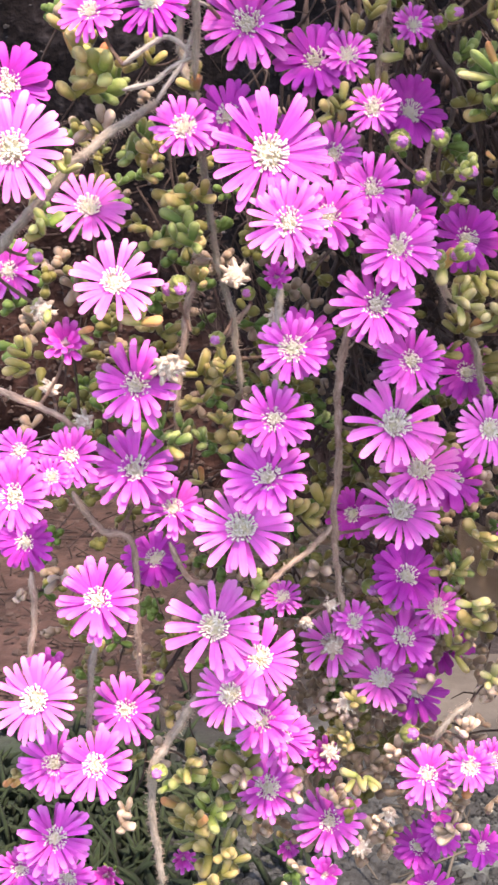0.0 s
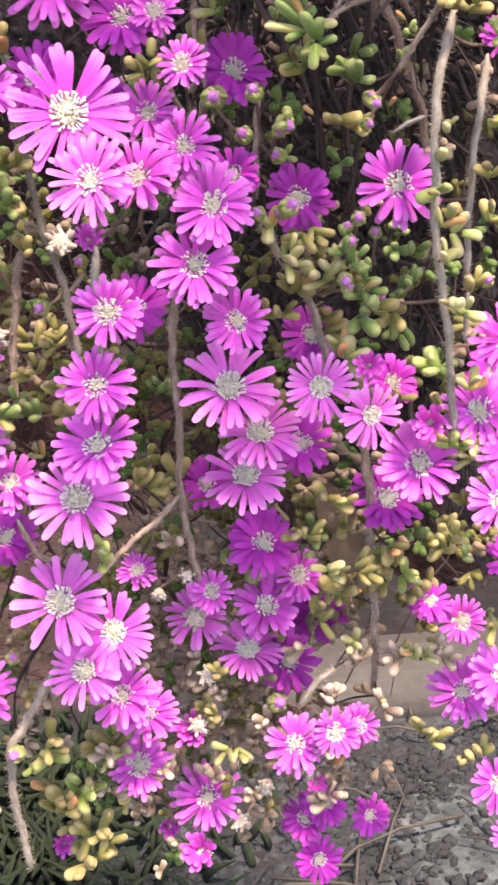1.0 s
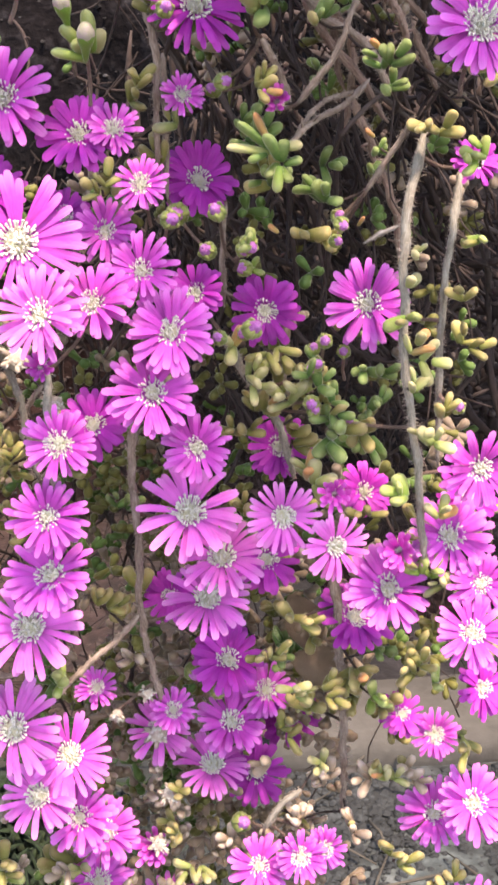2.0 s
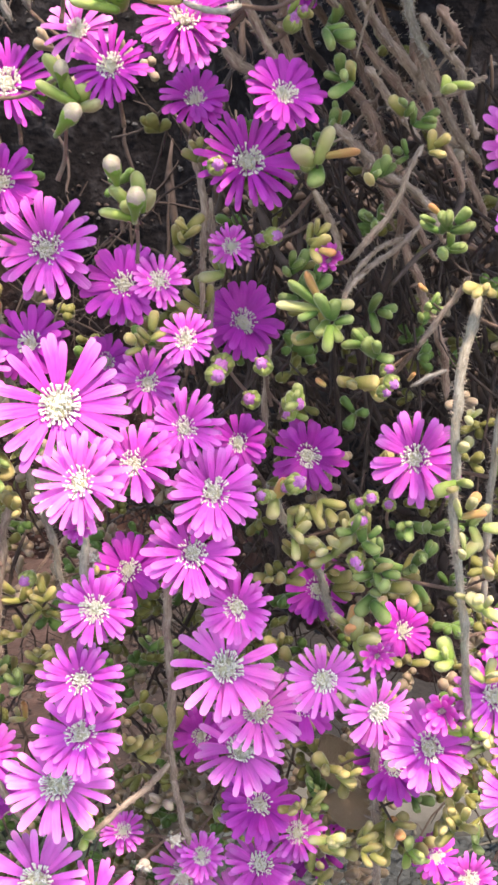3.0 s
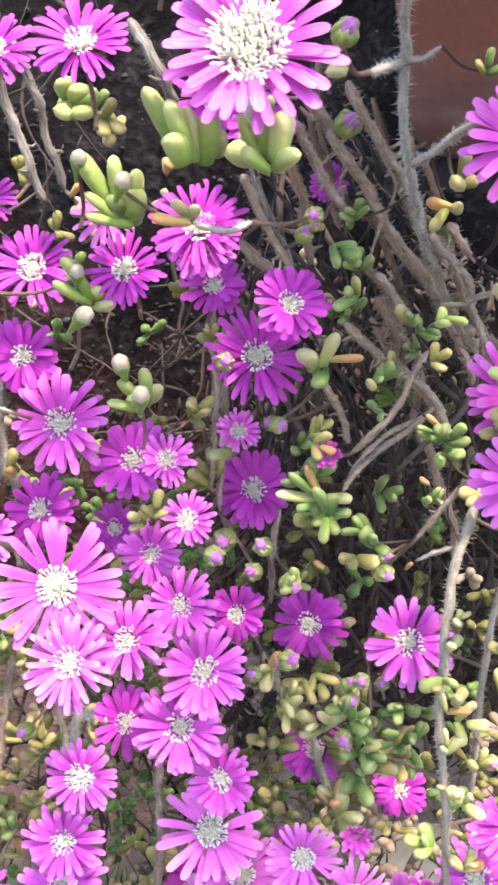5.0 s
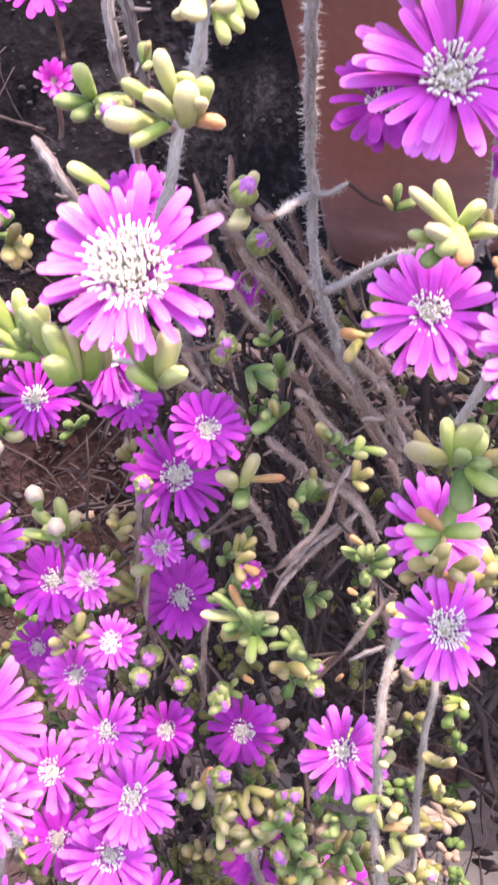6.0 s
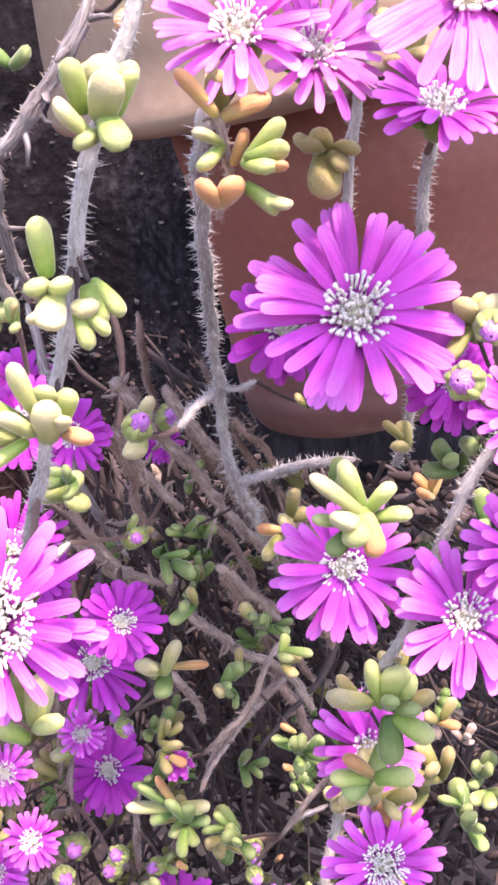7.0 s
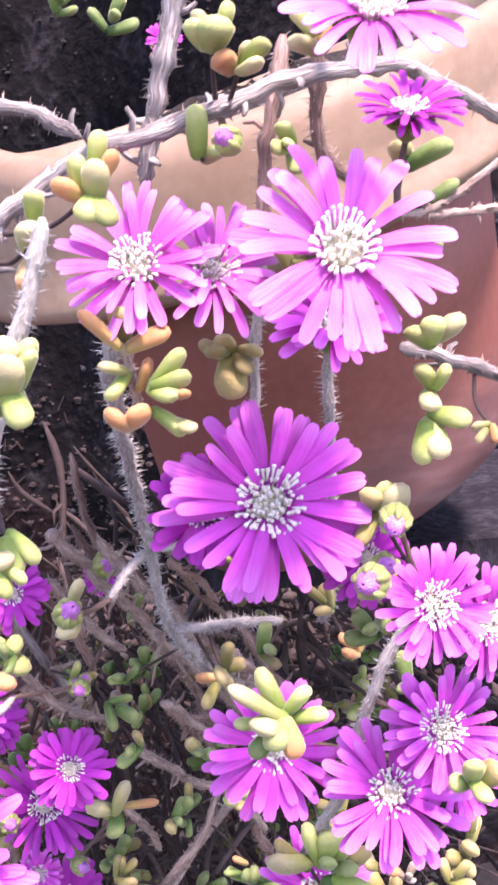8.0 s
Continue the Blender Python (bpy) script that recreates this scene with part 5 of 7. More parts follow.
sprig(0.0597, 0.3000, 0.3042, 8.9, 'g', 4)
sprig(0.0985, 0.3320, 0.2561, 12.0, 'o', 5)
sprig(0.0696, 0.2950, 0.2707, 8.2, 'p', 4)
sprig(0.0887, 0.2950, 0.2660, 9.7, 'p', 5)
sprig(-0.0098, 0.3000, 0.2222, 13.8, 'y', 6)
sprig(-0.0181, 0.2980, 0.2181, 12.0, 'o', 5)
sprig(-0.0065, 0.3030, 0.2027, 14.2, 'o', 6)
sprig(-0.0209, 0.2920, 0.2378, 10.6, 'y', 4)
sprig(-0.0017, 0.3020, 0.2320, 10.3, 'p', 4)
sprig(0.0504, 0.3000, 0.3665, 10.0, 'o', 5)
sprig(0.0872, 0.3280, 0.3827, 8.5, 'g', 4)
sprig(0.0718, 0.3050, 0.3739, 9.7, 'o', 4)
sprig(0.0527, 0.3130, 0.3385, 11.1, 'o', 5)
sprig(0.0828, 0.3140, 0.3572, 12.1, 'g', 4)
sprig(0.0654, 0.3030, 0.3754, 9.9, 'o', 4)
sprig(0.0827, 0.3050, 0.3409, 8.3, 'o', 5)
sprig(0.0500, 0.3000, 0.3396, 9.5, 'g', 4)

sprig(-0.0415, 0.2940, 0.4436, 14, 'o', 4)
sprig(-0.0353, 0.2940, 0.4389, 13, 'y', 4)
sprig(-0.0393, 0.2940, 0.4340, 12, 'o', 4)
sprig(-0.0256, 0.2940, 0.4404, 10, 'o', 4)
sprig(-0.0283, 0.2940, 0.4202, 10, 'g', 4)
sprig(-0.0252, 0.2940, 0.4155, 9, 'o', 4)
sprig(-0.0153, 0.2940, 0.4025, 13, 'g', 4)
sprig(-0.0188, 0.2940, 0.3969, 11, 'g', 4)
sprig(-0.0134, 0.2940, 0.4080, 10, 'o', 4)
sprig(-0.0282, 0.2940, 0.4004, 9, 'o', 4)
sprig(-0.0532, 0.2940, 0.4053, 10, 'o', 4)
sprig(-0.0377, 0.2940, 0.4242, 9, 't', 4)
sprig(-0.0166, 0.2940, 0.3452, 9, 'g', 4)
sprig(-0.0046, 0.2940, 0.3476, 10, 'o', 4)
sprig(-0.0142, 0.2940, 0.3554, 8.6, 'o', 4)
sprig(-0.0075, 0.2940, 0.3639, 9, 'o', 4)
sprig(-0.0593, 0.2940, 0.3662, 11, 'o', 4)
sprig(0.0548, 0.2940, 0.4392, 11, 'g', 4)
sprig(0.0576, 0.2940, 0.4288, 10, 'g', 4)
sprig(0.0152, 0.2940, 0.3233, 11, 'o', 4)
sprig(0.0646, 0.2940, 0.3157, 11, 'o', 4)
sprig(0.0560, 0.2940, 0.3055, 10, 'o', 4)
sprig(0.0614, 0.3305, 0.2995, 11.3, 'o', 3)
sprig(0.0684, 0.3348, 0.2959, 8.8, 't', 3)
sprig(0.0751, 0.3254, 0.3024, 8.9, 't', 3)
sprig(0.0629, 0.3326, 0.2911, 11.1, 'p', 3)
sprig(0.0689, 0.3332, 0.2860, 9.9, 't', 3)
sprig(0.0755, 0.3374, 0.2805, 11.4, 't', 3)
sprig(0.0666, 0.3238, 0.2849, 10.6, 't', 3)
sprig(0.0745, 0.3368, 0.2703, 11.2, 'o', 3)
sprig(0.0584, 0.3252, 0.2781, 8.8, 'o', 3)
sprig(0.0555, 0.3299, 0.2830, 9.6, 'o', 4)
sprig(0.0774, 0.3319, 0.2687, 9.1, 'o', 3)
sprig(0.0675, 0.3370, 0.2637, 10.2, 'p', 4)


def spray(at, leaves):
    """A leaf cluster laid out leaf by leaf: each from its foot to its tip and its width, in mm from the cluster's base."""
    COUNT[0] += 1
    tints = [leaf[-1] for leaf in leaves]
    thing = tagged(new("leaf_cluster"), LEAF_LABEL[max(sorted(set(tints)), key=tints.count)], "leaves", "leaf clusters of the trailing plant")
    thing.location = at
    rng = random.Random(COUNT[0])
    for bx, by, bz, tx, ty, tz, width, tint in leaves:
        foot, tip = Vector((bx, by, bz)) / 1000, Vector((tx, ty, tz)) / 1000
        if width > 0.62 * (tip - foot).length * 1000:
            foot.y += width * 0.0008
        d = tip - foot
        w = width * 1.13 / 1000 / (2 * LEAF_FAT)
        part("leaf", LEAVES[tint][rng.randrange(3)], thing, m=Matrix.Translation(foot) @ aim(d, 1.571 + rng.uniform(-0.6, 0.6)) @ Matrix.Diagonal((w, w, d.length, 1)))
    SPRIGS.append((thing, Vector(at), 0.0003, Vector((0.0006, 0.004, -0.003))))


spray((0.0564, 0.1840, 0.5682), [(-0.6, -0.2, -0.9, -3.9, -1.8, 1.2, 2.4, 'p'), (-1.2, 0.8, 0.7, -2.3, -0.8, 5.2, 2.0, 'y'), (0.2, -2.2, 0.2, 1.2, -3.8, 3.2, 3.2, 'p'), (0.7, -2.2, 0.6, 2.0, -3.8, -1.5, 2.2, 'y'), (1.5, 0.8, 0.5, 2.9, -0.8, 4.6, 1.7, 'y'), (0.0, -0.2, -1.0, -1.7, -1.8, -1.2, 2.0, 'y')])
spray((0.0511, 0.1875, 0.5531), [(-0.2, 0.8, 1.4, -0.8, -0.8, 7.2, 1.9, 'y'), (-0.5, -0.2, -0.2, -1.4, -1.8, 1.6, 2.2, 'y'), (0.6, -0.2, -0.5, 1.2, -1.8, 1.9, 2.0, 'y'), (0.4, -1.7, 0.4, 0.1, -3.3, -3.2, 2.9, 'p'), (-0.1, -0.2, -1.0, -1.1, -1.8, -2.7, 2.1, 'p')])
spray((0.0534, 0.1880, 0.5520), [(0.0, -0.2, 0.2, 3.4, -1.8, -2.0, 1.8, 'y'), (0.1, -0.7, 0.1, 1.5, -2.3, -3.6, 1.9, 'y'), (0.1, -1.2, 0.0, 1.6, -2.8, 0.0, 2.3, 'p')])
spray((0.0501, 0.1850, 0.5409), [(-0.3, -0.2, 1.6, -2.6, -1.8, 6.3, 2.3, 'p'), (-1.3, 0.8, 0.4, -6.0, -0.8, 3.7, 2.0, 'y'), (-2.5, -0.2, -0.8, -7.5, -1.8, -0.4, 3.6, 'p'), (-0.5, -1.2, -0.1, -3.3, -2.8, 2.6, 2.3, 'p'), (0.2, 0.8, 1.5, 0.6, -0.8, 4.7, 1.9, 'y'), (1.7, 0.8, 0.6, 2.8, -0.8, 3.9, 1.9, 'y'), (1.5, -0.2, -0.5, 4.4, -1.8, -0.2, 2.3, 'r'), (0.6, -2.2, -1.0, 1.2, -3.8, 2.8, 2.8, 'p'), (-1.2, -0.2, -0.8, -5.2, -1.8, -2.8, 1.9, 'y'), (1.6, -1.2, -0.1, 2.3, -2.8, 2.1, 1.8, 'p')])
spray((0.0420, 0.1820, 0.5313), [(0.7, 0.8, 1.9, -2.9, -0.8, 5.1, 2.1, 'y'), (-1.3, 1.8, -2.7, -3.5, 0.2, 0.8, 2.4, 'p')])
spray((0.0397, 0.1800, 0.5134), [(-1.5, 0.8, -0.1, -5.3, -0.8, 8.3, 2.5, 'y'), (-0.3, -1.2, 0.1, -2.7, -2.8, 6.9, 2.6, 'y'), (-0.1, -0.2, 0.0, -0.7, -1.8, 6.3, 2.3, 'p'), (0.8, 0.8, -0.3, 1.6, -0.8, 5.5, 2.6, 'y'), (-1.2, -1.7, -0.3, -2.3, -3.3, 3.4, 2.5, 'y'), (2.0, 1.8, 0.6, 2.5, 0.2, 3.6, 2.2, 'p')])
spray((0.0483, 0.1800, 0.5133), [(-0.9, 1.8, 0.0, -4.0, 0.2, 5.4, 2.2, 'y'), (-0.2, 0.8, 0.1, -1.1, -0.8, 6.1, 2.3, 'y'), (0.5, -0.2, 0.5, 1.5, -1.8, 6.3, 2.9, 'p'), (-0.1, -1.2, -0.4, -3.3, -2.8, 1.8, 2.3, 'y'), (0.6, -1.2, -0.3, 2.4, -2.8, 2.2, 2.4, 'y')])
spray((0.0685, 0.2060, 0.5640), [(-1.7, -0.2, 4.5, -5.7, -1.8, 9.3, 2.3, 'r'), (-1.2, -0.2, 4.4, 3.5, -1.8, 6.8, 2.4, 'r'), (-1.5, 0.8, 4.6, -1.7, -0.8, 8.9, 3.0, 'o'), (-1.2, -0.2, 1.9, -4.1, -1.8, 3.4, 2.0, 'p'), (-1.2, -0.2, 1.6, -3.2, -1.8, -0.8, 2.3, 'y'), (-0.2, 0.8, -0.4, 1.7, -0.8, 3.1, 2.0, 'r'), (1.1, -0.2, -0.2, 5.2, -1.8, 4.1, 2.2, 'y'), (1.2, -1.2, 0.1, 5.6, -2.8, 1.3, 2.6, 'y'), (1.1, -2.2, 0.0, 3.9, -3.8, -0.8, 2.4, 'y'), (3.3, -2.2, -0.6, 5.1, -3.8, -0.6, 1.7, 'r'), (-1.7, -1.2, -4.5, -3.6, -2.8, -2.6, 2.8, 'r'), (-1.6, -1.2, -4.5, 0.4, -2.8, -2.3, 2.9, 'r'), (1.0, -0.2, -2.4, 4.9, -1.8, -4.6, 2.3, 'y'), (3.0, -1.2, -3.4, 5.7, -2.8, -5.0, 2.0, 'p')])
spray((0.0801, 0.2220, 0.5641), [(-0.2, 0.8, 0.0, -4.3, -0.8, 1.8, 2.5, 'o'), (-0.1, -0.2, 0.1, -1.5, -1.8, 2.6, 2.4, 'o'), (0.4, -0.2, 0.1, 3.1, -1.8, 1.4, 2.4, 'o'), (0.1, -1.2, 0.3, -0.7, -2.8, -4.0, 3.9, 'o'), (-1.0, -1.2, 0.4, -3.0, -2.8, 1.1, 2.4, 'o'), (0.7, -1.2, -0.1, 1.5, -2.8, -0.9, 2.4, 'o')])
spray((0.0815, 0.1960, 0.5279), [(0.2, -1.2, 0.5, -5.7, -2.8, 5.9, 2.4, 'p'), (0.3, 0.8, 0.0, -2.8, -0.8, 6.2, 3.0, 'y'), (0.4, -0.2, 0.7, 2.5, -1.8, 4.5, 2.2, 'y'), (0.7, -0.2, -0.1, 4.5, -1.8, 1.7, 2.3, 'y'), (0.0, -2.2, 0.7, -3.2, -3.8, -0.2, 3.4, 'p'), (-0.3, -2.7, 1.2, -1.9, -4.3, -0.9, 2.8, 'y'), (-0.2, -2.2, 1.4, 1.2, -3.8, -2.9, 2.4, 'r'), (-1.0, 0.8, -0.9, -5.4, -0.8, 0.5, 1.8, 'y'), (-0.5, -0.2, -0.8, -3.9, -1.8, -3.2, 2.3, 'g')])
spray((0.0883, 0.2220, 0.4879), [(-0.1, 0.8, 3.3, -2.4, -0.8, 10.7, 3.2, 'y'), (0.3, 0.3, 4.0, 1.6, -1.3, 10.8, 3.7, 'y'), (0.9, 0.8, 3.7, 4.4, -0.8, 8.4, 3.4, 'y'), (1.4, 0.8, 2.8, 6.9, -0.8, 5.7, 3.5, 'o'), (0.6, -2.2, 3.6, 0.5, -3.8, 7.1, 2.5, 'g'), (1.3, -2.2, 3.6, 3.8, -3.8, 5.8, 2.6, 'g'), (0.7, -2.2, 3.8, 0.7, -3.8, -2.7, 3.5, 'g'), (1.1, -2.2, 3.8, 6.0, -3.8, 0.4, 3.4, 'y'), (-1.7, 0.8, 2.9, -6.5, -0.8, 8.6, 2.5, 'o'), (-1.2, -2.2, 4.1, -7.0, -3.8, 5.7, 4.5, 'p'), (-1.2, 0.8, -7.5, -7.0, -0.8, -6.3, 2.6, 'y'), (-1.0, 0.8, -7.2, -4.9, -0.8, -3.0, 2.9, 'r'), (-0.9, -0.2, -7.0, 4.2, -1.8, -5.5, 2.9, 'y'), (-1.0, -0.2, -7.0, -5.0, -1.8, -9.2, 3.2, 'g'), (0.8, 1.8, -4.0, -0.8, 0.2, -7.7, 2.8, 'y')])
spray((0.0787, 0.2080, 0.5996), [(-0.2, -0.2, -0.2, -2.1, -1.8, 2.1, 2.5, 'y'), (0.0, -1.2, -0.3, 0.6, -2.8, 2.5, 3.3, 'y'), (0.7, 0.8, 0.4, 2.4, -0.8, 4.1, 2.4, 'y'), (-0.4, 1.8, 0.2, -1.2, 0.2, 3.8, 2.1, 'p')])
spray((0.0815, 0.2080, 0.5973), [(0.2, 0.8, 0.0, 2.9, -0.8, 2.9, 2.1, 'y'), (-0.5, -0.2, -0.3, -2.3, -1.8, 1.3, 2.6, 'r'), (0.0, -1.2, -0.4, 2.0, -2.8, -0.4, 2.3, 'p'), (0.5, 0.8, 0.6, 1.3, -0.8, 1.8, 1.9, 'p')])
spray((0.0773, 0.2130, 0.5879), [(-0.4, 0.8, 0.0, -0.5, -0.8, 6.0, 2.4, 'y'), (0.5, 1.8, -0.1, 1.7, 0.2, 1.3, 2.1, 'y')])
spray((0.0652, 0.2010, 0.5852), [(-0.7, 0.8, -0.2, -1.5, -0.8, 4.0, 2.2, 'y'), (0.3, 0.8, 1.4, 1.5, -0.8, 6.2, 2.1, 'y'), (0.6, -0.2, 0.9, 3.0, -1.8, 4.0, 1.9, 'r'), (0.2, -1.2, -0.8, 0.7, -2.8, 2.5, 3.0, 'p'), (0.2, -1.2, -0.2, 1.9, -2.8, -2.2, 2.6, 'y'), (-0.7, -0.2, -0.5, -3.4, -1.8, 1.0, 2.6, 'r'), (0.2, -1.2, -0.2, -0.7, -2.8, -2.0, 2.4, 'y')])
spray((0.0587, 0.1985, 0.5806), [(0.7, 0.8, 2.3, 1.0, -0.8, 5.6, 1.8, 'y'), (-0.1, -0.2, -0.7, 0.4, -1.8, 2.6, 3.0, 'p'), (-0.5, -0.2, -1.7, -0.5, -1.8, -3.6, 2.5, 'r')])
spray((0.0566, 0.1860, 0.5688), [(0.4, 0.8, -0.3, 2.7, -0.8, 4.6, 2.2, 'y'), (-0.1, -1.2, 0.1, 0.5, -2.8, 4.0, 3.2, 'p'), (0.4, -1.2, 0.1, 1.2, -2.8, -2.4, 2.4, 'y'), (-0.3, 0.8, 0.2, -1.3, -0.8, 4.3, 2.3, 'y')])
spray((0.0547, 0.1880, 0.5542), [(0.1, 0.8, 0.0, 3.4, -0.8, -2.6, 2.1, 'y'), (-0.1, -0.2, -0.2, 0.7, -1.8, -3.9, 2.2, 'y')])
spray((0.1024, 0.2110, 0.5608), [(0.2, 0.8, 4.5, -2.6, -0.8, 7.6, 2.6, 'y'), (0.3, -0.2, 5.0, 3.1, -1.8, 8.0, 3.4, 'p'), (-0.3, -1.2, 4.6, -0.1, -2.8, 8.0, 3.0, 'y'), (0.3, 0.8, -0.5, -1.5, -0.8, 2.9, 2.4, 'y'), (0.2, -0.2, -0.3, 1.7, -1.8, 2.6, 2.2, 'y'), (-0.4, -1.2, -0.7, -0.8, -2.8, -2.0, 2.4, 'p'), (0.0, -0.2, -3.7, 3.8, -1.8, -3.3, 3.0, 'y'), (-0.1, -1.2, -4.1, 0.3, -2.8, -7.6, 3.6, 'p'), (-0.8, -0.2, -3.9, -2.3, -1.8, -8.7, 2.5, 'y')])
spray((0.0968, 0.2150, 0.5443), [(-0.4, 0.8, 0.3, -3.3, -0.8, -3.7, 2.6, 'o'), (-0.4, -0.2, 0.3, -1.8, -1.8, 3.4, 2.9, 'o'), (0.1, 0.8, 1.0, 0.5, -0.8, 3.8, 2.4, 'y'), (0.6, -1.2, -1.7, 2.6, -2.8, 3.0, 4.2, 'p')])
spray((0.1006, 0.2120, 0.5826), [(-0.4, 1.8, 3.1, 4.4, 0.2, 6.6, 3.2, 'g'), (-0.1, 1.8, 3.7, -1.3, 0.2, 6.6, 2.6, 'o'), (0.6, 0.8, -1.5, 5.2, -0.8, 1.7, 2.4, 'g'), (1.1, 0.8, -5.5, 3.2, -0.8, -5.6, 1.7, 'g')])
spray((0.0560, 0.2350, 0.5271), [(0.0, 0.8, 0.5, 1.8, -0.8, 4.9, 2.4, 'p'), (-0.2, 0.8, -1.2, -0.6, -0.8, -4.3, 3.5, 'p')])
spray((0.0170, 0.2700, 0.4959), [(-2.0, 0.8, 1.6, -9.5, -0.8, 11.5, 4.2, 'y'), (-1.0, 0.8, 1.2, -3.0, -0.8, 11.6, 4.0, 'y'), (1.8, -0.2, 0.0, 2.1, -1.8, 9.6, 2.7, 'y'), (-0.3, -0.2, -1.1, -7.1, -1.8, 5.2, 2.7, 'y'), (1.6, -0.2, -1.4, -7.1, -1.8, 1.2, 2.9, 'y'), (0.6, -1.2, -1.1, 1.7, -2.8, 5.6, 5.3, 'y'), (-0.8, -1.2, 1.0, -2.2, -2.8, 3.5, 4.2, 'g')])
spray((0.0095, 0.2760, 0.4780), [(-0.2, 0.8, -0.3, -8.1, -0.8, 3.6, 3.1, 'y'), (0.0, 0.8, 0.4, -5.5, -0.8, 9.5, 3.1, 'y'), (-0.1, -0.2, -0.6, 4.5, -1.8, -1.1, 3.8, 'p'), (0.0, 0.8, 0.0, 1.3, -0.8, 3.6, 2.9, 'y')])
spray((0.0203, 0.2770, 0.4566), [(-0.3, 0.8, -1.1, -7.5, -0.8, 1.6, 2.7, 'y'), (-0.3, 0.8, 0.1, -4.8, -0.8, 6.3, 3.2, 'y'), (0.6, -0.2, 0.4, 0.2, -1.8, 8.9, 3.0, 'y'), (1.1, 0.8, 0.6, 3.1, -0.8, 3.9, 3.4, 'p'), (-1.0, -1.2, -0.2, -2.1, -2.8, 3.6, 3.2, 'y')])
spray((0.0585, 0.2850, 0.4350), [(-0.3, 0.8, 0.4, -10.4, -0.8, 2.3, 3.0, 'p'), (-0.7, -0.2, 1.2, -8.0, -1.8, 6.9, 2.9, 'g'), (0.0, -0.2, 1.4, 6.0, -1.8, 2.4, 2.9, 'p'), (1.0, -1.2, -1.2, -1.6, -2.8, 5.1, 3.0, 'g'), (1.5, -1.2, -1.5, 2.0, -2.8, 3.5, 3.0, 'g'), (0.7, -0.2, -2.2, -1.4, -1.8, -4.9, 2.6, 'y'), (2.1, -0.2, -2.2, 5.7, -1.8, -0.6, 2.4, 'g'), (1.3, -1.2, -2.5, 3.1, -2.8, -6.0, 2.6, 'y'), (1.0, -2.2, -2.2, 0.0, -3.8, -7.7, 2.6, 'y'), (-0.5, -0.2, 1.7, -4.8, -1.8, 8.7, 2.6, 'r'), (-1.6, -0.2, 0.1, -5.8, -1.8, -1.0, 2.6, 'g')])
spray((0.0302, 0.2660, 0.4966), [(-0.1, 0.8, -0.4, -7.8, -0.8, -0.3, 3.0, 'r'), (-0.3, 0.8, 0.0, -3.4, -0.8, 3.2, 3.2, 'p'), (0.0, 0.8, 0.1, 0.6, -0.8, 3.2, 2.3, 'p')])
spray((0.0562, 0.2830, 0.4660), [(0.0, 0.8, -0.3, 2.8, -0.8, 7.3, 3.5, 'p'), (-1.2, -0.2, -0.7, -4.0, -1.8, 3.0, 4.4, 'p'), (1.3, 0.8, 1.3, 8.6, -0.8, 2.7, 2.5, 'r'), (0.1, 0.8, -0.8, -0.1, -0.8, -4.6, 3.9, 'g')])
spray((0.0414, 0.2620, 0.5084), [(-0.3, -0.2, -0.5, -3.2, -1.8, 1.8, 5.2, 'y'), (0.3, 0.8, -0.3, 2.9, -0.8, 4.7, 3.6, 'y'), (0.7, -0.2, 0.0, 3.6, -1.8, 0.4, 4.0, 'y'), (-0.8, 0.8, 0.9, -1.0, -0.8, 4.2, 3.8, 'y')])
spray((0.0316, 0.2500, 0.5407), [(-0.2, 0.8, 0.7, -2.3, -0.8, 6.2, 2.8, 'y'), (-0.5, -0.2, -0.1, -5.6, -1.8, 0.6, 4.0, 'g'), (0.4, -0.2, 0.1, 6.0, -1.8, 1.4, 3.6, 'y'), (0.8, -1.2, -0.3, 3.9, -2.8, -1.8, 2.9, 'g'), (-0.3, -1.2, -0.3, -2.5, -2.8, -2.2, 3.1, 'g')])
spray((-0.0143, 0.2660, 0.4651), [(-0.8, 0.8, -0.1, -4.9, -0.8, 10.5, 3.7, 'o'), (0.0, -0.2, 0.1, -1.0, -1.8, 8.3, 3.5, 'y'), (0.4, -1.2, 0.1, -2.8, -2.8, 2.7, 3.0, 'p'), (0.4, 0.8, -0.1, 2.7, -0.8, 6.1, 2.0, 'r')])
spray((0.0061, 0.2850, 0.5150), [(-3.5, 0.8, 1.4, -4.7, -0.8, 6.4, 3.7, 'y'), (-2.9, -0.2, 0.8, -4.6, -1.8, -0.8, 3.7, 'y'), (-2.0, -0.2, 0.9, -0.7, -1.8, 4.9, 3.9, 'y'), (-1.6, -1.2, 0.3, 0.5, -2.8, -1.2, 4.2, 'y'), (-1.3, 0.8, 1.4, 2.7, -0.8, 3.5, 2.8, 'y'), (3.6, 0.8, -1.6, 6.0, -0.8, 2.5, 2.8, 'o'), (3.7, -0.2, -1.8, 3.9, -1.8, -4.7, 3.1, 'o'), (4.2, 0.8, -1.8, 7.6, -0.8, -3.1, 2.8, 'o')])


def thick(rng):
    """A place inside the body of the plant, leaving its gaps open."""
    while True:
        x, z = rng.uniform(-0.068, 0.128), rng.uniform(0.18, 0.50)
        if (x > 0.055 and z < 0.265) or (x < -0.012 and z < 0.235) or (-0.055 < x < -0.005 and 0.27 < z < 0.325 and rng.random() < 0.75):
            continue
        if x > 0.025 and z > 0.34 and rng.random() < 0.62:
            continue
        if 0.42 < z and rng.random() < (0.85 if x < 0.03 or z > 0.475 else 0.35):
            continue
        return x, z


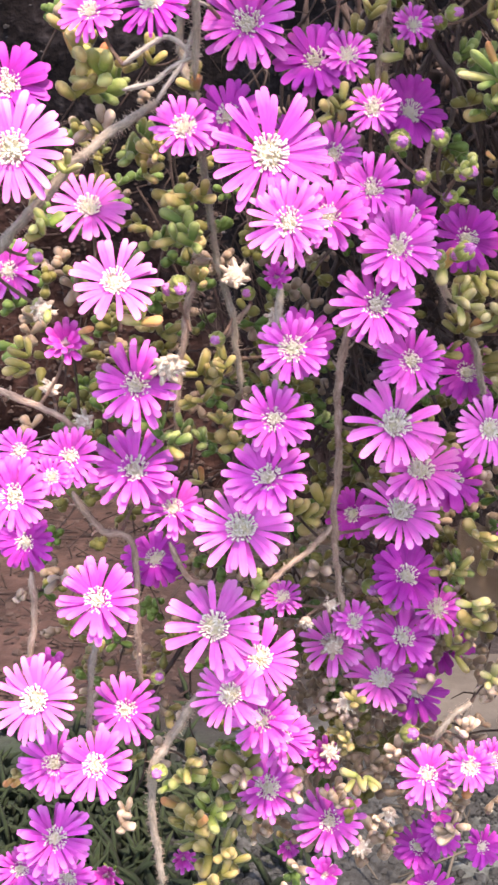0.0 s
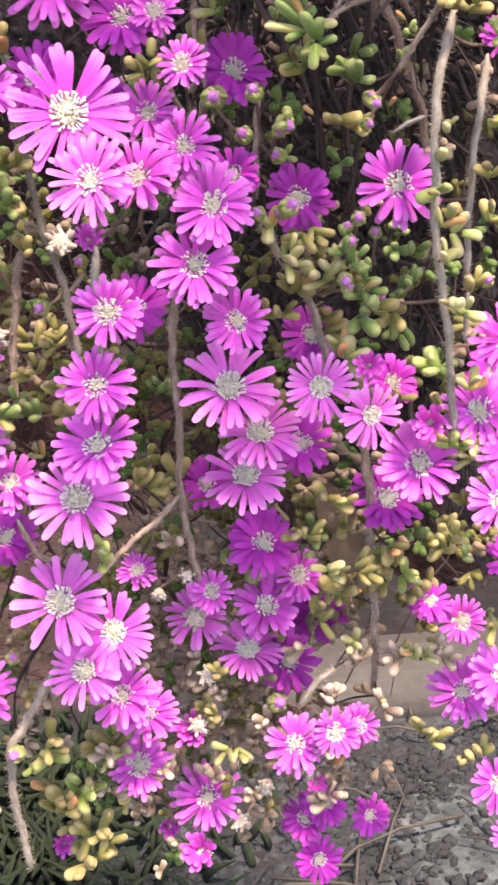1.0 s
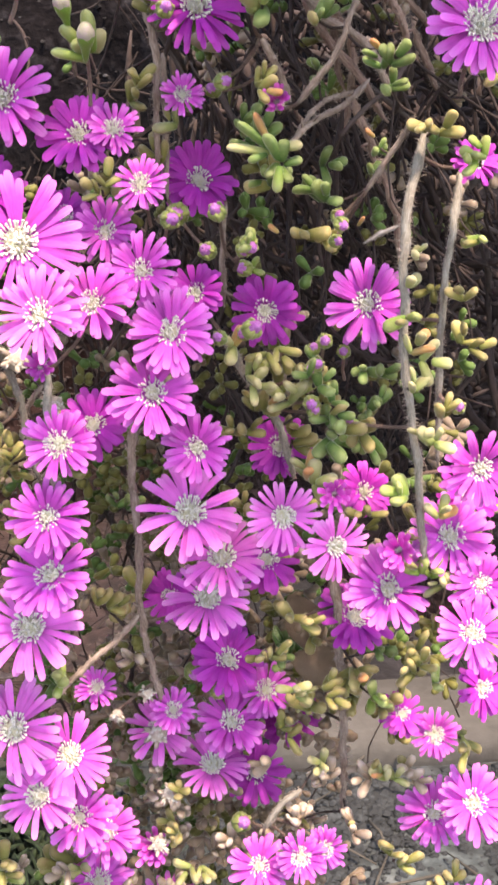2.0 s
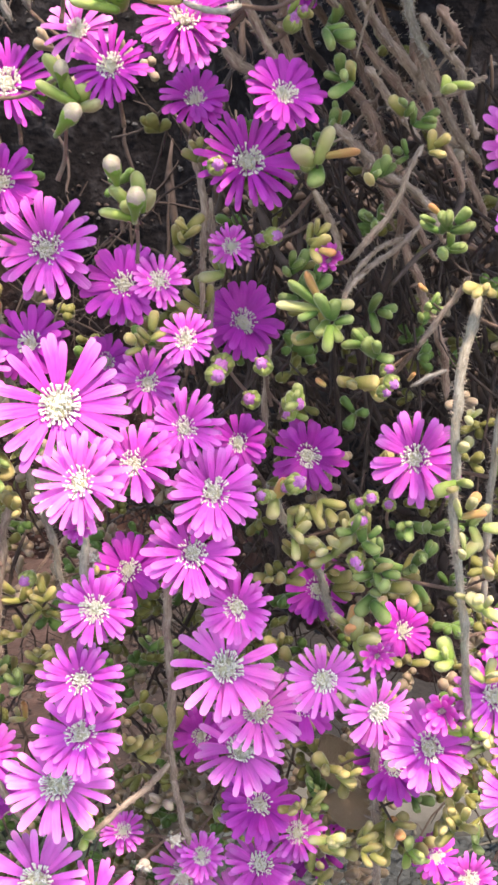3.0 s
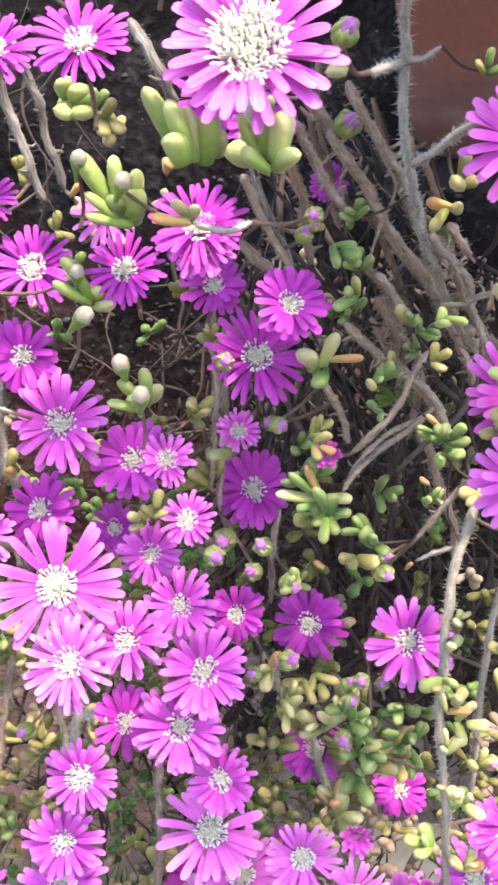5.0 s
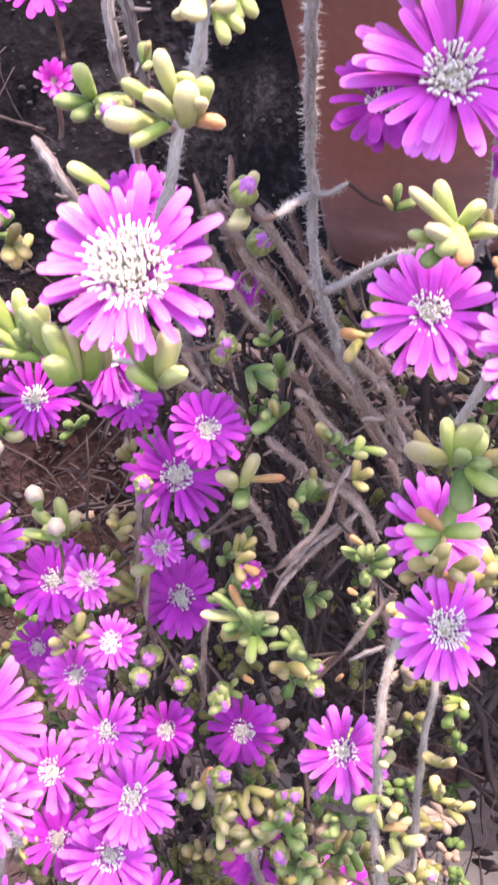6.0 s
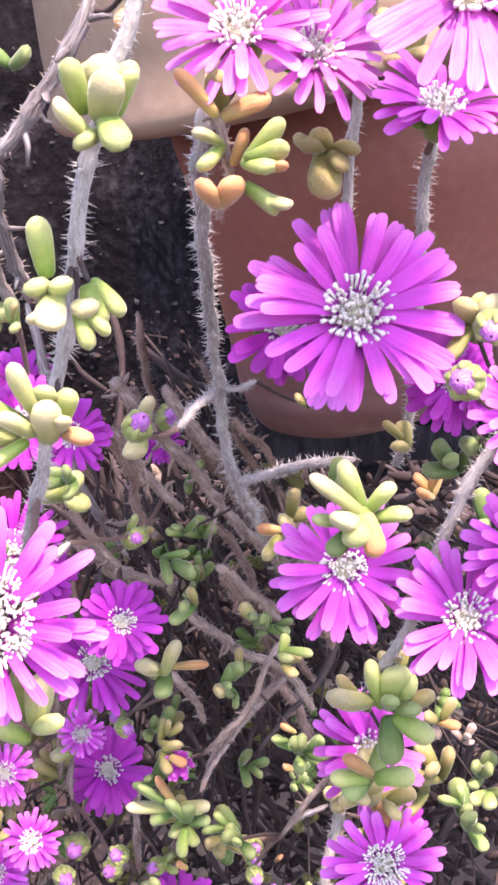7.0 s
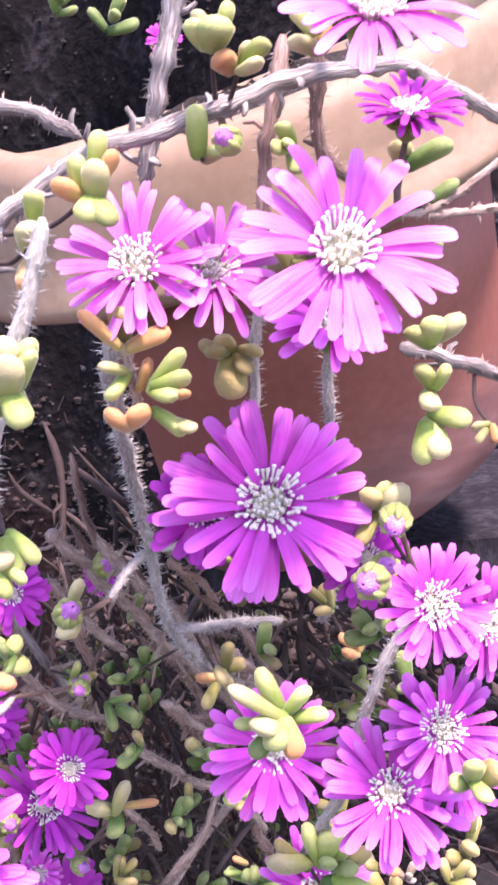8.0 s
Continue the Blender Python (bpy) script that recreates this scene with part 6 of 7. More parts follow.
def filler():
    """Leaf clusters deeper in the plant, behind the flowers."""
    rng = random.Random(31)
    for i in range(12):
        x, z = thick(rng)
        sprig(x, rng.uniform(0.30, 0.335), z, rng.uniform(7, 11), rng.choice("ooogyt"), rng.choice((3, 4)))
    for i in range(58):
        x, z = (rng.uniform(0.0, 0.072), rng.uniform(0.185, 0.265)) if i < 46 else (rng.uniform(-0.052, 0.0), rng.uniform(0.20, 0.265))
        sprig(x, rng.uniform(0.29, 0.33), z, rng.uniform(5.5, 9), rng.choice("tttto"), rng.choice((3, 4)))


def deep_leaves():
    """Dim leaves behind everything else, too many to count."""
    for tint, count, word in (("o", 1300, "olive"), ("g", 900, "green"), ("t", 1900, "withered tan")):
        rng, b = random.Random(40 + count), Build()
        for i in range(count // 4):
            x, z = thick(rng)
            if tint == "t" and i % 2:
                x, z = rng.uniform(0.0, 0.084), rng.uniform(0.185, 0.298)
            c = Vector((x, rng.uniform(0.315, 0.39), z))
            for k in range(4):
                d = Vector((rng.gauss(0, 1), rng.gauss(-0.6, 0.6), rng.gauss(0.3, 0.8))).normalized()
                ln, r = rng.uniform(0.0035, 0.0065), rng.uniform(0.0011, 0.0017)
                b.tube([c, c + d * ln * 0.4, c + d * ln * 0.72, c + d * ln * 0.92, c + d * ln], [r * 0.4, r * 0.75, r * 1.05, r * 0.8, r * 0.25], 6)
        tagged(new("undergrowth_leaves", b.mesh("undergrowth_leaves", LEAF[tint])), word + " small leaves deep inside the trailing plant", "leaves", kind="stuff")


deep_leaves()
filler()

# ---- flowers ----
def petal_mesh(k, width, mat, droop):
    """A narrow blunt petal along +x from radius 0.2 to 1, gently bowed, with a real thickness."""
    rng = random.Random(200 + k)
    rows, th = [], 0.008
    bend = rng.uniform(-0.05, 0.05)
    notch = rng.choice((0.0, 0.0, 0.02))
    for t, w in ((0.0, 0.46), (0.2, 0.70), (0.45, 0.92), (0.7, 1.0), (0.88, 0.97), (0.965, 0.74), (1.0, 0.36)):
        x = 0.2 + 0.8 * t
        y0 = bend * t * t
        zc = 0.05 + 0.10 * math.sin(t * 2.2) - droop * t * t
        hw = width * w * 0.5
        rows.append((x, y0, zc, hw))
    b, n = Build(), len(rows)
    for z, flip in ((0.0, False), (-th, True)):
        k = len(b.v)
        for x, y0, zc, hw in rows:
            dip = notch if x > 0.98 else 0.0
            b.v += [(x, y0 - hw, zc + z), (x - dip * 0.5, y0 - hw * 0.45, zc + z - 0.006), (x - dip, y0, zc + z - 0.003), (x - dip * 0.5, y0 + hw * 0.45, zc + z - 0.006), (x, y0 + hw, zc + z)]
        for i in range(n - 1):
            for j in range(4):
                q = (k + i * 5 + j, k + (i + 1) * 5 + j, k + (i + 1) * 5 + j + 1, k + i * 5 + j + 1)
                b.f.append(q[::-1] if flip else q)
    rim = [(x, y0 - hw, zc) for x, y0, zc, hw in rows] + [(x, y0 + hw, zc) for x, y0, zc, hw in reversed(rows)]
    k = len(b.v)
    b.v += [(x, y, z + d) for x, y, z in rim for d in (0.0, -th)]
    for i in range(len(rim) - 1):
        b.f.append((k + 2 * i, k + 2 * i + 1, k + 2 * i + 3, k + 2 * i + 2))
    return b.mesh("petal", mat)


def stamen_mesh(k, inner, height, curl):
    """A close tuft of fine filaments with a ring of longer ones leaning out over the petals."""
    rng, b = random.Random(300 + k), Build()
    fine = 0.275 / max(inner, 0.275)
    for i in range(round(64 * (inner / 0.275) ** 2 / fine ** 3)):
        a, r0 = rng.uniform(0, 6.283), (0.66 + 0.4 * (1 - fine)) * inner * math.sqrt(rng.random())
        c, s = math.cos(a), math.sin(a)
        h = height * rng.uniform(0.62, 0.95)
        b.tube([(r0 * c, r0 * s, 0.06), (1.15 * r0 * c, 1.15 * r0 * s, h)], [0.014, 0.012], 3)
        b.ball((1.15 * r0 * c, 1.15 * r0 * s, h), 0.027 * fine, 0.027 * fine, 0.03 * fine, 2, 4)
    ring = round(34 * (inner / 0.275) ** 1.6)
    for i in range(ring):
        a, r0 = 6.283 * (i + rng.uniform(-0.35, 0.35)) / ring, inner * rng.uniform(0.5, 0.72)
        r1, h = inner * rng.uniform(0.86, 1.12), height * rng.uniform(0.7, 1.0)
        c, s = math.cos(a), math.sin(a)
        p = [(r0 * c, r0 * s, 0.06), ((0.45 * r0 + 0.55 * r1) * c, (0.45 * r0 + 0.55 * r1) * s, h * 0.72), (r1 * c, r1 * s, h * (1 - curl))]
        b.tube(p, [0.015, 0.014, 0.016], 4)
        b.tube([p[2], (1.12 * r1 * c, 1.12 * r1 * s, h * 0.97)], [0.025 * fine, 0.021 * fine], 5)
    return b.mesh("stamens", STAMEN)


def disc_mesh(k):
    rng, b = random.Random(400 + k), Build()
    b.ball((0, 0, 0.06), 0.2, 0.2, 0.08, 5, 12)
    for i in range(24):
        a, r = rng.uniform(0, 6.283), rng.uniform(0.02, 0.13)
        b.cone(Vector((r * math.cos(a), r * math.sin(a), 0.08)), Vector((1.3 * r * math.cos(a), 1.3 * r * math.sin(a), 0.18 + rng.uniform(0, 0.06))), 0.022)
    return b.mesh("disc", DISC)


def calyx_mesh(k):
    b = Build()
    rings = [[(r * math.cos(a), r * math.sin(a), z) for a in (2 * math.pi * j / 10 for j in range(10))] for r, z in ((0.07, -0.42), (0.16, -0.34), (0.23, -0.18), (0.25, -0.02), (0.2, 0.06), (0.1, 0.06))]
    b.rings(rings)
    for i in range(5):
        a = 2 * math.pi * i / 5 + 0.3 * k
        c, s = math.cos(a), math.sin(a)
        b.tube([(0.2 * c, 0.2 * s, -0.12), (0.32 * c, 0.32 * s, -0.06), (0.44 * c, 0.44 * s, 0.0)], [0.07, 0.075, 0.035], 6)
    return b.mesh("calyx", LEAF["o"] if k % 2 else LEAF["y"])


# petals, rows, width, lift in degrees, droop, material, stamen ring, stamen height
KINDS = {
    "A": (38, 2, 0.166, 12, 0.10, PETAL, 0.285, 0.28, "open magenta daisy-like flower with a cream-white centre"),
    "B": (35, 2, 0.142, 11, 0.06, PETAL_PALE, 0.28, 0.28, "large open magenta flower with narrow well-spaced petals"),
    "C": (38, 2, 0.202, 10, 0.12, PETAL_DEEP, 0.275, 0.27, "deep purple-magenta flower with crowded overlapping petals"),
    "H": (29, 1, 0.132, 11, 0.06, PETAL, 0.26, 0.24, "large open magenta flower with narrow separate petals"),
    "G": (41, 2, 0.132, 10, 0.10, PETAL_DEEP, 0.285, 0.28, "deep purple-magenta flower with narrow petals and a white centre"),
    "D": (20, 2, 0.22, 40, -0.10, PETAL, 0.36, 0.36, "half-open magenta flower with upright petals"),
    "E": (27, 1, 0.156, 12, 0.16, PETAL_PALE, 0.27, 0.27, "ageing pale magenta flower with narrow rolled petals"),
    "N": (42, 2, 0.144, 11, 0.08, PETAL, 0.42, 0.41, "broad magenta flower with a wide cream-white centre"),
    "F": (36, 2, 0.168, 12, 0.08, PETAL, 0.33, 0.33, "small round bright magenta flower with a broad white centre"),
}
PETALS = {v: [petal_mesh(10 * i + k, KINDS[v][2] * (0.88 + 0.12 * k), KINDS[v][5], KINDS[v][4]) for k in range(3)] for i, v in enumerate(KINDS)}
STAMENS = {v: [stamen_mesh(10 * i + k, KINDS[v][6], KINDS[v][7], 0.05) for k in range(2)] for i, v in enumerate(KINDS)}
DISCS, CALYXES = [disc_mesh(k) for k in range(2)], [calyx_mesh(k) for k in range(2)]
FLOWERS = {}


def flower_master(v, k):
    rng = random.Random(hash_of(v) * 5 + k)
    n, rows, lift, label = KINDS[v][0], KINDS[v][1], KINDS[v][3], KINDS[v][-1]
    thing = tagged(new("flower"), label, "flower", "flowers of the trailing plant")
    for row in range(rows):
        count = n if rows == 1 else (n * 3 // 5 if row == 0 else n - n * 3 // 5)
        for i in range(count):
            a = 2 * math.pi * (i + 0.5 * row) / count + rng.gauss(0, 0.06)
            if rng.random() < 0.04:
                continue
            up = radians(-(lift + 10 * row + rng.gauss(0, 4.5)))
            ln = rng.uniform(0.86, 1.05) * (1.0 if row == 0 else 0.93)
            m = Matrix.Rotation(a, 4, "Z") @ Matrix.Translation((0, 0, 0.03 * row)) @ Matrix.Rotation(up, 4, "Y") @ Matrix.Rotation(rng.gauss(0, 0.16), 4, "X") @ Matrix.Scale(ln, 4)
            part("petal", PETALS[v][rng.randrange(3)], thing, m=m)
    disc = part("disc", DISCS[k % 2], thing, "pale yellow-green disc")
    part("stamen_ring", STAMENS[v][k % 2], disc, "cream-white ring of stamens")
    part("calyx", CALYXES[k % 2], thing, "fleshy green calyx")
    return thing


def flower(x, y, z, mm, v, tilt, pan):
    """A flower mm across; tilt raises its face, pan turns it."""
    COUNT[0] += 1
    rng = random.Random(COUNT[0])
    e, a = radians(24 + tilt), radians(pan)
    d = Vector((math.sin(a) * math.cos(e), -math.cos(a) * math.cos(e), math.sin(e)))
    p = Vector((x, y, z)) - d * mm * 0.00008
    m = Matrix.Translation(p) @ aim(d, rng.uniform(0, 6.28)) @ Matrix.Scale(mm / 2000 * 1.1, 4)
    key = (v, COUNT[0] % 5)
    if key in FLOWERS:
        ob = copy_thing(FLOWERS[key], m @ Matrix.Scale(1 / FLOWERS[key].scale.x, 4))
    else:
        ob = FLOWERS[key] = flower_master(*key)
        ob.matrix_basis = m
    MADE.append((ob, p - d * mm * 0.0002, d))


MADE = []
flower(-0.0004, 0.2910, 0.4478, 22.3, 'A', -5, -11)
flower(0.0155, 0.2931, 0.4396, 18.0, 'C', -1, 3)
flower(0.0234, 0.2918, 0.4405, 12.2, 'F', 7, 0)
flower(0.0291, 0.2854, 0.4292, 12.1, 'F', -3, -7)
flower(0.0416, 0.3160, 0.4261, 19.0, 'C', 5, 14)
flower(-0.0051, 0.2910, 0.4271, 16.8, 'C', 1, -11)
flower(0.0046, 0.2638, 0.4212, 27.4, 'H', -6, 14)
flower(0.0086, 0.2570, 0.4074, 19.0, 'B', 0, -10)
flower(0.0182, 0.2712, 0.4062, 17.4, 'A', 6, -4)
flower(0.0202, 0.2902, 0.4184, 14.3, 'A', -4, 4)
flower(0.0286, 0.2787, 0.4115, 16.1, 'A', 0, -5)
flower(0.0347, 0.2735, 0.3989, 19.5, 'A', 2, 7)
flower(0.0572, 0.3099, 0.3942, 18.1, 'C', -11, -2)
flower(0.0299, 0.2721, 0.3854, 20.0, 'A', -1, 0)
flower(0.0064, 0.2687, 0.3927, 9.4, 'D', 0, -2)
flower(0.0100, 0.2623, 0.3775, 15.9, 'F', -7, -3)
flower(0.0395, 0.2756, 0.3707, 16.4, 'A', -7, -12)
flower(0.0606, 0.3152, 0.3560, 17.3, 'C', 1, -9)
flower(0.0370, 0.2816, 0.3524, 24.0, 'E', 18, 6)
flower(0.0587, 0.2710, 0.3549, 16.8, 'E', -13, 2)
flower(0.0059, 0.2634, 0.3601, 17.6, 'A', -7, 0)
flower(0.0047, 0.2696, 0.3429, 21.1, 'A', 15, -17)
flower(-0.0019, 0.2724, 0.3280, 24.5, 'E', 14, -2)
flower(-0.0196, 0.2827, 0.3287, 16.5, 'A', 21, -10)
flower(-0.0295, 0.2824, 0.3397, 22.1, 'A', 20, -9)
flower(-0.0279, 0.2776, 0.3639, 21.1, 'A', -2, -7)
flower(-0.0308, 0.2677, 0.3919, 19.8, 'E', 15, 5)
flower(-0.0387, 0.2869, 0.4061, 18.8, 'E', 17, 5)
flower(-0.0441, 0.2750, 0.3751, 15.2, 'D', 5, 7)
flower(-0.0445, 0.2750, 0.3460, 14.8, 'A', -4, 0)
flower(-0.0485, 0.2700, 0.3427, 10.0, 'F', 9, -3)
flower(-0.0571, 0.2650, 0.3395, 18.5, 'A', 1, 0)
flower(-0.0516, 0.2620, 0.4223, 25.1, 'E', 4, -3)
flower(-0.0559, 0.2850, 0.4345, 20.3, 'C', -1, 2)
flower(-0.0360, 0.2850, 0.4505, 14.7, 'A', 6, -11)
flower(-0.0588, 0.2850, 0.3909, 15.5, 'A', 6, -3)
flower(-0.0593, 0.2850, 0.3182, 15.7, 'C', -6, -10)
flower(-0.0581, 0.2800, 0.3457, 12.9, 'A', 2, -9)
flower(-0.0389, 0.2711, 0.3082, 21.2, 'A', 7, 5)
flower(-0.0268, 0.3050, 0.3036, 17.7, 'C', 22, -2)
flower(-0.0091, 0.2771, 0.2972, 24.7, 'E', 10, -4)
flower(0.0030, 0.2872, 0.2819, 22.3, 'H', 15, 12)
flower(-0.0051, 0.2812, 0.2739, 20.5, 'E', 17, -11)
flower(0.0039, 0.2899, 0.2600, 19.7, 'A', 13, -1)
flower(0.0098, 0.2970, 0.2496, 18.3, 'A', 23, 2)
flower(-0.0351, 0.2884, 0.2642, 19.5, 'A', 12, -4)
flower(-0.0525, 0.2700, 0.2594, 18.6, 'A', 10, -4)
flower(-0.0407, 0.2650, 0.2621, 19.8, 'A', 11, -3)
flower(-0.0549, 0.2750, 0.2308, 20.8, 'A', 10, 17)
flower(-0.0555, 0.2650, 0.2823, 22.3, 'E', 13, -14)
flower(-0.0547, 0.2800, 0.2817, 17.2, 'D', 12, 3)
flower(-0.0667, 0.2800, 0.2159, 15.1, 'A', -6, 8)
flower(-0.0548, 0.2900, 0.2043, 17.1, 'A', 0, -5)
flower(-0.0443, 0.3000, 0.1970, 14.5, 'D', -4, -8)
flower(0.0056, 0.3044, 0.2261, 19.5, 'F', 25, 9)
flower(0.0257, 0.3132, 0.2069, 22.1, 'A', 8, 3)
flower(0.0232, 0.2944, 0.2017, 17.3, 'D', 13, -10)
flower(0.0095, 0.3017, 0.2928, 11.6, 'F', 31, -2)
flower(0.0229, 0.3034, 0.2387, 15.4, 'D', 8, -9)
flower(-0.0217, 0.3200, 0.1870, 11.6, 'D', 0, 3)
flower(0.0129, 0.3200, 0.1915, 10.4, 'D', -3, 0)
flower(0.0445, 0.2846, 0.3390, 21.2, 'E', 25, 2)
flower(0.0406, 0.2902, 0.3249, 22.4, 'E', 31, 4)
flower(0.0565, 0.3050, 0.3280, 18.1, 'C', 3, 16)
flower(0.0454, 0.3059, 0.2978, 20.2, 'C', 24, 1)
flower(0.0562, 0.3129, 0.2833, 15.5, 'F', 14, -8)
flower(0.0301, 0.3001, 0.2863, 12.3, 'F', 13, 7)
flower(0.0460, 0.3106, 0.2749, 20.6, 'A', 29, 13)
flower(0.0651, 0.3525, 0.2496, 21.4, 'C', 10, -13)
flower(0.0400, 0.3109, 0.2606, 21.4, 'E', 43, 9)
flower(0.0528, 0.3250, 0.2475, 20.1, 'C', 8, 12)
flower(0.0253, 0.3130, 0.2717, 19.0, 'E', 15, -16)
flower(0.0301, 0.3140, 0.3138, 15.1, 'C', -2, -4)
flower(0.0524, 0.2919, 0.2397, 17.9, 'A', 11, -7)
flower(0.0637, 0.2876, 0.2462, 14.3, 'F', -1, -2)
flower(0.0704, 0.2886, 0.2475, 12.4, 'F', -2, -8)
flower(0.0596, 0.3100, 0.2126, 11.1, 'D', 1, 9)
flower(0.0583, 0.3350, 0.1794, 16.6, 'C', 24, -8)
flower(0.0807, 0.2940, 0.3989, 20.8, 'A', -8, -9)
flower(0.0710, 0.2761, 0.3580, 11.0, 'D', -4, -5)
flower(0.0708, 0.2695, 0.3477, 15.2, 'E', -11, 17)
flower(0.0858, 0.2847, 0.3282, 22.3, 'A', 16, -8)
flower(0.0799, 0.3038, 0.3106, 20.8, 'C', 26, 12)
flower(0.1049, 0.2750, 0.3637, 18.0, 'A', -16, -4)
flower(0.1006, 0.2843, 0.3425, 20.5, 'A', 8, 5)
flower(0.1073, 0.2780, 0.3324, 16.0, 'A', 0, -2)
flower(0.1068, 0.2950, 0.3482, 16.6, 'C', 0, 16)
flower(0.1042, 0.2720, 0.3223, 18.8, 'A', 15, -4)
flower(0.1108, 0.2850, 0.2986, 15.5, 'C', 9, 24)
flower(0.1059, 0.3186, 0.2627, 14.9, 'F', -6, -5)
flower(0.1020, 0.2970, 0.2512, 20.1, 'A', 15, 4)
flower(0.1101, 0.2850, 0.2633, 20.8, 'A', 17, 3)
flower(0.1109, 0.2850, 0.2279, 18.3, 'A', -6, 4)
flower(0.0965, 0.3200, 0.2690, 14.1, 'C', 21, 16)
flower(0.0652, 0.3350, 0.1853, 15.8, 'C', 10, -12)
flower(0.0806, 0.3350, 0.1794, 13.9, 'C', 3, 13)
flower(0.0874, 0.2800, 0.3412, 14.2, 'D', -3, -18)
flower(0.0624, 0.3300, 0.1661, 16.4, 'C', -4, 0)
flower(0.1146, 0.2800, 0.2117, 13.4, 'A', 8, -9)
flower(-0.0121, 0.2850, 0.5256, 16.6, 'G', 14, 7)
flower(0.0124, 0.2500, 0.5272, 17.1, 'G', 16, -1)
flower(-0.0175, 0.2947, 0.4955, 13.6, 'G', 12, 15)
flower(-0.0072, 0.2946, 0.4813, 18.9, 'G', 5, 2)
flower(0.0066, 0.3058, 0.4918, 14.5, 'E', 7, -1)
flower(0.0157, 0.2779, 0.4848, 15.1, 'G', 0, -7)
flower(0.0301, 0.2800, 0.4938, 18.6, 'G', 5, 0)
flower(0.0313, 0.3049, 0.4778, 15.1, 'C', 19, -1)
flower(0.0491, 0.2775, 0.4797, 15.5, 'C', 8, 11)
flower(0.0423, 0.2894, 0.4659, 20.4, 'G', -1, 10)
flower(-0.0102, 0.2973, 0.4611, 16.4, 'C', -15, 0)
flower(0.0388, 0.2949, 0.4474, 9.7, 'F', -8, 9)
flower(0.0591, 0.2851, 0.4459, 9.5, 'D', -1, -9)
flower(0.0106, 0.2977, 0.4213, 11.9, 'C', -2, -4)
flower(-0.0150, 0.2772, 0.4255, 14.7, 'F', 5, 4)
flower(-0.0206, 0.2670, 0.4525, 15.9, 'G', -1, -5)
flower(0.0298, 0.3000, 0.5180, 15.7, 'C', 0, 11)
flower(0.0852, 0.3280, 0.3373, 15.7, 'C', 2, 5)
flower(0.0402, 0.2950, 0.4027, 13.7, 'C', -1, -11)
flower(0.0136, 0.3000, 0.3689, 17.3, 'C', 6, 5)
flower(0.0556, 0.3250, 0.4998, 9.1, 'C', 0, -8)
flower(-0.0199, 0.2600, 0.4717, 9.5, 'G', -11, 0)
flower(0.0458, 0.1770, 0.5259, 18.9, 'N', -2, -3)
flower(0.0833, 0.2183, 0.5461, 25.8, 'A', 2, 2)
flower(0.0754, 0.2280, 0.5424, 15.5, 'C', 2, 8)
flower(0.0692, 0.2089, 0.5774, 17.6, 'B', 8, -14)
flower(0.0781, 0.2165, 0.5755, 17.2, 'B', 8, 22)
flower(0.0887, 0.1880, 0.5796, 20.0, 'E', 5, 4)
flower(0.0906, 0.2084, 0.5696, 15.2, 'A', 28, 4)
flower(0.0926, 0.1900, 0.6012, 17.5, 'E', 24, 6)
flower(0.0990, 0.2050, 0.5920, 11.8, 'G', 38, 4)
flower(0.0996, 0.2000, 0.5382, 13.4, 'F', 0, 6)
flower(0.1070, 0.2050, 0.5335, 13.0, 'F', -9, 15)
flower(0.1016, 0.2053, 0.5200, 14.4, 'F', 5, -1)
flower(0.0952, 0.2054, 0.5120, 18.0, 'A', 10, 1)
flower(0.0816, 0.2116, 0.5160, 17.0, 'A', -9, -2)
flower(0.0901, 0.2450, 0.4718, 19.5, 'A', -2, 11)
flower(0.0904, 0.2302, 0.4613, 17.5, 'F', 0, 0)
flower(0.0416, 0.2800, 0.5141, 13.7, 'C', 3, -2)
flower(0.0760, 0.3000, 0.6087, 6.3, 'C', -2, 0)
flower(0.0960, 0.2220, 0.5362, 12.5, 'C', -6, 7)
flower(0.0987, 0.2220, 0.5339, 8.5, 'D', -6, 1)
flower(0.0208, 0.2700, 0.5602, 13.9, 'C', 5, -5)
flower(0.0234, 0.2620, 0.5440, 9.1, 'D', -10, 9)
flower(0.1042, 0.2100, 0.5110, 12.4, 'F', -7, 10)
flower(0.0381, 0.2500, 0.5246, 14.1, 'C', 0, -6)
flower(0.1019, 0.2800, 0.4329, 10.8, 'C', 6, 18)
flower(0.0310, 0.2800, 0.4900, 14.2, 'A', -7, -12)

# ---- buds and spent heads ----
def bud_meshes():
    b = Build()
    b.rings([[(r * math.cos(a), r * math.sin(a), z) for a in (2 * math.pi * j / 10 for j in range(10))] for r, z in ((0.12, -0.5), (0.30, -0.38), (0.41, -0.14), (0.41, 0.08), (0.33, 0.24), (0.1, 0.26))])
    for i in range(5):
        a = 1.2566 * i
        c, s = math.cos(a), math.sin(a)
        b.tube([(0.24 * c, 0.24 * s, -0.28), (0.32 * c, 0.32 * s, -0.02), (0.32 * c, 0.32 * s, 0.20), (0.27 * c, 0.27 * s, 0.40)], [0.12, 0.135, 0.12, 0.04], 7)
    t = Build()
    for i in range(12):
        a = 0.5236 * i
        c, s, c2, s2 = math.cos(a), math.sin(a), math.cos(a + 0.9), math.sin(a + 0.9)
        t.tube([(0.18 * c, 0.18 * s, 0.0), (0.21 * c, 0.21 * s, 0.3), (0.13 * c2, 0.13 * s2, 0.52), (0.04 * c2, 0.04 * s2, 0.62)], [0.07, 0.08, 0.06, 0.015], 5)
    return b.mesh("calyx", LEAF["p"]), t.mesh("petal_tip", BUD_PETAL)


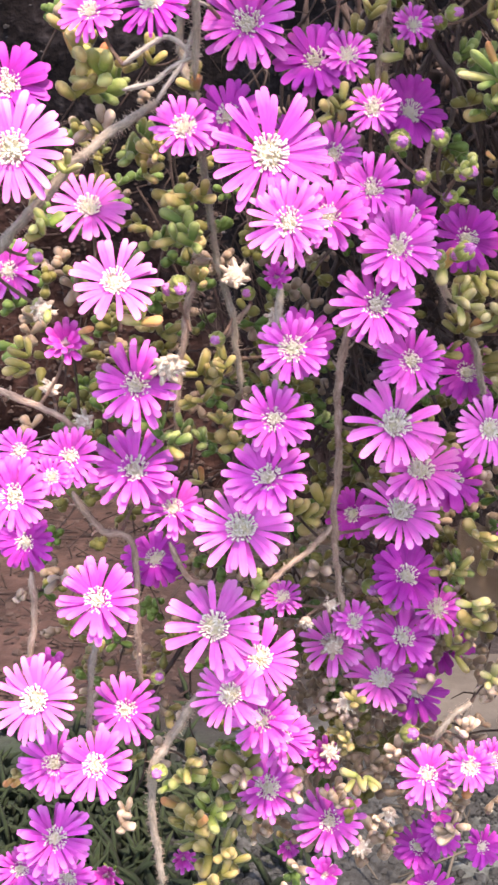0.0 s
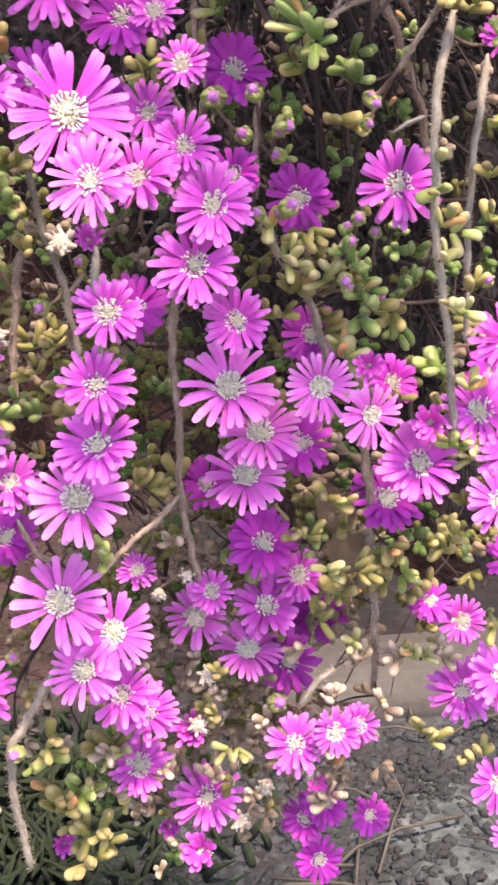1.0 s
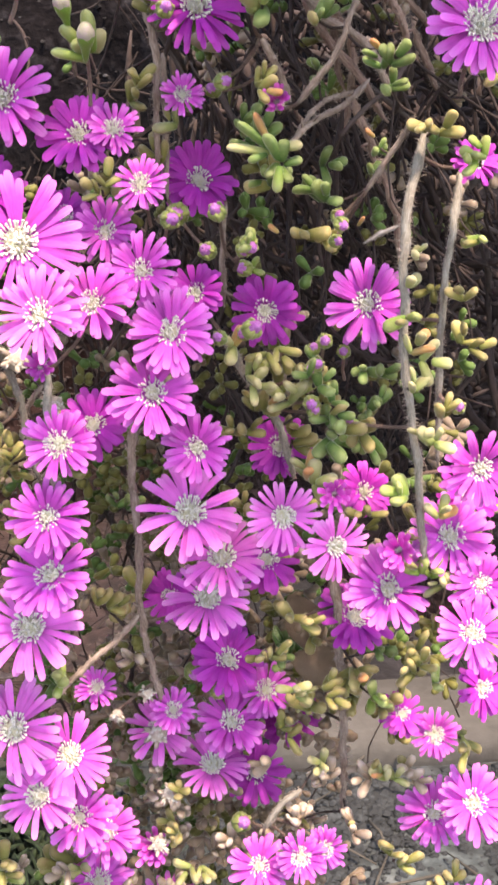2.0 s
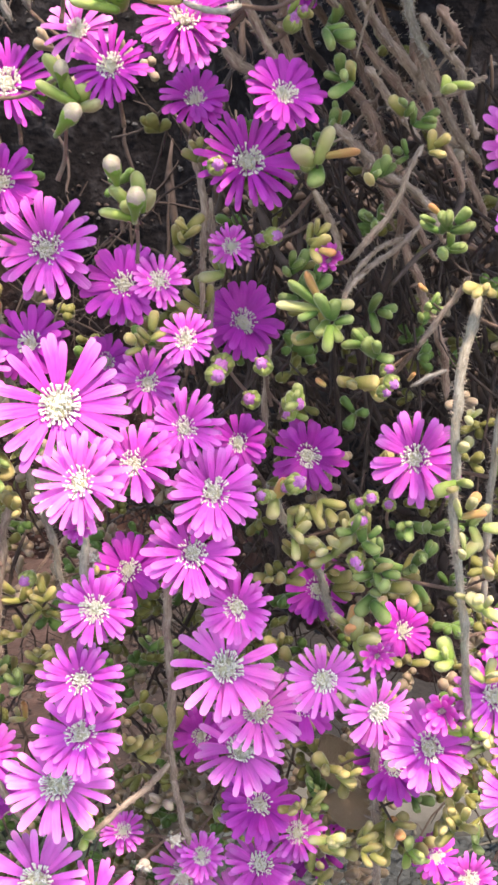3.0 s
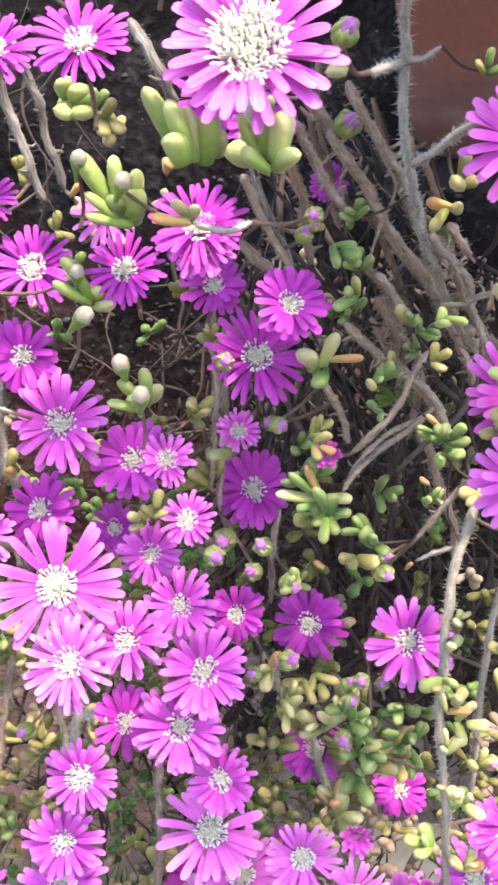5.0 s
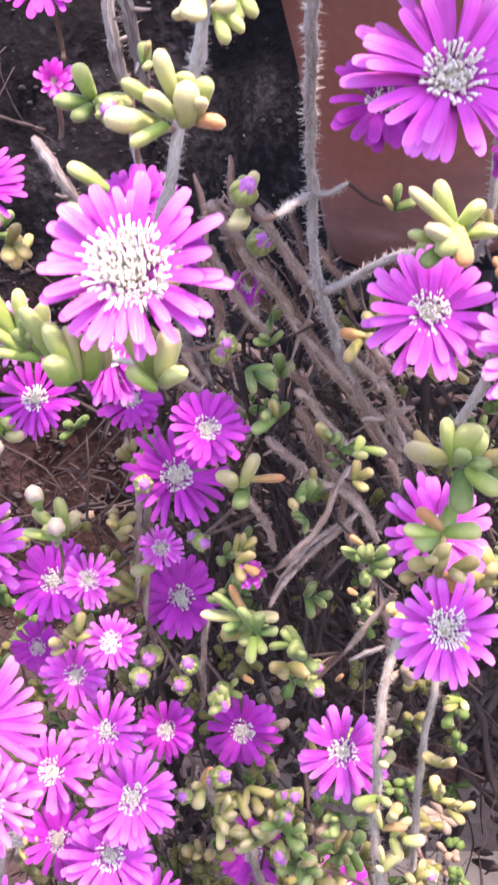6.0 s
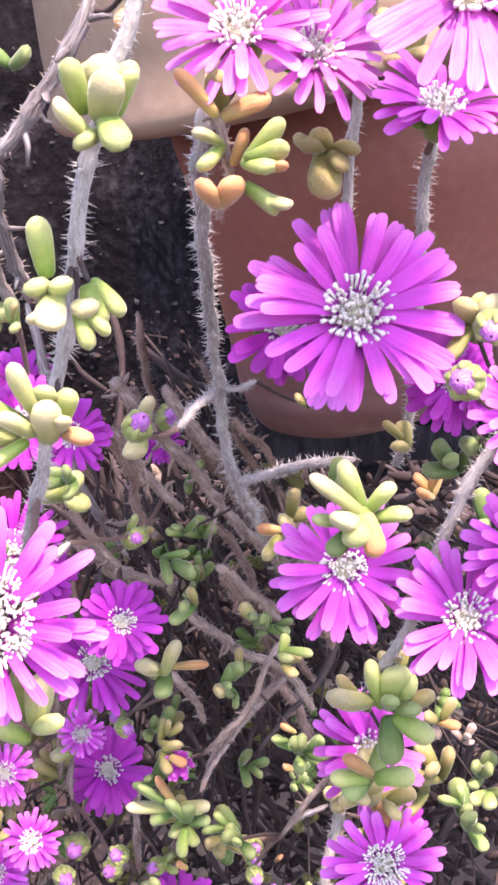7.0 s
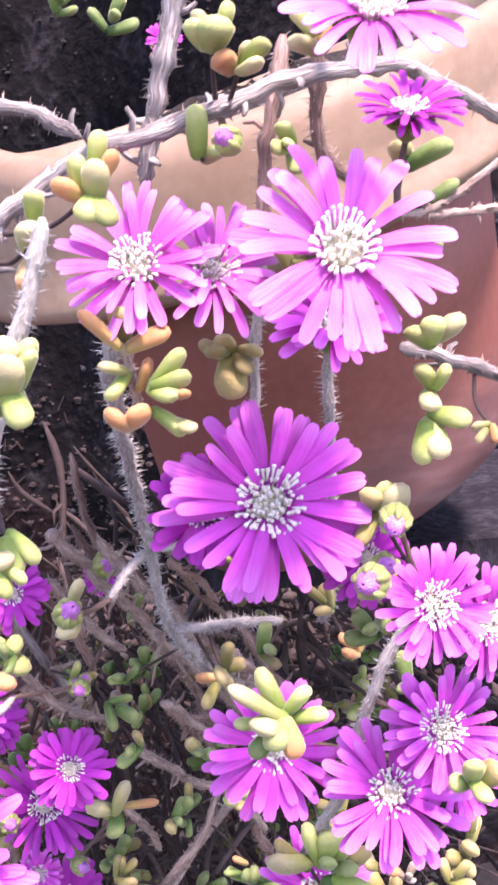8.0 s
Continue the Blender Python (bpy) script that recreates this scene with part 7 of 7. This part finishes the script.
def pale_bud_meshes():
    """A plump pale bud whose furled petals show only as folds, in a short cup of two leaves."""
    t, b = Build(), Build()
    rings = []
    for z, r in ((-0.35, 0.2), (-0.2, 0.34), (0.0, 0.41), (0.25, 0.42), (0.46, 0.35), (0.62, 0.22), (0.7, 0.08)):
        rings.append([(r * (1 + 0.07 * math.cos(5 * a + 2.5 * z)) * math.cos(a), r * (1 + 0.07 * math.cos(5 * a + 2.5 * z)) * math.sin(a), z) for a in (2 * math.pi * j / 20 for j in range(20))])
    t.rings(rings)
    b.rings([[(r * math.cos(a), r * math.sin(a), z) for a in (2 * math.pi * j / 12 for j in range(12))] for r, z in ((0.10, -1.5), (0.16, -1.1), (0.26, -0.62), (0.40, -0.26), (0.44, 0.04), (0.40, 0.12))])
    return b.mesh("calyx", LEAF["y"]), t.mesh("petal_tip", BUD_PALE)


BUD_CALYX, BUD_TIP = bud_meshes()
PALE_CALYX, PALE_TIP = pale_bud_meshes()
BUDS = {}


def bud(x, y, z, mm, pale=False):
    """A closed bud, mm across."""
    COUNT[0] += 1
    rng = random.Random(COUNT[0])
    d = Vector((rng.gauss(0, 0.3), -0.6, 0.8) if pale else (rng.gauss(0, 0.4), -1, 0.4 + rng.gauss(0, 0.3))).normalized()
    m = Matrix.Translation((x, y, z)) @ aim(d, rng.uniform(0, 6)) @ Matrix.Scale(mm / 1000 * 1.02, 4)
    if pale in BUDS:
        ob = copy_thing(BUDS[pale], m @ Matrix.Scale(1 / BUDS[pale].scale.x, 4))
    else:
        ob = tagged(new("flower_bud"), "plump cream-white flower bud, still shut, in a green cup" if pale else "closed flower bud with furled magenta petals in a green cup", "flower bud", "buds of the trailing plant")
        ob.matrix_basis = m
        cup = part("calyx", PALE_CALYX if pale else BUD_CALYX, ob, "fleshy yellow-green cup")
        part("petal_tip", PALE_TIP if pale else BUD_TIP, cup, "folded cream and pinkish petals" if pale else "furled magenta petals")
        BUDS[pale] = ob
    MADE.append((ob, Vector((x, y, z)) - d * mm * 0.0004, d))


bud(-0.0502, 0.2750, 0.3963, 4.8)
bud(-0.0185, 0.2800, 0.3867, 6.0)
bud(0.0367, 0.2950, 0.4211, 6.3)
bud(-0.0251, 0.2780, 0.2508, 5.6)
bud(0.0523, 0.3100, 0.4050, 5.0)
bud(-0.0002, 0.3100, 0.3796, 4.5)
bud(-0.0257, 0.2900, 0.2739, 4.8)
bud(0.0423, 0.3100, 0.2856, 5.7)
bud(0.0354, 0.3100, 0.2921, 5.6)
bud(0.0477, 0.3000, 0.2486, 6.7)
bud(0.0359, 0.2850, 0.4653, 4.7)
bud(0.0352, 0.2840, 0.4216, 5.4)
bud(0.0433, 0.3000, 0.4114, 5.3)
bud(0.0514, 0.2900, 0.4134, 4.3)
bud(0.0737, 0.3000, 0.4130, 3.9)
bud(0.0514, 0.2900, 0.3938, 4.4)
bud(0.0667, 0.2880, 0.3852, 3.9)
bud(0.0666, 0.2860, 0.3773, 4.7)
bud(0.0676, 0.2900, 0.3893, 3.6)
bud(0.0458, 0.3000, 0.4480, 4.3)
bud(0.0546, 0.2860, 0.4655, 4.0)
bud(-0.0166, 0.2750, 0.3895, 5.7)
bud(-0.0079, 0.2850, 0.3737, 4.7)
bud(0.0753, 0.2950, 0.3871, 4.0)
bud(0.0530, 0.2830, 0.4948, 2.9)
bud(0.0454, 0.2800, 0.3953, 4.2)
bud(0.0562, 0.2280, 0.5296, 4.8)
bud(0.0425, 0.1870, 0.5413, 3.8)
bud(0.0799, 0.2080, 0.5898, 3.8)
bud(0.0926, 0.2000, 0.5415, 5.0)
bud(0.0970, 0.2080, 0.5459, 4.6)
bud(0.0531, 0.2720, 0.4982, 3.9)
bud(0.0962, 0.2120, 0.5385, 4.6)
bud(0.0585, 0.2900, 0.5145, 6.4)
bud(0.0737, 0.2950, 0.4196, 4.3)
bud(0.0457, 0.2900, 0.4220, 5.1)
bud(0.0510, 0.2850, 0.4927, 4.3)
bud(0.0734, 0.2860, 0.4193, 4.2)
bud(0.0526, 0.2870, 0.4151, 5.1)
bud(0.0477, 0.2920, 0.4501, 4.5)
bud(0.0698, 0.2860, 0.3923, 4.4)
bud(0.0679, 0.2870, 0.3865, 4.4)
bud(0.0529, 0.2880, 0.3951, 5.7)
bud(0.0671, 0.2860, 0.3754, 3.9)
bud(0.0751, 0.2870, 0.3725, 3.4)
bud(0.1002, 0.2800, 0.3772, 4.4)
bud(0.0173, 0.2640, 0.5030, 3.7, True)
bud(0.0083, 0.2680, 0.5064, 3.5, True)
bud(0.0085, 0.2710, 0.4761, 4.1, True)
bud(0.0068, 0.2740, 0.4841, 3.3, True)
bud(0.0159, 0.2730, 0.4663, 4.0, True)
bud(0.0203, 0.2710, 0.4604, 4.2, True)


def spent_meshes():
    b, w = Build(), Build()
    b.ball((0, 0, 0), 0.34, 0.34, 0.3, 5, 10)
    lobe = Build().tube([(0.25, 0, 0.1), (0.42, 0, 0.25), (0.5, 0, 0.3)], [0.1, 0.09, 0.03], 5)
    rng = random.Random(9)
    for i in range(34):
        a, r = rng.uniform(0, 6.28), rng.uniform(0.1, 0.3)
        w.cone(Vector((r * math.cos(a), r * math.sin(a), 0.15)), Vector((r * 1.8 * math.cos(a + 0.4), r * 1.8 * math.sin(a + 0.4), rng.uniform(0.3, 0.5))), 0.05)
    return b.mesh("capsule", CAPSULE), w.mesh("withered_petals", STAMEN), lobe.mesh("sepal", CAPSULE)


CAPSULE_MESH, WITHERED, LOBES = spent_meshes()
SPENT = []


def spent_head(x, y, z, mm):
    COUNT[0] += 1
    rng = random.Random(COUNT[0])
    d = Vector((rng.gauss(0, 0.3), -1, 0.3 + rng.gauss(0, 0.3))).normalized()
    m = Matrix.Translation((x, y, z)) @ aim(d, rng.uniform(0, 6)) @ Matrix.Scale(mm / 1000, 4)
    if SPENT:
        ob = copy_thing(SPENT[0], m @ Matrix.Scale(1 / SPENT[0].scale.x, 4))
    else:
        ob = tagged(new("seed_head"), "withered pale brown seed head with dry white petal remains", "seed head", "seed heads of the trailing plant")
        ob.matrix_basis = m
        capsule = part("capsule", CAPSULE_MESH, ob)
        for i in range(6):
            part("sepal", LOBES, capsule, m=Matrix.Rotation(1.047 * i, 4, "Z"))
        part("withered_tuft", WITHERED, ob)
        SPENT.append(ob)
    MADE.append((ob, Vector((x, y, z)) - d * mm * 0.0003, d))


spent_head(-0.0493, 0.2750, 0.3837, 6.7)
spent_head(-0.0038, 0.3000, 0.3863, 8.7)
spent_head(-0.0420, 0.2850, 0.3518, 6.6)
spent_head(0.0250, 0.3080, 0.2735, 7.7)
spent_head(0.0232, 0.3000, 0.2918, 5.2)
spent_head(-0.0200, 0.2750, 0.3694, 8.2)
spent_head(0.0158, 0.2900, 0.2918, 4.6)
spent_head(0.0243, 0.3000, 0.2426, 6.8)
spent_head(0.0359, 0.3100, 0.1996, 7.2)
spent_head(0.0444, 0.3100, 0.2126, 6.4)
spent_head(0.0281, 0.3000, 0.2592, 6.7)
spent_head(0.0341, 0.2830, 0.3496, 8.0)
spent_head(-0.0188, 0.2750, 0.3701, 7.6)
spent_head(0.0066, 0.2850, 0.3793, 5.7)
spent_head(-0.0510, 0.2900, 0.3590, 5.8)


def dead_leaf(x, y, z, mm, turn):
    """A curled fallen leaf caught among the stems."""
    b = Build()
    for side in (0.5, -0.5):
        for i in range(9):
            t = i / 8
            half = 0.34 * math.sin(math.pi * (0.06 + 0.9 * t)) ** 0.8
            for j in range(5):
                u = (j - 2) / 2
                b.v.append((t - 0.5, u * half * (1 + 0.06 * math.sin(7 * t + j)), 0.10 * u * u * (1 + t) - 0.22 * (t - 0.5) ** 2 + 0.02 * math.sin(9 * t + 2 * u) + side * 0.012))
    for i in range(8):
        for j in range(4):
            q = (i * 5 + j, (i + 1) * 5 + j, (i + 1) * 5 + j + 1, i * 5 + j + 1)
            b.f += [q, tuple(45 + k for k in reversed(q))]
    edge = [i * 5 for i in range(9)] + [40 + j for j in range(1, 5)] + [i * 5 + 4 for i in range(7, -1, -1)] + [3, 2, 1]
    for a, c in zip(edge, edge[1:] + edge[:1]):
        b.f.append((a, 45 + a, 45 + c, c))
    ob = tagged(new("dead_leaf", b.mesh("dead_leaf", DEAD_LEAF)), "curled brown fallen leaf caught among the stems", "leaf", "fallen leaves")
    ob.matrix_basis = Matrix.Translation((x, y, z)) @ Matrix.Rotation(radians(turn), 4, "Y") @ Matrix.Rotation(radians(68), 4, "X") @ Matrix.Scale(mm / 1000, 4)


dead_leaf(0.0669, 0.3220, 0.3001, 17.5, 70)
dead_leaf(0.0718, 0.3180, 0.2878, 16.7, 20)

# ---- stalks, last, each to its nearest stem ----
for ob, p, r, away in SPRIGS:
    twig(p, 0.013, r, ob, TWIGS, away)
for ob, p, d in MADE:
    twig(p, 0.019, 0.00045, ob, BARK["old"], -d * 0.006 + Vector((0, 0.005, -0.008)))
